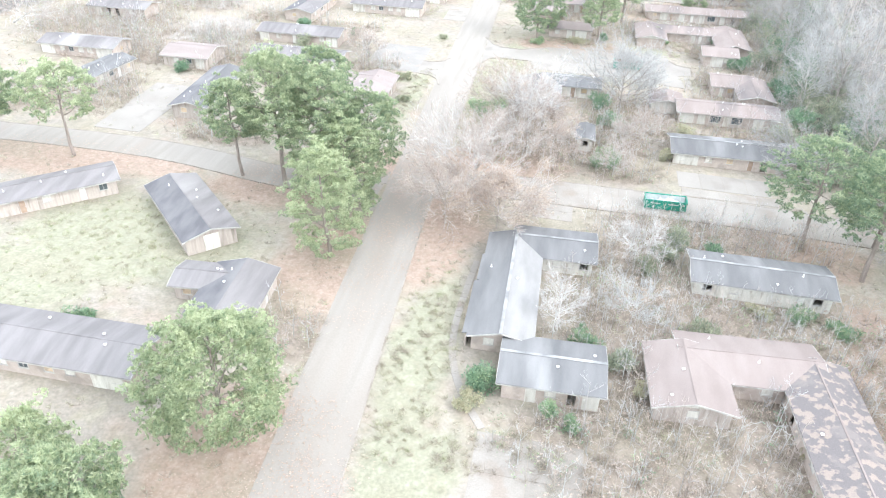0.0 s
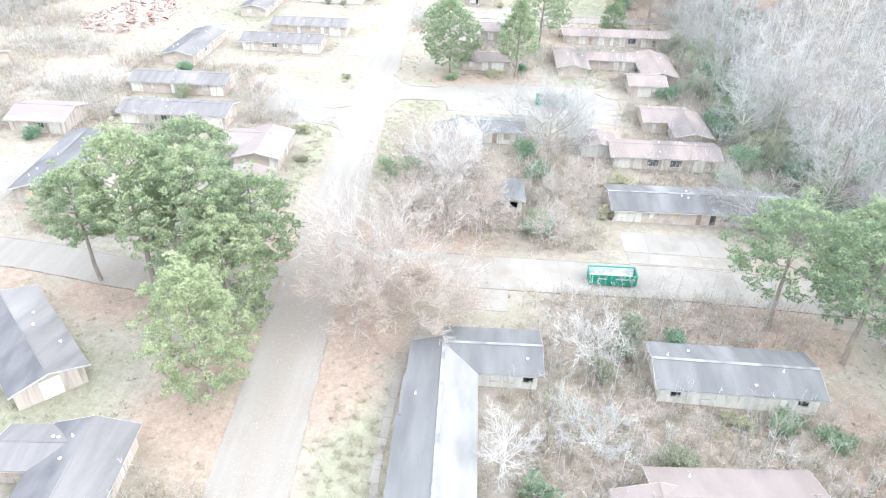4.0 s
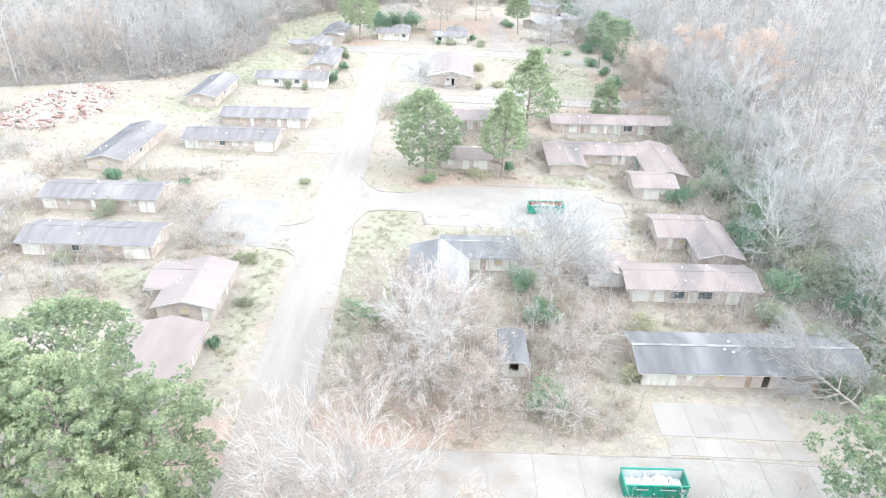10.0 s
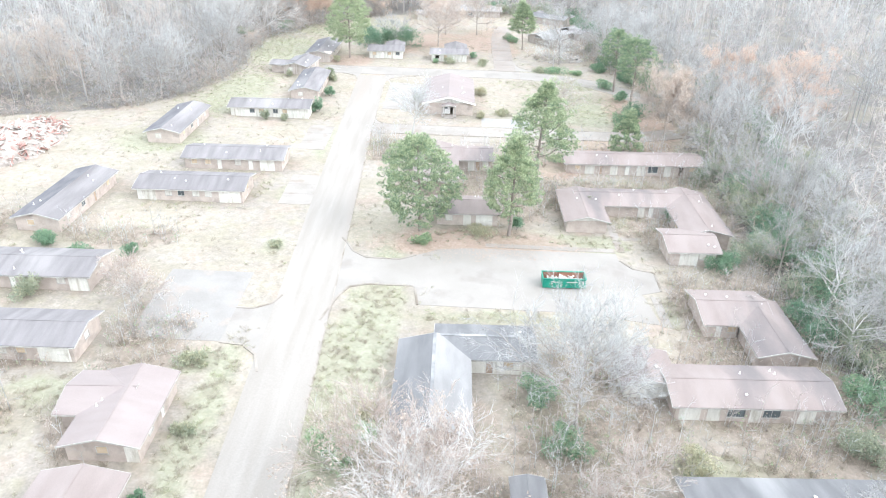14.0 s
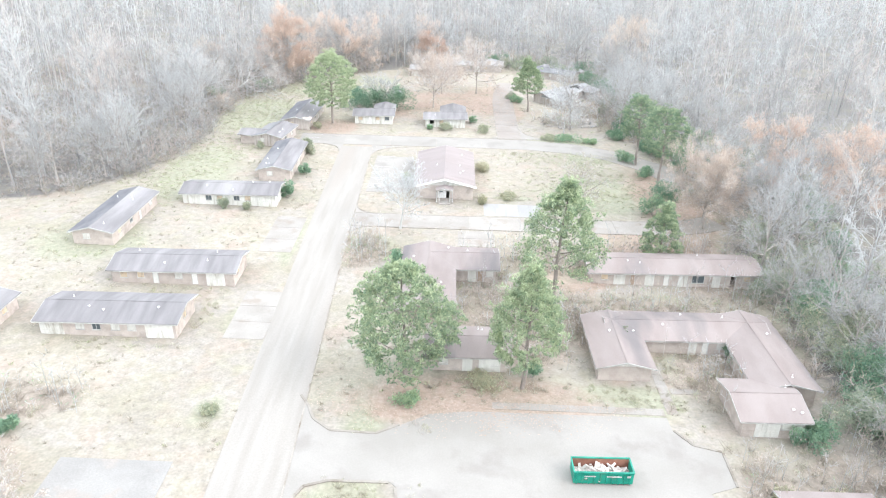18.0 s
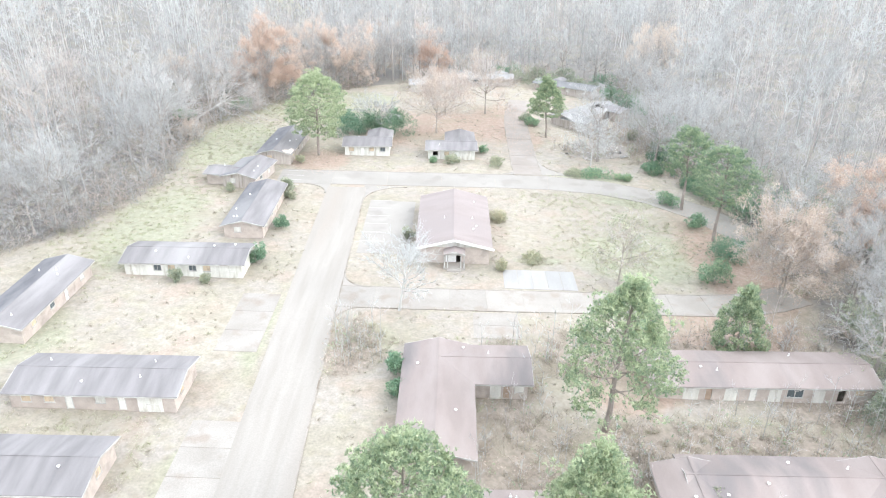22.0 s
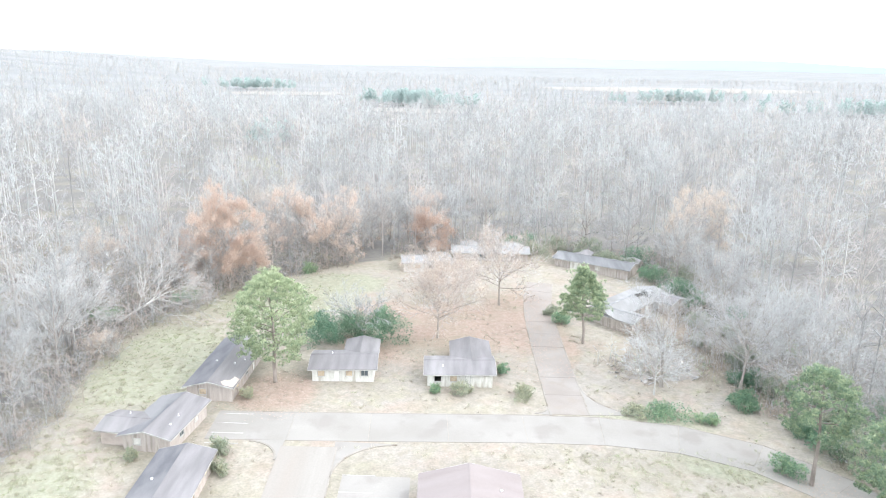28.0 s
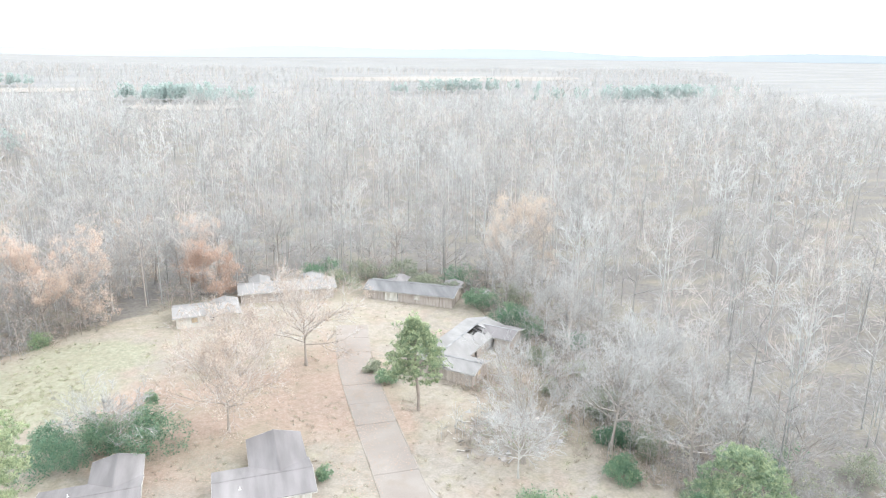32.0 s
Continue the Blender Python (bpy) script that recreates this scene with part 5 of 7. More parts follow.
def bare_tree(x, y, h, spread, seed, label, bark=BARK_GREY, twigs=900, tint=0.5, leaves=0, leaf_mat=TAN, low=0.22, name="bare_tree", z=None, rot=None, leaf_tint=0.5):
    """A leafless tree: limbs that fork four times down to a haze of fine twigs, some dead leaves where they hang on."""
    rng = np.random.default_rng(seed)
    t = tagged(root(name, x, y), label, "tree")
    if rot is not None:
        t.matrix_world = pose(x, y, float(gz(x, y)) if z is None else z, *rot)
    top = 0.62
    lean = rng.normal(0, 0.05 * h, 2)
    bm = bmesh.new()
    joints = [Vector((0, 0, -0.3))]
    r0 = h * 0.016
    for i in range(5):
        q = Vector((lean[0] * top * (i + 1) / 5, lean[1] * top * (i + 1) / 5, h * top * (i + 1) / 5))
        tube(bm, joints[-1], q, r0 * (1 - i * 0.14) * (1.5 if i == 0 else 1), r0 * (1 - (i + 1) * 0.14), 8)
        joints.append(q)
    part("trunk", bm, bark, t)
    one = limbs_of(rng, h, spread, low, int(9 + min(10, twigs / 340)), top, lean)
    two = sprout(rng, one, 6, 0.2, 1.0, 42, 0.5, 0.1, 0.5)
    three = sprout(rng, two, 6, 0.15, 1.0, 40, 0.52, 0.08, 0.5)
    four = sprout(rng, three, 9 if twigs > 2400 else 7 if twigs > 1000 else 5, 0.1, 1.0, 36, 0.6, 0.05, 0.5)
    wood = joined([tubes(one[0], one[1], one[3], one[3] * 0.7, 5), tubes(one[1], one[2], one[3] * 0.7, one[3] * 0.3, 5), tubes(two[0], two[1], two[3], two[3] * 0.7, 4), tubes(two[1], two[2], two[3] * 0.7, two[3] * 0.35, 3)])
    me = mesh_from("branchwork", *wood)
    me.materials.append(bark)
    new("branchwork", me).parent = t
    fine = [slivers(rng, three[0], three[2], 0.075), slivers(rng, four[0], four[2], 0.05)]
    co, tri = joined(fine)
    tt = np.concatenate([np.repeat(np.clip(tint - 0.08 + rng.normal(0, 0.1, len(three[0])), 0, 1), 3), np.repeat(np.clip(tint + rng.normal(0, 0.1, len(four[0])), 0, 1), 3)])
    merged("twig_crown", [(co, tri, tt)], TWIG, t, "fine bare grey twigs")
    if leaves:
        tips = four[2]
        i = rng.integers(0, len(tips), leaves)
        lump = rng.integers(0, len(tips), max(30, leaves // 14))
        shade = rng.normal(0, 0.14, len(lump))
        j = rng.integers(0, len(lump), leaves)
        heaped = rng.uniform(0, 1, leaves) < (0.85 if leaf_mat is RUSSET else 0.5)
        cs = np.where(heaped[:, None], tips[lump[j]] + rng.normal(0, 0.5, (leaves, 3)), tips[i] + rng.normal(0, 0.3, (leaves, 3)))
        merged("foliage", [clump_cloud(rng, cs, np.full(leaves, 0.5), 8, 0.25, 0.16, np.clip(rng.normal(leaf_tint, 0.1, leaves) + shade[j], 0, 1), 0.0)], leaf_mat, t, "dead leaves still on the twigs")
    return t


def shrub(x, y, r, h, seed, label, material=SHRUB, n=220, tint=0.5, z=0.0):
    rng = np.random.default_rng(seed)
    t = tagged(root("shrub", x, y), label, "shrub")
    bm = bmesh.new()
    for i in range(5):
        a = i * 1.3
        limb(bm, (0, 0, -0.1), (math.cos(a) * 0.5, math.sin(a) * 0.5, 1), h * 0.7, 0.04, rng, 3, 4)
    part("stem_fork", bm, BARK_GREY, t)
    k = 4 + int(r)
    ang = rng.uniform(0, 6.28, k)
    off = rng.uniform(0.1, 0.75, k) * r
    bc = np.stack([off * np.cos(ang), off * np.sin(ang), rng.uniform(0.3, 0.72, k) * h * (1 - 0.35 * off / r)], 1)
    br = rng.uniform(0.32, 0.6, k) * r
    i = rng.integers(0, k, n)
    d = rng.normal(size=(n, 3))
    d /= np.linalg.norm(d, axis=1)[:, None]
    rad = rng.uniform(0.3, 1.05, n) ** 0.5
    cs = bc[i] + d * (br[i] * rad)[:, None] * (1, 1, min(1.2, h / r * 0.7))
    cs[:, 2] = np.maximum(cs[:, 2], rng.uniform(0.05, 0.4, n))
    # upper leaves of each blob get a lighter tint, light from above as colour
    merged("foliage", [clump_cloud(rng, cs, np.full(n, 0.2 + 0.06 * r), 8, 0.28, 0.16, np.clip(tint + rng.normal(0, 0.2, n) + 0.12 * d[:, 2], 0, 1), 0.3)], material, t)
    return t


PINES = [
    (-30.8, 46, 15.6, 7.4, 0.16, 1, "broad round-crowned pine beside the road", 3.2, 0.6),
    (-38.5, 32, 10.5, 5.6, 0.2, 2, "round pine at the road's edge", 1.4, 0.6), (-45.5, 36, 8, 4.8, 0.2, 22, "low pale pine among scrub", 1.0, 0.7), (-33.5, 28, 10, 5, 0.2, 23, "round pine beside the verge", 1.4, 0.55),
    (-30.4, 79.8, 17.5, 5.6, 0.1, 24, "light green pine with a full low crown", 1.7, 0.75),
    (-31.4, 91, 15.6, 6.2, 0.12, 3, "tall light green pine with a full crown", 1.7, 0.7),
    (-44.8, 99.2, 22, 7, 0.4, 4, "tall dark green pine with a bare trunk", 2.0, 0.5), (-52.2, 99, 17, 5.0, 0.42, 5, "pine with two bare stems", 1.2, 0.45), (-37, 97, 21, 7.6, 0.3, 6, "tall dense pine in a group", 2.2, 0.54), (-41, 106, 21, 7.6, 0.3, 7, "dense pine at the back of the group", 1.9, 0.48),
    (-30.6, 99.4, 17, 6.4, 0.34, 26, "light green pine leaning out over the road", 1.4, 0.55),
    (-83.1, 98.1, 16.5, 6.6, 0.45, 8, "spreading pine over red needles", 1.0, 0.6), (-97, 96.5, 16, 6.5, 0.4, 9, "dark spreading pine by the side street", 1.3, 0.35),
    (38.5, 99.7, 18, 7.4, 0.38, 10, "spreading pine with a leaning bare trunk", 1.3, 0.22), (45.5, 93, 20, 6.6, 0.35, 11, "tall dark pine at the wood's edge", 1.3, 0.3), (50, 103, 17, 6, 0.3, 25, "dark pine among scrub", 1.2, 0.35),
    (-9.6, 191, 17.5, 7.0, 0.14, 12, "broad low-branched pine with a round crown", 3.1, 0.43),
    (6.2, 190.5, 18.5, 5.9, 0.3, 13, "slender pine with a bare lower trunk", 2.0, 0.56), (13.1, 214.3, 21.5, 8.0, 0.27, 14, "tall conical pine with drooping limbs", 2.4, 0.56),
    (35, 231.8, 11, 4.2, 0.08, 15, "small conical pine behind the row house", 1.3, 0.42), (-38.6, 311.4, 20, 7.0, 0.24, 16, "tall pine with an oval crown over red needles", 3.2, 0.66),
    (19.5, 332.6, 16.5, 5.4, 0.36, 17, "pine with a high ragged crown by the lane", 2.2, 0.42), (42.8, 285, 17.5, 5.4, 0.42, 18, "dark pine with a high crown at the bend", 1.3, 0.3), (44.6, 270, 18.5, 5.6, 0.42, 19, "dark leaning pine at the wood's edge", 1.4, 0.3),
]
for x, y, h_, r, low, seed, label, dense, green in PINES:
    pine(x, y, h_, r, low, seed, label, dense, (0.8 * math.sin(seed), 0.6 * math.cos(seed * 2)), green)

BARE = [
    (-6, 121.5, 13, 8.5, 101, "large bare tree with tan leaves by the side street", 2300, 0.82, 160, TAN), (-10.5, 128.5, 11, 8, 102, "bare grey tree beside the shed", 2300, 0.9, 120, TAN), (-13, 100, 12.5, 11, 103, "large bleached bare tree at the corner", 3400, 0.88, 0, TAN), (-8, 93.5, 8, 7.5, 104, "orange-leaved tree before the grey house", 2100, 0.86, 900, TAN),
    (-16, 93, 10, 7.5, 129, "bare tan-leaved tree at the road's edge", 1900, 0.85, 200, TAN), (-4, 133, 7.5, 6, 130, "pale bare tree over the slate roof", 1600, 0.95, 60, TAN), (0, 117, 8, 5, 131, "low tan-leaved tree beside the drive", 1100, 0.9, 160, TAN), (-13, 117, 8, 6, 132, "low tan bush-like tree by the kerb", 1100, 0.9, 160, TAN),
    (11.2, 142, 14.5, 9.5, 105, "wide bare tree behind the slate-roofed house", 2600, 0.2, 0, TAN), (15, 152, 9, 5, 106, "bare tree in the brush", 900, 0.6, 0, TAN), (2.6, 71.5, 7.6, 3.4, 107, "dead white tree against the grey house", 900, 0.84, 0, TAN), (13.4, 151.5, 11, 6, 124, "bare crooked tree behind the slate roof", 1000, 0.5, 0, TAN),
    (-13.9, 240.5, 12.5, 4.8, 108, "slender pale bare tree beside the road", 1300, 0.55, 0, TAN), (22.4, 251.5, 11, 5, 109, "pale grey-green tree beside the pool slab", 1100, 0.75, 420, SHRUB_DRY),
    (-10.3, 333.3, 14, 10, 110, "broad brown-leaved oak behind the small house", 3200, 0.75, 1100, TAN), (3.8, 353.8, 16, 9, 111, "tan-leaved tree by the lane", 2000, 0.7, 700, TAN), (-8, 352, 12, 7.5, 112, "tan-leaved spreading tree in the yard", 1500, 0.7, 400, TAN), (-27, 331, 9, 6.5, 113, "grey bare tree over evergreens", 1500, 0.35, 0, TAN),
    (30.2, 314.2, 18, 7.5, 114, "slender bare tree by the street", 1000, 0.36, 0, TAN), (44.3, 314, 17, 10, 115, "pale bare spreading tree at the wood's edge", 1000, 0.36, 0, TAN), (51, 304, 17, 9, 116, "pale bare tree at the wood's edge", 1000, 0.36, 0, TAN), (28, 311, 10, 5.5, 117, "low bare tree over broken slabs", 900, 0.75, 0, TAN),
    (48, 246.5, 13.5, 7.5, 118, "broad tan-leaved tree at the wood's edge", 2000, 0.7, 2600, TAN), (52, 74, 13, 8, 119, "bare tree over leaf litter", 1300, 0.6, 80, TAN), (46, 60, 9, 6, 120, "low bare tree at the yard's edge", 900, 0.6, 120, TAN), (10, 108 + 8, 6, 3.5, 121, "low bare tree behind the dumpster", 700, 0.95, 0, TAN),
    (-48, 163, 5, 4, 122, "bare scrub tree beside the parking court", 1000, 0.95, 60, TAN), (-52, 168, 5, 4, 123, "bare scrub tree by the row house", 1000, 0.95, 40, TAN), (16, 132, 6, 5, 125, "grey bare scrub tree in the brush", 1000, 0.95, 0, TAN), (12, 128, 5, 4, 126, "grey bare scrub tree in brush", 900, 0.95, 0, TAN),
    (13, 90, 6, 5, 127, "grey bare scrub tree between the houses", 1000, 0.95, 0, TAN), (12, 75, 6, 4, 128, "bare scrub tree between the houses", 900, 0.5, 40, TAN),
]
for x, y, h_, r, seed, label, n, tint, leaves, lm in BARE:
    tan = leaves > 0 and tint > 0.65
    bare_tree(x, y, h_, r, seed, label, BARK_WHITE if seed == 107 else BARK_TAN if tan else BARK_PALE if tint > 0.45 else BARK_GREY, int(n * 1.5), 0.97 if tan else tint, leaves, lm, 0.18 if h_ < 9.5 else 0.26)
bare_tree(46.6, 119.6, 13, 5.2, 140, "dark grey fallen tree sprawling across the roof", BARK_GREY, 3000, 0.0, 0, TAN, 0.1, "fallen_tree", float(gz(49, 122)) + 1.6, (-60, 0, 50))
bare_tree(-79, 322, 15, 9, 143, "pale bleached tree with bare white limbs beside the lawn", BARK_PALE, 1500, 0.78, 0, TAN, 0.12)
bare_tree(-84, 334, 14, 8, 144, "bleached bare tree leaning over the lawn's edge", BARK_PALE, 1300, 0.78, 0, TAN, 0.12)
bare_tree(-76, 334, 18, 10, 141, "fallen white tree at the edge of the lawn", BARK_PALE, 1500, 0.9, 0, TAN, 0.2, "fallen_tree", float(gz(-95, 318)) + 1.0, (0, 66, 20))
bare_tree(-140, 158, 14, 8, 142, "fallen white tree in the scrub", BARK_PALE, 1000, 0.9, 0, TAN, 0.2, "fallen_tree", float(gz(-140, 158)) + 1.0, (0, 66, -10))

RUSSETS = [(-60.5, 359, 20, 7.6, 150, 0.74, RUSSET, 8000), (-66, 361, 12, 6, 168, 0.4, RUSSET, 1300), (-44, 380, 19, 8.5, 151, 0.85, RUSSET, 3200), (-38, 384, 15, 6, 169, 0.95, RUSSET, 900), (-14.5, 402, 17, 6, 152, 0.75, RUSSET, 900), (-13, 393, 11, 5.5, 153, 0.35, RUSSET, 2200), (-84, 350, 14, 6.5, 154, 0.6, TAN, 900), (70, 267, 18, 5.2, 155, 0.6, RUSSET, 2600), (80, 250, 20, 7.5, 156, 0.7, RUSSET, 2400), (84, 266, 18, 6, 157, 0.85, RUSSET, 1400), (62, 391, 19, 9, 158, 0.95, TAN, 3600),
           (-120, 258, 16, 8, 159, 0.6, TAN, 1000), (-110, 262, 15, 7, 160, 0.5, TAN, 900), (-126, 246, 12, 6, 161, 0.5, TAN, 800), (-57, 392, 17, 6, 162, 0.7, TAN, 900), (49, 250, 14, 7, 163, 0.6, TAN, 1000), (-73, 319, 4, 3.5, 164, 0.95, TAN, 300), (-74, 446, 19, 6, 165, 0.95, SHRUB_DRY, 700), (-30, 398, 15, 6, 166, 0.55, TAN, 700), (-74, 362, 13, 6, 167, 0.4, TAN, 700)]
for x, y, h_, r, seed, tint, lm, n in RUSSETS:
    bare_tree(x, y, h_, r, seed, "oak holding its russet winter leaves at the wood's edge" if lm is RUSSET else "tree with tan dead leaves at the wood's edge", BARK_GREY, 700, 0.5, n, lm, 0.12, name="oak_tree", leaf_tint=tint)

# bare trees along the edge of the woods: six, and their copies
edge_rng = np.random.default_rng(5)
EDGE_SET = [bare_tree(x, y, h_, r, seed, "grey bare tree with spreading limbs at the wood's edge", BARK_PALE if k == 4 else BARK_GREY, 1050, 0.14 + 0.06 * k, 0, TAN, 0.2, name="edge_tree") for k, (x, y, h_, r, seed) in enumerate(((55, 128, 15, 6.5, 301), (54, 206, 17, 6, 302), (-82, 262, 14, 6, 303), (-20, 406, 16, 6.5, 304), (56, 322, 15, 7, 305), (58, 160, 18, 6.5, 306)))]
for e in EDGE_SET:
    e["group"] = "trees along the wood's edge"
spots = []
for y in np.arange(52, 396, 5.6):
    spots.append((np.interp(y, EDGE_Y, EDGE_E) + edge_rng.uniform(1, 16), y))
for y in np.arange(252, 396, 6.0):
    spots.append((np.interp(y, EDGE_Y, EDGE_W) - edge_rng.uniform(0, 14), y))
for x in np.arange(-56, 48, 7.5):
    spots.append((x, 403 + edge_rng.uniform(0, 12)))
for i, (x, y) in enumerate(spots):
    s = edge_rng.uniform(0.6, 1.05)
    copy_thing(EDGE_SET[edge_rng.integers(0, 6)], pose(x, y, float(gz(x, y)), 0, 0, edge_rng.uniform(0, 360)) @ Matrix.Diagonal((s, s, s * edge_rng.uniform(0.9, 1.1), 1)))

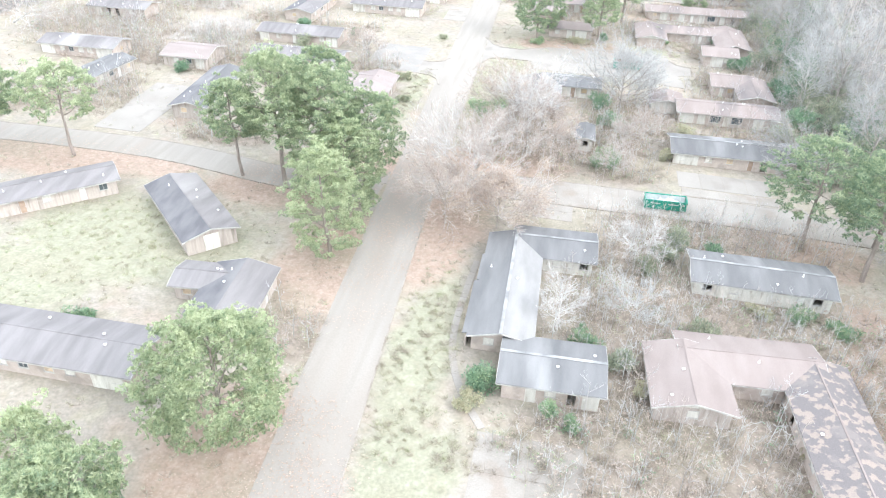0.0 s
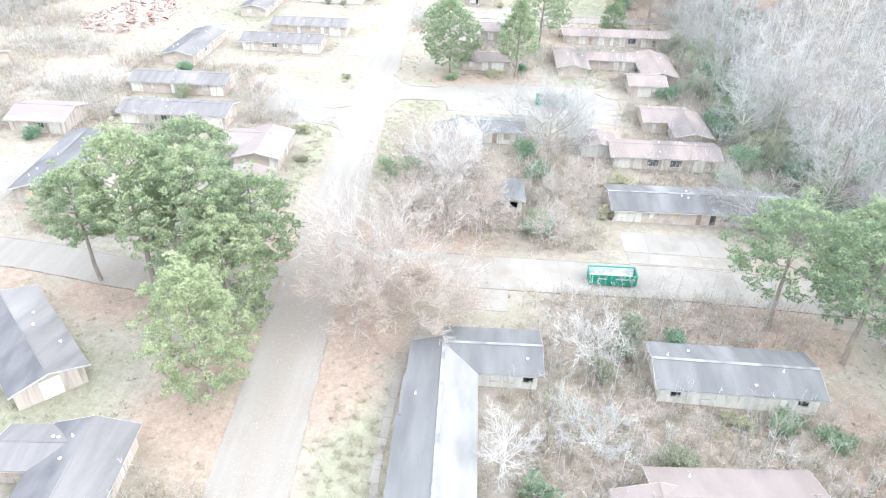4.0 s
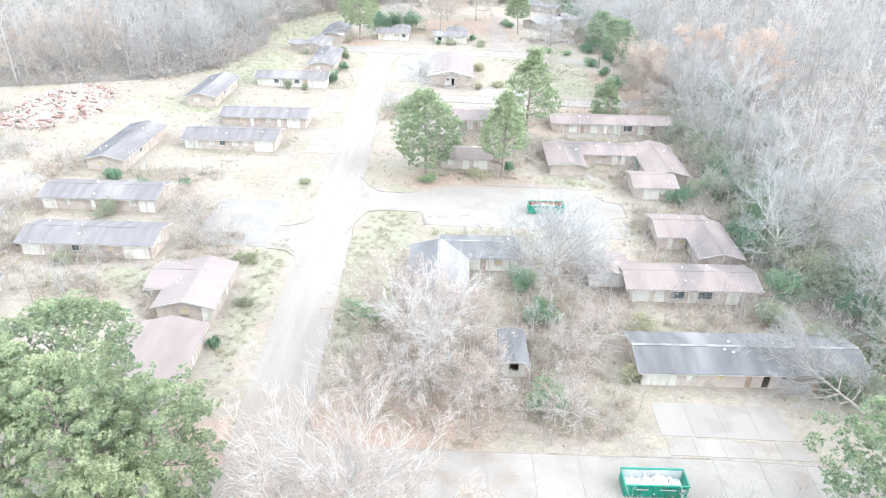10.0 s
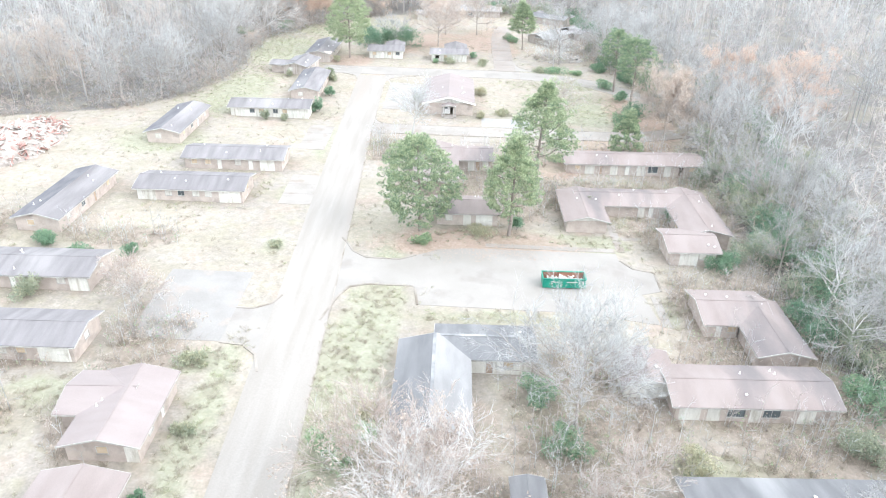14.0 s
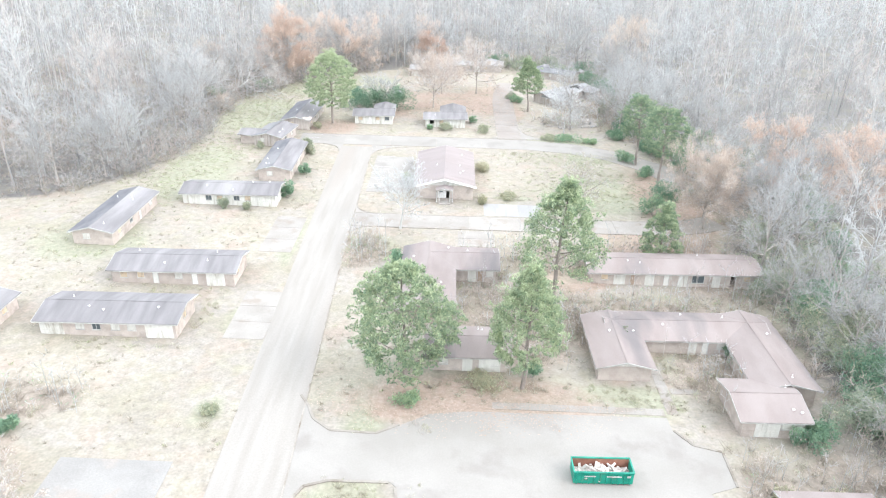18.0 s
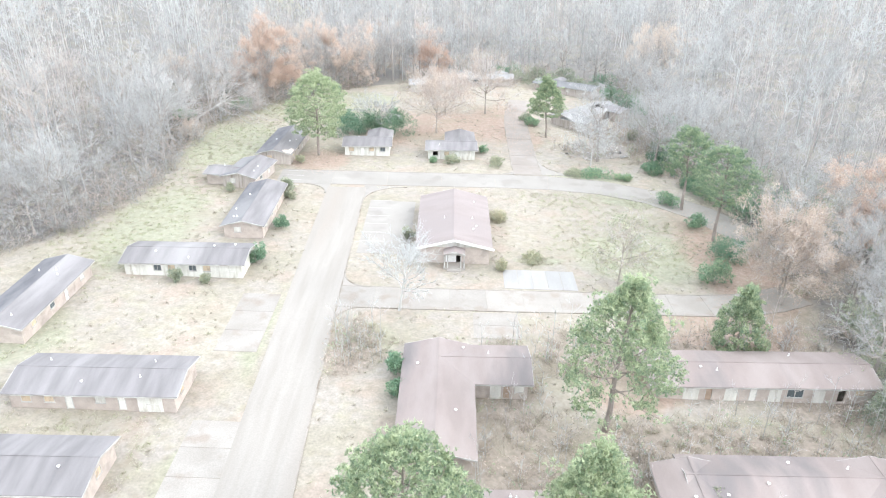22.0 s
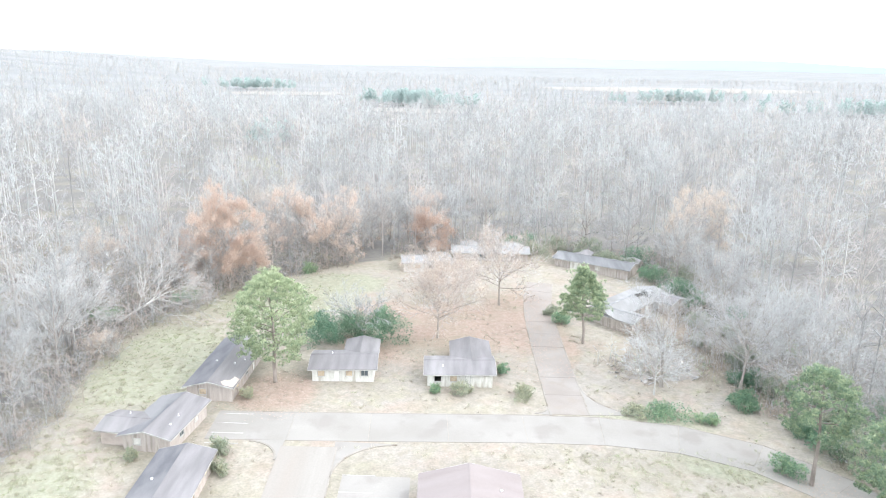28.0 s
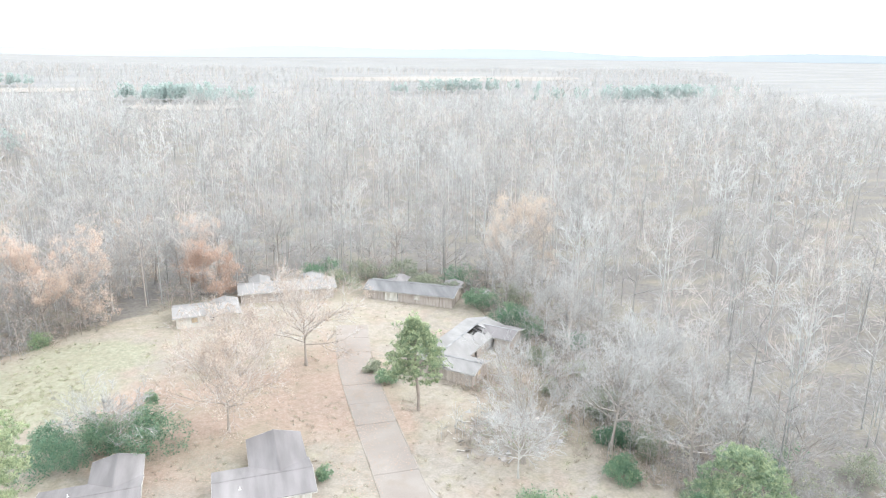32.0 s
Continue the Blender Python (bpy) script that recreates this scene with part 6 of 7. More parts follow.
SHRUBS = [
    (40.6, 181.4, 2.7, 4.2, "dark green round shrub at the house corner", SHRUB, 0.35, 420), (-39.2, 254, 1.9, 4.4, "dense green shrub at the gable", SHRUB, 0.35, 300), (-38.4, 268.5, 1.4, 3.4, "dense green shrub beside the brick house", SHRUB, 0.35, 240),
    (-50.5, 247.2, 1.5, 2.6, "green shrub before the white panels", SHRUB_DRY, 0.3, 200), (-46, 247, 1.2, 2, "olive shrub before the row house", SHRUB_DRY, 0.4, 160), (9, 119.3, 3.2, 3.6, "bright green thicket beside the street", SHRUB, 0.75, 420), (-15.5, 137, 3.8, 4.2, "grey-green bush at the roadside", SHRUB, 0.8, 520), (6.8, 146.5, 2.8, 3.6, "grey-green evergreen bush against the slate-roofed house", SHRUB, 0.55, 380), (9.5, 138.5, 2.6, 3.2, "green bush under the bare tree", SHRUB, 0.6, 300), (24, 136.5, 3.0, 3.0, "pale yellow-green bush behind the long house", SHRUB_DRY, 0.75, 320), (20, 125, 1.6, 2.8, "yellow-leaved bush at the house corner", SHRUB_DRY, 0.95, 200),
    (-71, 180.2, 2.6, 2.8, "dark green shrub at the gable end", SHRUB, 0.45, 280), (-64.5, 178, 2.0, 1.4, "low green shrub behind the row house", SHRUB, 0.45, 160), (-56, 178, 1.4, 2.4, "small dark evergreen beside the row house", SHRUB, 0.3, 180), (-66, 165, 3.2, 3.4, "olive-green shrub before the row house", SHRUB_DRY, 0.35, 340), (-65, 148, 2.0, 2, "olive shrub by the wall", SHRUB_DRY, 0.4, 200),
    (24.6, 94.2, 1.8, 2.6, "green bush behind the grey house", SHRUB, 0.45, 240), (20, 95, 3.2, 3.8, "grey-green thicket beside the grey house", SHRUB_DRY, 0.3, 380), (18, 91, 2.4, 3, "grey-green thicket at the wood's edge", SHRUB_DRY, 0.3, 260), (-5.6, 59.6, 2.9, 3.0, "green bush at the house corner", SHRUB, 0.5, 380), (-6.6, 56.6, 1.8, 1.6, "yellow-green weeds by the house corner", SHRUB_DRY, 0.85, 200), (34, 80.8, 2.6, 1.6, "low green brambles before the grey house", SHRUB, 0.7, 260), (39, 79, 2.4, 1.4, "low green brambles in the yard", SHRUB, 0.6, 240), (29, 80.6, 2.0, 1.3, "low olive weeds before the grey house", SHRUB_DRY, 0.7, 200), (14.5, 87, 2.6, 3.2, "grey-green scrub between the houses", SHRUB_DRY, 0.3, 280), (2.3, 56, 1.5, 3.2, "green bush before the porch", SHRUB, 0.75, 200), (4.8, 55.2, 1.2, 2.2, "green bush beside the step", SHRUB, 0.75, 160), (6, 69, 2.2, 2.2, "green bush in the court", SHRUB, 0.6, 200), (10, 66, 2.6, 3.2, "grey-green bush between the houses", SHRUB_DRY, 0.3, 280), (12.5, 62, 1.2, 2.4, "yellow-leaved sapling by the wall", SHRUB_DRY, 1.0, 140), (30, 57, 1.2, 2.2, "yellow-leaved sapling in the yard", SHRUB_DRY, 1.0, 140), (21, 74.5, 2.6, 2.8, "grey-green bush behind the brown roof", SHRUB_DRY, 0.35, 260),
    (-55.5, 59, 2.6, 1.2, "low dark green hedge behind the long house", SHRUB, 0.5, 220), (-85.5, 141, 2.0, 2.6, "dark green bush before the red-roofed house", SHRUB, 0.4, 240), (-57, 157, 1.8, 2.2, "green bush beside the court", SHRUB_DRY, 0.4, 200), (-36.4, 151.5, 2.2, 1.6, "olive bush beside the drive", SHRUB_DRY, 0.6, 200), (-33.5, 139, 1.6, 1.4, "olive bush by the road", SHRUB_DRY, 0.6, 160), (-33.8, 183, 1.2, 1.0, "olive tuft by the road", SHRUB_DRY, 0.6, 100), (-35, 128.5, 0.9, 1.6, "small dark shrub at the house corner", SHRUB, 0.4, 120),
    (22.4, 202, 1.6, 3.6, "tall olive shrub in the courtyard", SHRUB_DRY, 0.45, 240), (37, 199, 2.0, 2.4, "green creeper bush in the courtyard", SHRUB, 0.5, 220), (24, 197, 2.0, 1.2, "low green weeds by the gable", SHRUB, 0.8, 180), (7.8, 193, 1.4, 3.4, "dark green shrub behind the pine", SHRUB, 0.35, 200), (-9, 187, 2.0, 2.2, "bright green sapling at the pine's foot", SHRUB, 0.9, 220), (1, 190.8, 3.4, 1.2, "low yellow-green weeds before the small house", SHRUB_DRY, 0.8, 240),
    (-13.6, 224, 1.8, 3.8, "dark green ivy-clad shrub at the wall", SHRUB, 0.45, 260), (-12.4, 219.5, 1.5, 3.6, "dark green ivy-clad shrub", SHRUB, 0.5, 220), (-9, 229.6, 1.6, 1.8, "green shrub behind the brown roof", SHRUB, 0.55, 180), (2.6, 255, 1.6, 2.4, "yellow-green bush beside the porch", SHRUB_DRY, 0.75, 200), (3.4, 276, 2.2, 3.2, "hazy olive bush along the hall", SHRUB_DRY, 0.9, 220), (-14, 266, 1.4, 2.6, "green bush beside the hall", SHRUB_DRY, 0.4, 180), (9, 259, 2.4, 1.0, "low yellow-green weeds in the field", SHRUB_DRY, 0.85, 200),
    (27, 303.5, 4.2, 1.8, "low green bramble by the street", SHRUB, 0.7, 320), (22.6, 303.6, 2.2, 1.6, "low green bramble beside the street", SHRUB_DRY, 0.5, 200), (34.5, 301.5, 2.2, 1.8, "green bush by the street", SHRUB, 0.7, 220), (1.6, 317, 1.5, 3.2, "green shrub at the house corner", SHRUB, 0.45, 220), (-10.5, 309.5, 1.4, 1.6, "green weeds under the broken window", SHRUB, 0.7, 160), (-6, 309.2, 2.2, 2.4, "grey twiggy bush before the small house", SHRUB_DRY, 0.5, 200), (5, 308, 2.6, 2.4, "grey-green bush at the corner", SHRUB_DRY, 0.5, 240),
    (-33.5, 329, 5.6, 8, "dark evergreen thicket behind the house", SHRUB, 0.2, 1000), (-21.5, 330.5, 5.4, 8, "dark evergreen beside the dead tree", SHRUB, 0.2, 900), (-27.5, 332.5, 5.4, 7, "evergreen thicket under the bare tree", SHRUB, 0.25, 900), (-41.5, 288, 2.0, 3.2, "olive bush at the gable end", SHRUB_DRY, 0.4, 240), (-40, 284, 1.6, 2.6, "olive bush beside the brick house", SHRUB_DRY, 0.5, 180), (-53, 286, 1.0, 2.4, "olive sapling at the wall", SHRUB_DRY, 0.6, 140), (-41.6, 305, 1.1, 2.6, "yellow-green bush at the corner", SHRUB_DRY, 0.85, 160),
    (39, 252.5, 3.2, 5.4, "green thicket at the wood's edge", SHRUB, 0.5, 380), (42.8, 276, 2.6, 3, "green thicket under the pines", SHRUB, 0.5, 300), (40, 287.5, 2.6, 3, "green thicket at the bend", SHRUB, 0.5, 300), (49.5, 293, 3.4, 4, "green thicket at the bend", SHRUB, 0.5, 300), (16.8, 342.5, 2.4, 3, "dark green bush by the lane", SHRUB, 0.45, 260), (15.6, 348, 2.2, 2.4, "grey bush by the lane", SHRUB_DRY, 0.4, 200), (46, 374, 4.4, 5.5, "dark evergreen thicket beside the house", SHRUB, 0.3, 560), (50, 366, 4, 5, "evergreen thicket at the wood's edge", SHRUB, 0.35, 460), (37, 390, 4, 4.6, "grey-green thicket behind the house", SHRUB_DRY, 0.25, 420), (18, 396, 5, 5, "grey-green thicket behind the roofs", SHRUB_DRY, 0.25, 460),
    (-67, 350, 4.6, 3.8, "green thicket at the wood's edge", SHRUB, 0.6, 380), (-80, 338, 3.4, 3.2, "green bush at the lawn's edge", SHRUB, 0.6, 300), (-44, 373, 2.4, 3.4, "bright green bush at the lawn's edge", SHRUB, 0.8, 260), (-22, 345, 1.6, 2.6, "small green bush on the lawn", SHRUB, 0.6, 160),
    (46, 126, 4, 4, "dark green thicket beside the fallen tree", SHRUB, 0.4, 420), (49, 133, 4.2, 5, "grey-green thicket at the wood's edge", SHRUB_DRY, 0.25, 420), (44, 140, 4, 4, "grey-green thicket behind the long house", SHRUB_DRY, 0.25, 400), (48, 148, 4.4, 5, "green thicket at the wood's edge", SHRUB, 0.5, 460), (50, 158, 4.4, 5.5, "grey-green thicket at the wood's edge", SHRUB_DRY, 0.3, 460), (49, 172, 4, 5, "grey-green thicket at the wood's edge", SHRUB_DRY, 0.3, 420), (52, 186, 4.6, 5.5, "green thicket behind the courtyard house", SHRUB, 0.45, 460), (53, 200, 4.6, 6, "grey-green thicket at the wood's edge", SHRUB_DRY, 0.25, 460), (54, 214, 4, 5, "dark thicket at the wood's edge", SHRUB, 0.4, 400), (40, 172, 1.2, 2, "tan-leaved weeds by the wall", SHRUB_DRY, 1.0, 120), (34, 172, 1.4, 2, "tan-leaved weeds beside the brown roof", SHRUB_DRY, 1.0, 120),
    (-13.5, 143, 1.6, 1.8, "reddish-brown bush by the road", SHRUB_DRY, 0.95, 160),
]
SHRUBS += [(x, y, 5.6, 6.0, "grey-green thicket behind the far houses", SHRUB_DRY if k % 2 else SHRUB, 0.2, 520) for k, (x, y) in enumerate(((13, 402), (24, 402), (46, 390), (53, 377), (48, 361), (33, 398)))]
EDGE_SHRUBS = [(46, 316), (45, 325), (44, 333), (45, 307), (46, 345), (55.5, 272), (56, 281), (54, 289), (47, 300), (44, 262), (54, 122), (57, 132), (55, 142), (58, 152), (56, 164), (55, 178), (59, 190), (58, 206), (60, 216), (53, 226), (61, 172), (63, 150), (56, 300), (58, 330), (57, 350), (52, 312), (56, 112), (58, 100), (62, 92), (49, 184), (51, 192), (50, 204), (52, 219), (49, 163), (52, 152), (54, 236), (51, 297), (50, 327), (49, 338), (52, 357), (44, 383), (28, 394)]
for i, (x, y) in enumerate(EDGE_SHRUBS):
    g = 0.55 if y > 290 else 1.0
    SHRUBS.append((x + 2.5 * math.sin(i * 1.7), y, g * (5.2 + 1.0 * math.sin(i * 2.1)), g * (6.4 + 1.4 * math.sin(i * 1.3)), "grey-green thicket under the bare trees" if i % 3 else "dark green thicket under the bare trees", SHRUB_DRY if i % 3 else SHRUB, 0.15 + 0.25 * (i % 4) / 3, 560))
under = random.Random(12)
for i in range(46):
    y = 104 + 4.4 * i
    SHRUBS.append((np.interp(y, EDGE_Y, EDGE_E) + under.uniform(5, 26), y, under.uniform(3.6, 5.6), under.uniform(5, 8), "grey-green undergrowth in the winter woods" if i % 3 else "dark green undergrowth in the winter woods", SHRUB_DRY if i % 3 else SHRUB, under.uniform(0.1, 0.45), 330))
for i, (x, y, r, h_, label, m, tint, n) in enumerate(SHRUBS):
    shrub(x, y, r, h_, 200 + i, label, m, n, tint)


# ---- rubble of a demolished house ----
def rubble(cx, cy, rx, ry, h, n, rot, mound=DEBRIS_RED, seconds=(DEBRIS, DEBRIS_RED), size=1.0):
    r = tagged(root("rubble_pile", cx, cy, rot), "heap of broken red and white debris of a demolished house", "rubble")
    rnd = random.Random(8)
    bm = bmesh.new()
    ring = [[bm.verts.new((rx * f * math.cos(a) * rnd.uniform(0.9, 1.1), ry * f * math.sin(a) * rnd.uniform(0.9, 1.1), h * (1 - f) ** 0.8 * rnd.uniform(0.7, 1.1) - (0.4 if f == 1 else 0))) for a in np.linspace(0, 2 * math.pi, 24, endpoint=False)] for f in (1, 0.8, 0.6, 0.4, 0.2)]
    for a, c in zip(ring, ring[1:]):
        for i in range(24):
            bm.faces.new((a[i], a[(i + 1) % 24], c[(i + 1) % 24], c[i]))
    bm.faces.new(ring[-1])
    part("mound", bm, mound, r)
    shapes = [(0.9, 0.16, 0.08), (1.7, 0.14, 0.1), (0.6, 0.5, 0.15), (1.2, 0.9, 0.06), (0.4, 0.3, 0.3), (2.6, 0.2, 0.12)]
    meshes = []
    for k, (a, b_, c) in enumerate(shapes):
        for m in seconds:
            bm = box(-a * size, a * size, -b_ * size, b_ * size, -c * size, c * size)
            me = bpy.data.meshes.new("fragment")
            bm.to_mesh(me)
            bm.free()
            me.materials.append(m)
            meshes.append(me)
    for i in range(n):
        a, f = rnd.uniform(0, 2 * math.pi), rnd.uniform(0, 1) ** 0.5
        ob = new("fragment", meshes[rnd.randrange(len(meshes))])
        ob.parent = r
        ob.matrix_local = pose(rx * f * math.cos(a), ry * f * math.sin(a), h * (1 - f) ** 0.8 * 0.9 + 0.12, rnd.uniform(-45, 45), rnd.uniform(-45, 45), rnd.uniform(0, 180))
    return r


rubble(-101.6, 222, 10.5, 18, 4.2, 620, -6, BARK_TAN, (DEBRIS, DEBRIS_RED), 0.6)
rubble(31, 323, 11, 8, 0.22, 150, 10, CONCRETE, (PAD, DEBRIS), 0.42)


# ---- woods, far land, weeds ----
def wood_proto(rng, h, spread, limbs, per, width, low=0.34, fork=5):
    """A light-weight leafless tree for the woods: an upright trunk, ascending limbs, fans of twigs."""
    lean = rng.normal(0, 0.03, 2)
    top = h * 0.8
    p0, p1 = np.array([[0, 0, -0.5]]), np.array([[lean[0] * top, lean[1] * top, top]])
    one = limbs_of(rng, h, spread, low, limbs, 0.8, lean)
    two = sprout(rng, one, fork, 0.2, 1.0, 38, 0.5, 0.14, 0.5)
    three = sprout(rng, two, per, 0.1, 1.0, 42, 0.5, 0.04, 0.5)
    r = h * 0.006 + width * 0.35
    return joined([tubes(p0, p1, np.array([r * 1.3]), np.array([r * 0.4])), tubes(one[0], one[2], np.full(limbs, r * 0.5), np.full(limbs, r * 0.14)), slivers(rng, two[0], two[2], width * 1.5), slivers(rng, three[0], three[2], width)])


def scatter(protos, pts, tints, rng, zs, scales):
    co, tri, tt, n = [], [], [], 0
    pick = rng.integers(0, len(protos), len(pts))
    turn = rng.uniform(0, 6.28, len(pts))
    for k, (pc, pf) in enumerate(protos):
        idx = np.nonzero(pick == k)[0]
        if not len(idx):
            continue
        c, s = np.cos(turn[idx])[:, None], np.sin(turn[idx])[:, None]
        sc = scales[idx][:, None]
        x = (pc[None, :, 0] * c - pc[None, :, 1] * s) * sc + pts[idx, 0][:, None]
        y = (pc[None, :, 0] * s + pc[None, :, 1] * c) * sc + pts[idx, 1][:, None]
        z = pc[None, :, 2] * sc + zs[idx][:, None]
        co.append(np.stack([x, y, z], 2).reshape(-1, 3))
        tri.append((pf[None] + (np.arange(len(idx)) * len(pc))[:, None, None]).reshape(-1, 3) + n)
        tt.append(np.repeat(tints[idx], len(pc)))
        n += len(idx) * len(pc)
    return np.concatenate(co), np.concatenate(tri), np.concatenate(tt)


def stuff(name, data, material, label, category):
    me = mesh_from(name, *data)
    me.materials.append(material)
    return tagged(new(name, me), label, category, kind="stuff")


rng = np.random.default_rng(77)


def in_view_area(x, y):
    """The woods that lie round the clearing and ahead of it."""
    return (np.abs(x + 10) < 75 + 0.62 * np.maximum(y + 20, 0)) & (y > -40)


def spread_points(n, x0, x1, y0, y1, lo, hi):
    p = np.stack([rng.uniform(x0, x1, n), rng.uniform(y0, y1, n)], 1)
    edge = np.minimum(np.minimum(p[:, 0] - np.interp(p[:, 1], EDGE_Y, EDGE_W), np.interp(p[:, 1], EDGE_Y, EDGE_E) - p[:, 0]), 400 - p[:, 1])
    keep = (-edge > lo) & (-edge <= hi) & in_view_area(p[:, 0], p[:, 1])
    return p[keep]


def patch_tint(p):
    return 0.36 + 0.2 * np.sin(p[:, 0] * 0.05 + 1.3) * np.cos(p[:, 1] * 0.043) + rng.normal(0, 0.3, len(p))


def mixed(tints, share):
    """A share of the trees still hold brown leaves or buds."""
    return np.where(rng.uniform(0, 1, len(tints)) < share, rng.uniform(0.93, 1.0, len(tints)), tints)


near = [wood_proto(rng, h_, s, 8, 8, 0.06, low) for h_, s, low in ((19, 5.4, 0.34), (23, 5.8, 0.42), (16, 5, 0.28), (25, 6, 0.45), (20, 6.6, 0.34), (13, 4.6, 0.22), (23, 5.2, 0.45), (18, 6.2, 0.32))]
mid = [wood_proto(rng, h_, s, 6, 5, 0.15, low, 4) for h_, s, low in ((20, 6, 0.42), (23, 6, 0.45), (18, 6, 0.38), (24, 6.6, 0.45))]
far = [wood_proto(rng, h_, s, 3, 3, 0.42, 0.35, 2) for h_, s in ((17, 6), (19, 6.5), (15, 6))]
p = spread_points(5800, -330, 330, 0, 560, 5, 95)
p = p[~((p[:, 0] > 48) & (p[:, 0] < 69) & (np.abs(p[:, 1] - 257) < 24)) | (rng.uniform(0, 1, len(p)) < 0.3)]
stuff("woods_near", scatter(near, p, mixed(np.clip(patch_tint(p) - 0.04 * (p[:, 0] > 30), 0.02, 0.68), 0.24), rng, gz(p[:, 0], p[:, 1]), rng.uniform(0.65, 1.15, len(p))), TWIG, "leafless grey winter woods round the clearing", "woods")
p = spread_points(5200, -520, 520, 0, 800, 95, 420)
# tint also rises northward: haze put into the farther trees' colour
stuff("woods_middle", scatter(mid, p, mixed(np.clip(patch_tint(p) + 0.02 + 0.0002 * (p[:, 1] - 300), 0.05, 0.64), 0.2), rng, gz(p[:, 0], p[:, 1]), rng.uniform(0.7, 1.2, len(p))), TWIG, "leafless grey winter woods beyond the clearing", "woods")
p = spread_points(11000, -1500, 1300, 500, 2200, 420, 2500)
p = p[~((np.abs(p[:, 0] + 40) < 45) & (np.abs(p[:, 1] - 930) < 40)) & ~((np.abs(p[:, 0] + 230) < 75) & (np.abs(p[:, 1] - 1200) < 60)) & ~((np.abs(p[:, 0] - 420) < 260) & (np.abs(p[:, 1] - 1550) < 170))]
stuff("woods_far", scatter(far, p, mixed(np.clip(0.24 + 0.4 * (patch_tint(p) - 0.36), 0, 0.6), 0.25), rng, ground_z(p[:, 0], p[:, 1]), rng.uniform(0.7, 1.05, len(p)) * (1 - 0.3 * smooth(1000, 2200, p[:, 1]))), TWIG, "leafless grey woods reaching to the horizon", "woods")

# white-stemmed trees standing out of the woods, and undergrowth at its edge
p = spread_points(5200, -300, 260, 120, 640, 6, 260)
p = p[rng.uniform(0, 1, len(p)) < np.where((p[:, 0] < -75) & (p[:, 1] > 310) & (p[:, 1] < 480), 0.2, np.where((np.abs(p[:, 0] - 60) < 70) & (np.abs(p[:, 1] - 530) < 60), 0.2, 0.015))]
pale = [wood_proto(rng, h_, s, 6, 2, 0.12, 0.5, 3) for h_, s in ((20, 3.6), (22, 4), (18, 3.6))]
stuff("pale_trees", scatter(pale, p, np.full(len(p), 0.5), rng, gz(p[:, 0], p[:, 1]), rng.uniform(0.85, 1.2, len(p))), BARK_PALE, "white-stemmed bare trees standing above the woods", "woods")


def tuft_proto(r_, h_, n, width, length):
    d = r_.normal(size=(n, 3)) * (1, 1, 0.3)
    d[:, 2] = np.abs(d[:, 2]) + 0.55
    d /= np.linalg.norm(d, axis=1)[:, None]
    base = np.stack([r_.normal(0, h_ * 0.28, n), r_.normal(0, h_ * 0.28, n), np.full(n, -0.03)], 1)
    tip = base + d * (length * r_.uniform(0.5, 1.2, n))[:, None]
    side = np.cross(d, r_.normal(size=d.shape))
    side /= np.linalg.norm(side, axis=1)[:, None]
    w = side * width / 2
    co = np.stack([base - w, base + w, tip], 1).reshape(-1, 3)
    return co, np.arange(len(co)).reshape(-1, 3)


# pale fields far off in the woods
for fx, fy, rx, ry in ((-40, 935, 52, 34), (-230, 1205, 85, 48), (440, 1560, 260, 120)):
    ring = np.linspace(0, 2 * math.pi, 28, endpoint=False)
    px, py = fx + rx * np.cos(ring) * (1 + 0.1 * np.sin(ring * 3)), fy + ry * np.sin(ring) * (1 + 0.12 * np.cos(ring * 2))
    co = np.stack([np.append(px, fx), np.append(py, fy), np.append(ground_z(px, py), ground_z(np.array([fx]), np.array([fy]))) + 0.5], 1)
    i = np.arange(28)
    me = mesh_from("field", co, np.stack([i, (i + 1) % 28, np.full(28, 28)], 1))
    me.materials.append(ROAD)
    tagged(new("field", me), "pale bare field among the far woods", "field", kind="structure")
# far evergreens
ever = []
for _ in range(3):
    cs = np.stack([rng.normal(0, 2.2, 26), rng.normal(0, 2.2, 26), rng.uniform(5, 17, 26)], 1)
    c, f, _t = clump_cloud(rng, cs, np.full(26, 1.2), 8, 1.8, 1.3, np.full(26, 0.5), 0.2)
    ever.append((c, f))
spots = []
for cx, cy, rx, ry, n in ((-45, 1015, 60, 24, 100), (-300, 1300, 60, 20, 50), (290, 1150, 90, 14, 50), (470, 960, 110, 16, 90), (-120, 620, 10, 8, 8)):
    spots.append(np.stack([rng.normal(cx, rx / 2, n), rng.normal(cy, ry / 2, n)], 1))
p = np.concatenate(spots)
stuff("evergreen_trees", scatter(ever, p, np.clip(rng.normal(0.6, 0.15, len(p)), 0, 1), rng, ground_z(p[:, 0], p[:, 1]), rng.uniform(0.5, 1.1, len(p))), HAZED_GREEN, "haze-paled evergreens standing in the far woods", "woods")

# undergrowth: brown bramble and weeds in the yards and under the trees
brush_p = [tuft_proto(rng, 1.3, 20, 0.05, 1.5) for _ in range(6)]
p = np.stack([rng.uniform(-150, 70, 80000), rng.uniform(20, 405, 80000)], 1)


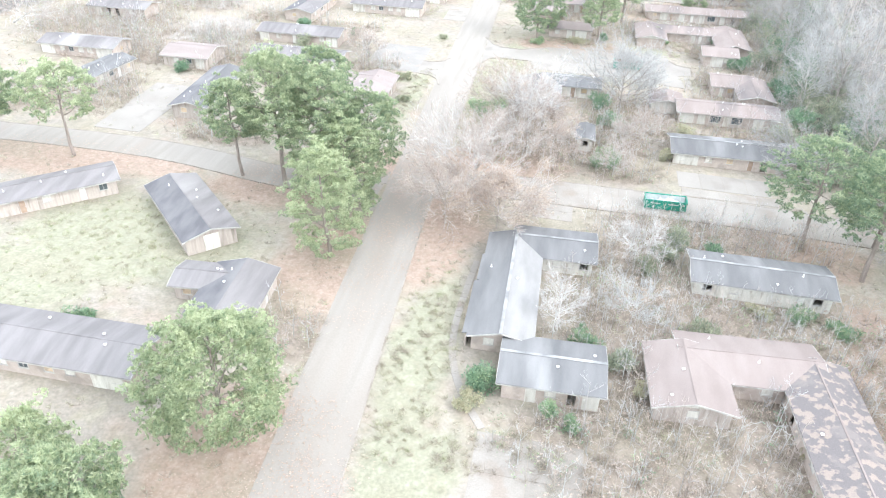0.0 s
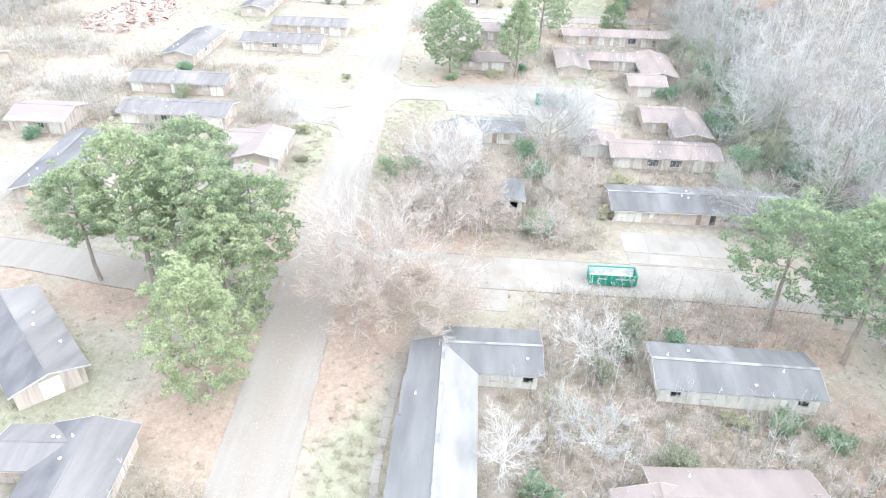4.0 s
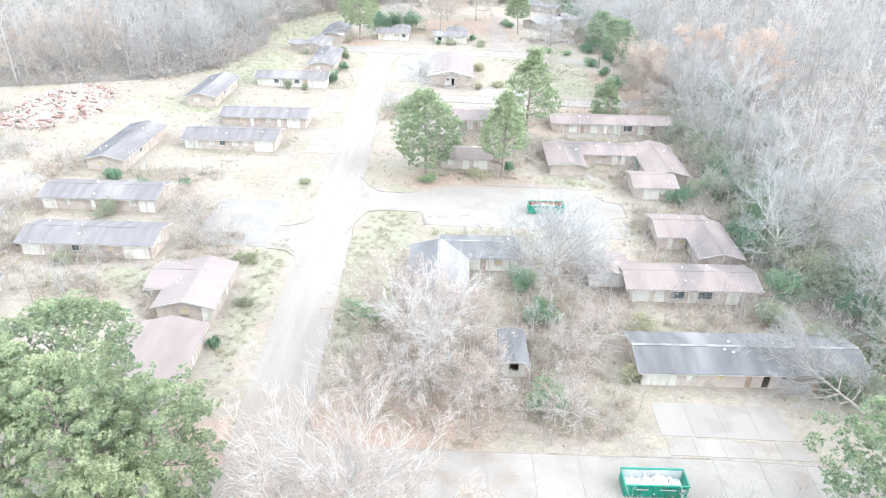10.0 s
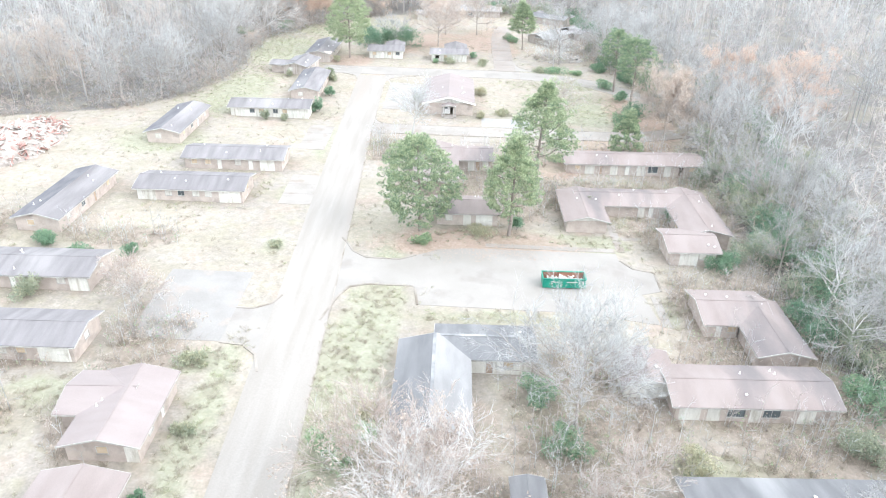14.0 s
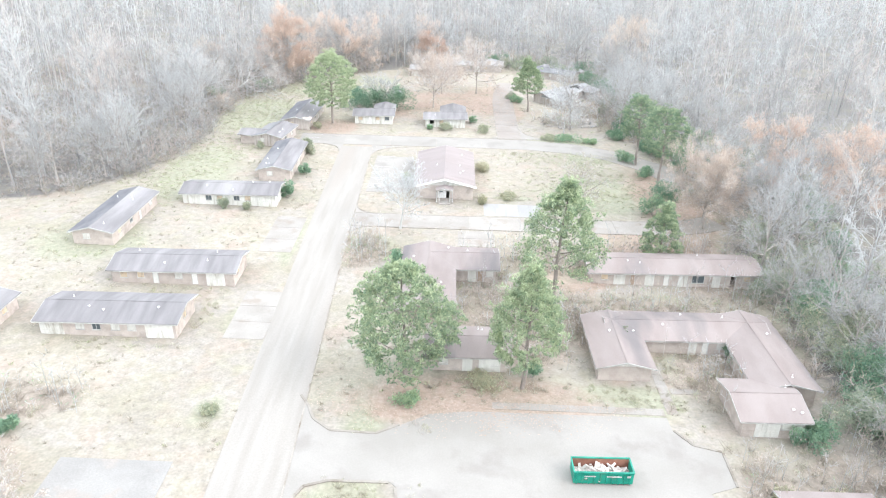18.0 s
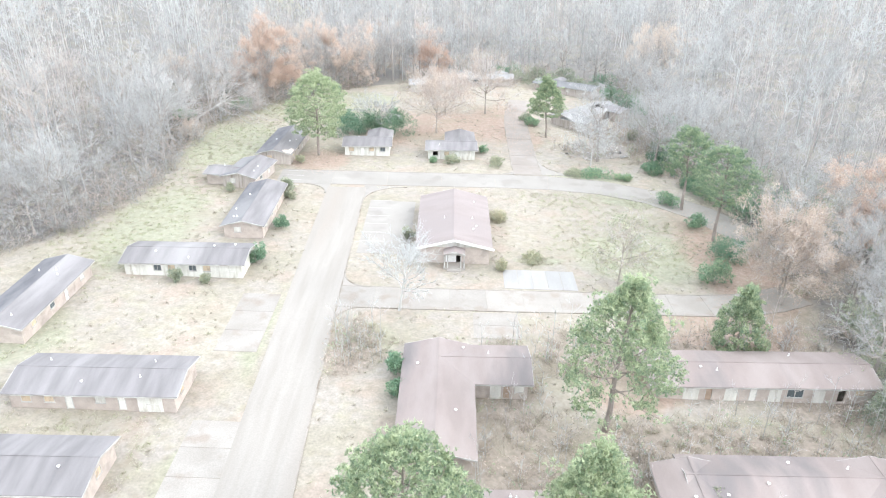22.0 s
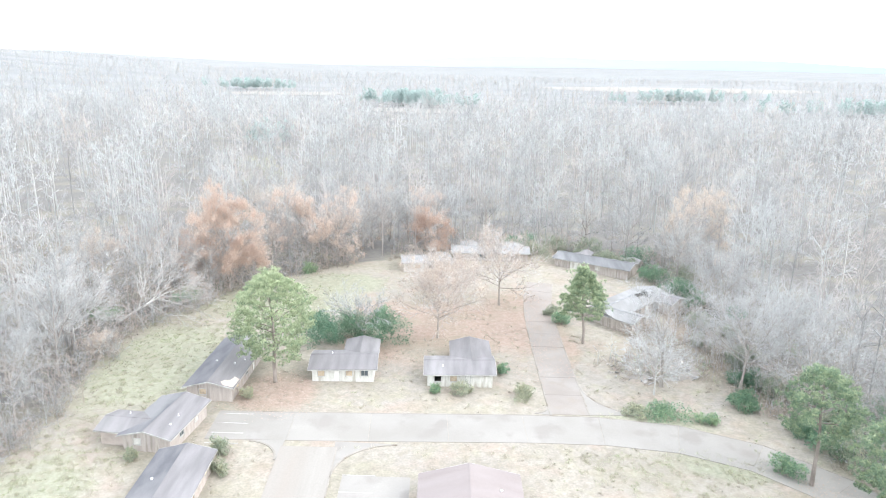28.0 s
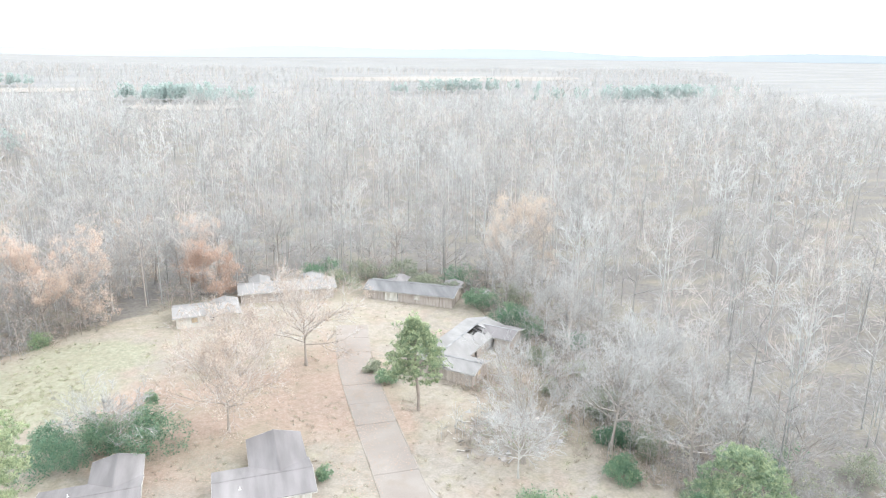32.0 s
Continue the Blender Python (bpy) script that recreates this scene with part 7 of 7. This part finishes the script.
def on_paving(x, y):
    main = np.abs(x - np.interp(y, [q[1] for q in ROAD_LINE], [q[0] for q in ROAD_LINE])) < 4.2
    s1 = (np.abs(y - 108) < 4) & (x > -22)
    s2 = (np.abs(y - 103) < 5) & (x < -24)
    s3 = (y > 172.6) & (y < 180.4) & (x > -24) & (x < 29.4) | (y > 167) & (y < 187) & (x > -6) & (x < 25)
    s4 = (np.abs(y - 245) < 3.6) & (x > -26)
    s5 = (np.abs(y - 297.5) < 4.6) & (x > -47) & (x < 38)
    ln = (np.abs(x - 12) < 3.6) & (y > 300) & (y < 374)
    pk = ((x > 21) & (x < 38) & (y > 112) & (y < 121.5)) | ((x > -48) & (x < -30) & (y > 160) & (y < 174.5)) | ((x > 2.5) & (x < 15.6) & (y > 248) & (y < 255.6))
    pk |= ((x > -23) & (x < -13) & (y > 262) & (y < 289)) | ((x > -40) & (x < -31) & (y > 181) & (y < 245)) | ((x > -17) & (x < 3) & (y > 36.5) & (y < 46.5))
    return main | s1 | s2 | s3 | s4 | s5 | ln | pk


def house_mask(x, y):
    inside = np.zeros(len(x), bool)
    bpy.context.view_layer.update()
    for o in bpy.data.objects:
        if o.name.split(".")[0] == "ceiling":
            m = np.array(o.matrix_world.inverted())
            c = np.array(o.bound_box)
            lx = m[0, 0] * x + m[0, 1] * y + m[0, 3]
            ly = m[1, 0] * x + m[1, 1] * y + m[1, 3]
            inside |= (lx > c[:, 0].min() - 0.7) & (lx < c[:, 0].max() + 0.7) & (ly > c[:, 1].min() - 0.7) & (ly < c[:, 1].max() + 0.7)
    return inside


free = ~on_paving(p[:, 0], p[:, 1]) & ~house_mask(p[:, 0], p[:, 1])
p = p[free]
wd = woods(p[:, 0], p[:, 1])
dens = np.clip(0.9 * cover(p[:, 0], p[:, 1], BRUSH) + 0.4 * wd + 1.6 * wd * (1 - wd), 0, 1)
q = p[rng.uniform(0, 1, len(p)) < dens * 0.95]
stuff("brush", scatter(brush_p, q, np.clip(rng.normal(0.45, 0.2, len(q)), 0, 0.9), rng, gz(q[:, 0], q[:, 1]), rng.uniform(0.4, 1.2, len(q))), WEED, "brown winter weeds and brambles in the yards", "weeds")
sapling = [wood_proto(rng, h_, s, 4, 3, 0.036, 0.15, 3) for h_, s in ((3.2, 1.0), (4.4, 1.2), (2.6, 1.0), (5.2, 1.4), (6.2, 1.5))]
q = p[rng.uniform(0, 1, len(p)) < cover(p[:, 0], p[:, 1], BRUSH) * np.where((p[:, 0] > 6) & (p[:, 1] < 104), 0.72, 0.46)]
stuff("scrub_saplings", scatter(sapling, q, np.clip(rng.choice([0.4, 0.9, 1.0], len(q)) + rng.normal(0, 0.1, len(q)), 0, 1), rng, gz(q[:, 0], q[:, 1]), rng.uniform(0.5, 1.1, len(q))), TWIG, "thin grey leafless saplings in the overgrown yards", "scrub")
thicket = [wood_proto(rng, h_, s, 6, 3, 0.05, 0.03, 4) for h_, s in ((3.2, 2.0), (4.4, 2.4), (2.6, 2.0), (5.2, 2.6))]
q = p[rng.uniform(0, 1, len(p)) < np.clip(2.6 * wd * (1 - wd) + 0.07 * wd, 0, 0.4) * np.where(p[:, 0] > 30, 0.35, 1.0)]
stuff("edge_thicket", scatter(thicket, q, np.clip(rng.choice([0.1, 0.3, 0.97, 1.0], len(q)) + rng.normal(0, 0.05, len(q)), 0, 1), rng, gz(q[:, 0], q[:, 1]), rng.uniform(0.6, 1.4, len(q))), TWIG, "tangled brown and grey thicket under the edge of the woods", "scrub")
q = p[rng.uniform(0, 1, len(p)) < cover(p[:, 0], p[:, 1], VERGE) * 1.6]
verge_p = [tuft_proto(rng, 1.0, 26, 0.075, 0.95) for _ in range(6)]
stuff("verge_weeds", scatter(verge_p, q, np.clip(rng.normal(0.7, 0.1, len(q)), 0, 1), rng, gz(q[:, 0], q[:, 1]), rng.uniform(0.3, 0.9, len(q))), WEED, "olive and yellow-green weeds on the verges", "weeds")
LAWNS = [(-62, 300, 11, 30), (-60, 335, 15, 16), (-48, 352, 20, 12), (-68, 262, 9, 20), (-60, 78, 14, 9), (28, 270, 16, 14), (-50, 205, 14, 10), (24, 288, 16, 6)]
q = p[rng.uniform(0, 1, len(p)) < cover(p[:, 0], p[:, 1], LAWNS) * 1.3]
lawn_p = [tuft_proto(rng, 1.5, 22, 0.06, 0.55) for _ in range(6)]
stuff("lawn_grass", scatter(lawn_p, q, np.clip(rng.normal(0.68, 0.08, len(q)), 0, 0.85), rng, gz(q[:, 0], q[:, 1]), rng.uniform(0.5, 1.0, len(q))), WEED, "long yellow-green grass on the lawns", "grass")
weed_p = [tuft_proto(rng, 0.45, 12, 0.07, 0.42) for _ in range(6)]
g = cover(p[:, 0], p[:, 1], GREENS)
patch = 0.5 + 0.5 * np.sin(p[:, 0] * 0.35 + 2 * np.sin(p[:, 1] * 0.21)) * np.cos(p[:, 1] * 0.3 + np.sin(p[:, 0] * 0.17))
q = p[rng.uniform(0, 1, len(p)) < (0.08 + 0.4 * patch ** 3 + 0.3 * g) * (1 - woods(p[:, 0], p[:, 1]))]
gt = cover(q[:, 0], q[:, 1], GREENS)
stuff("grass_tufts", scatter(weed_p, q, np.clip(0.58 + 0.16 * gt + rng.normal(0, 0.12, len(q)), 0, 1), rng, gz(q[:, 0], q[:, 1]), rng.uniform(0.5, 1.5, len(q))), WEED, "tufts of dry and green winter grass", "grass")

# last leaves caught in the brush
leaf_p = []
for _ in range(5):
    cs = np.stack([rng.normal(0, 0.8, 9), rng.normal(0, 0.8, 9), rng.uniform(0.2, 2.2, 9)], 1)
    c, f, _t = clump_cloud(rng, cs, np.full(9, 0.12), 3, 0.2, 0.17, np.full(9, 0.5), 0.1)
    leaf_p.append((c, f))
q = p[rng.uniform(0, 1, len(p)) < cover(p[:, 0], p[:, 1], BRUSH) * 0.32]
stuff("brush_leaves", scatter(leaf_p, q, np.clip(rng.normal(0.62, 0.25, len(q)), 0, 1), rng, gz(q[:, 0], q[:, 1]), rng.uniform(0.6, 1.2, len(q))), TAN, "pale tan leaves caught in the brush", "leaves")
q = p[rng.uniform(0, 1, len(p)) < cover(p[:, 0], p[:, 1], BRUSH) * 0.08]
stuff("green_weeds", scatter(leaf_p, q, np.clip(rng.normal(0.8, 0.2, len(q)), 0, 1), rng, gz(q[:, 0], q[:, 1]), rng.uniform(0.6, 1.1, len(q))), SHRUB, "scattered green weeds in the brush", "weeds")

# red pine needles and leaves shed over the ground and the road
STREWN = leafy("shed_needles", [(0.0, (0.33, 0.24, 0.195)), (0.5, (0.39, 0.3, 0.25)), (1.0, (0.46, 0.37, 0.315))], trans=0.0)
shed_p = []
for _ in range(6):
    c = np.stack([rng.normal(0, 0.9, 20), rng.normal(0, 0.9, 20), np.full(20, 0.065)], 1)
    a = rng.uniform(0, 6.28, (20, 3)) * 0.15 + np.array([0, 2.1, 4.2])
    r = rng.uniform(0.05, 0.13, (20, 1))
    co = c[:, None] + np.stack([r * np.cos(a), r * np.sin(a), rng.uniform(0, 0.03, (20, 3))], 2)
    shed_p.append((co.reshape(-1, 3), np.arange(60).reshape(-1, 3)))
SHED = [(-27, 82, 9, 16), (-19, 95, 11, 15), (-45, 97, 14, 7), (-88, 97, 18, 7), (-26, 42, 9, 12), (0, 187, 18, 6), (-38, 308, 8, 9), (-38, 303, 10, 4), (44, 262, 8, 24), (8, 338, 10, 24), (-16, 328, 8, 12), (12, 350, 5, 16), (46, 72, 8, 18), (30, 99, 14, 5), (-24, 112, 8, 10)]
q = np.stack([rng.uniform(-110, 60, 60000), rng.uniform(25, 375, 60000)], 1)
q = q[rng.uniform(0, 1, len(q)) < cover(q[:, 0], q[:, 1], SHED) * 0.6]
q = q[~house_mask(q[:, 0], q[:, 1])]
stuff("shed_needles", scatter(shed_p, q, np.clip(rng.normal(0.5, 0.25, len(q)), 0, 1), rng, gz(q[:, 0], q[:, 1]), rng.uniform(0.7, 1.3, len(q))), STREWN, "red-brown pine needles and leaves strewn on the ground", "leaf litter")
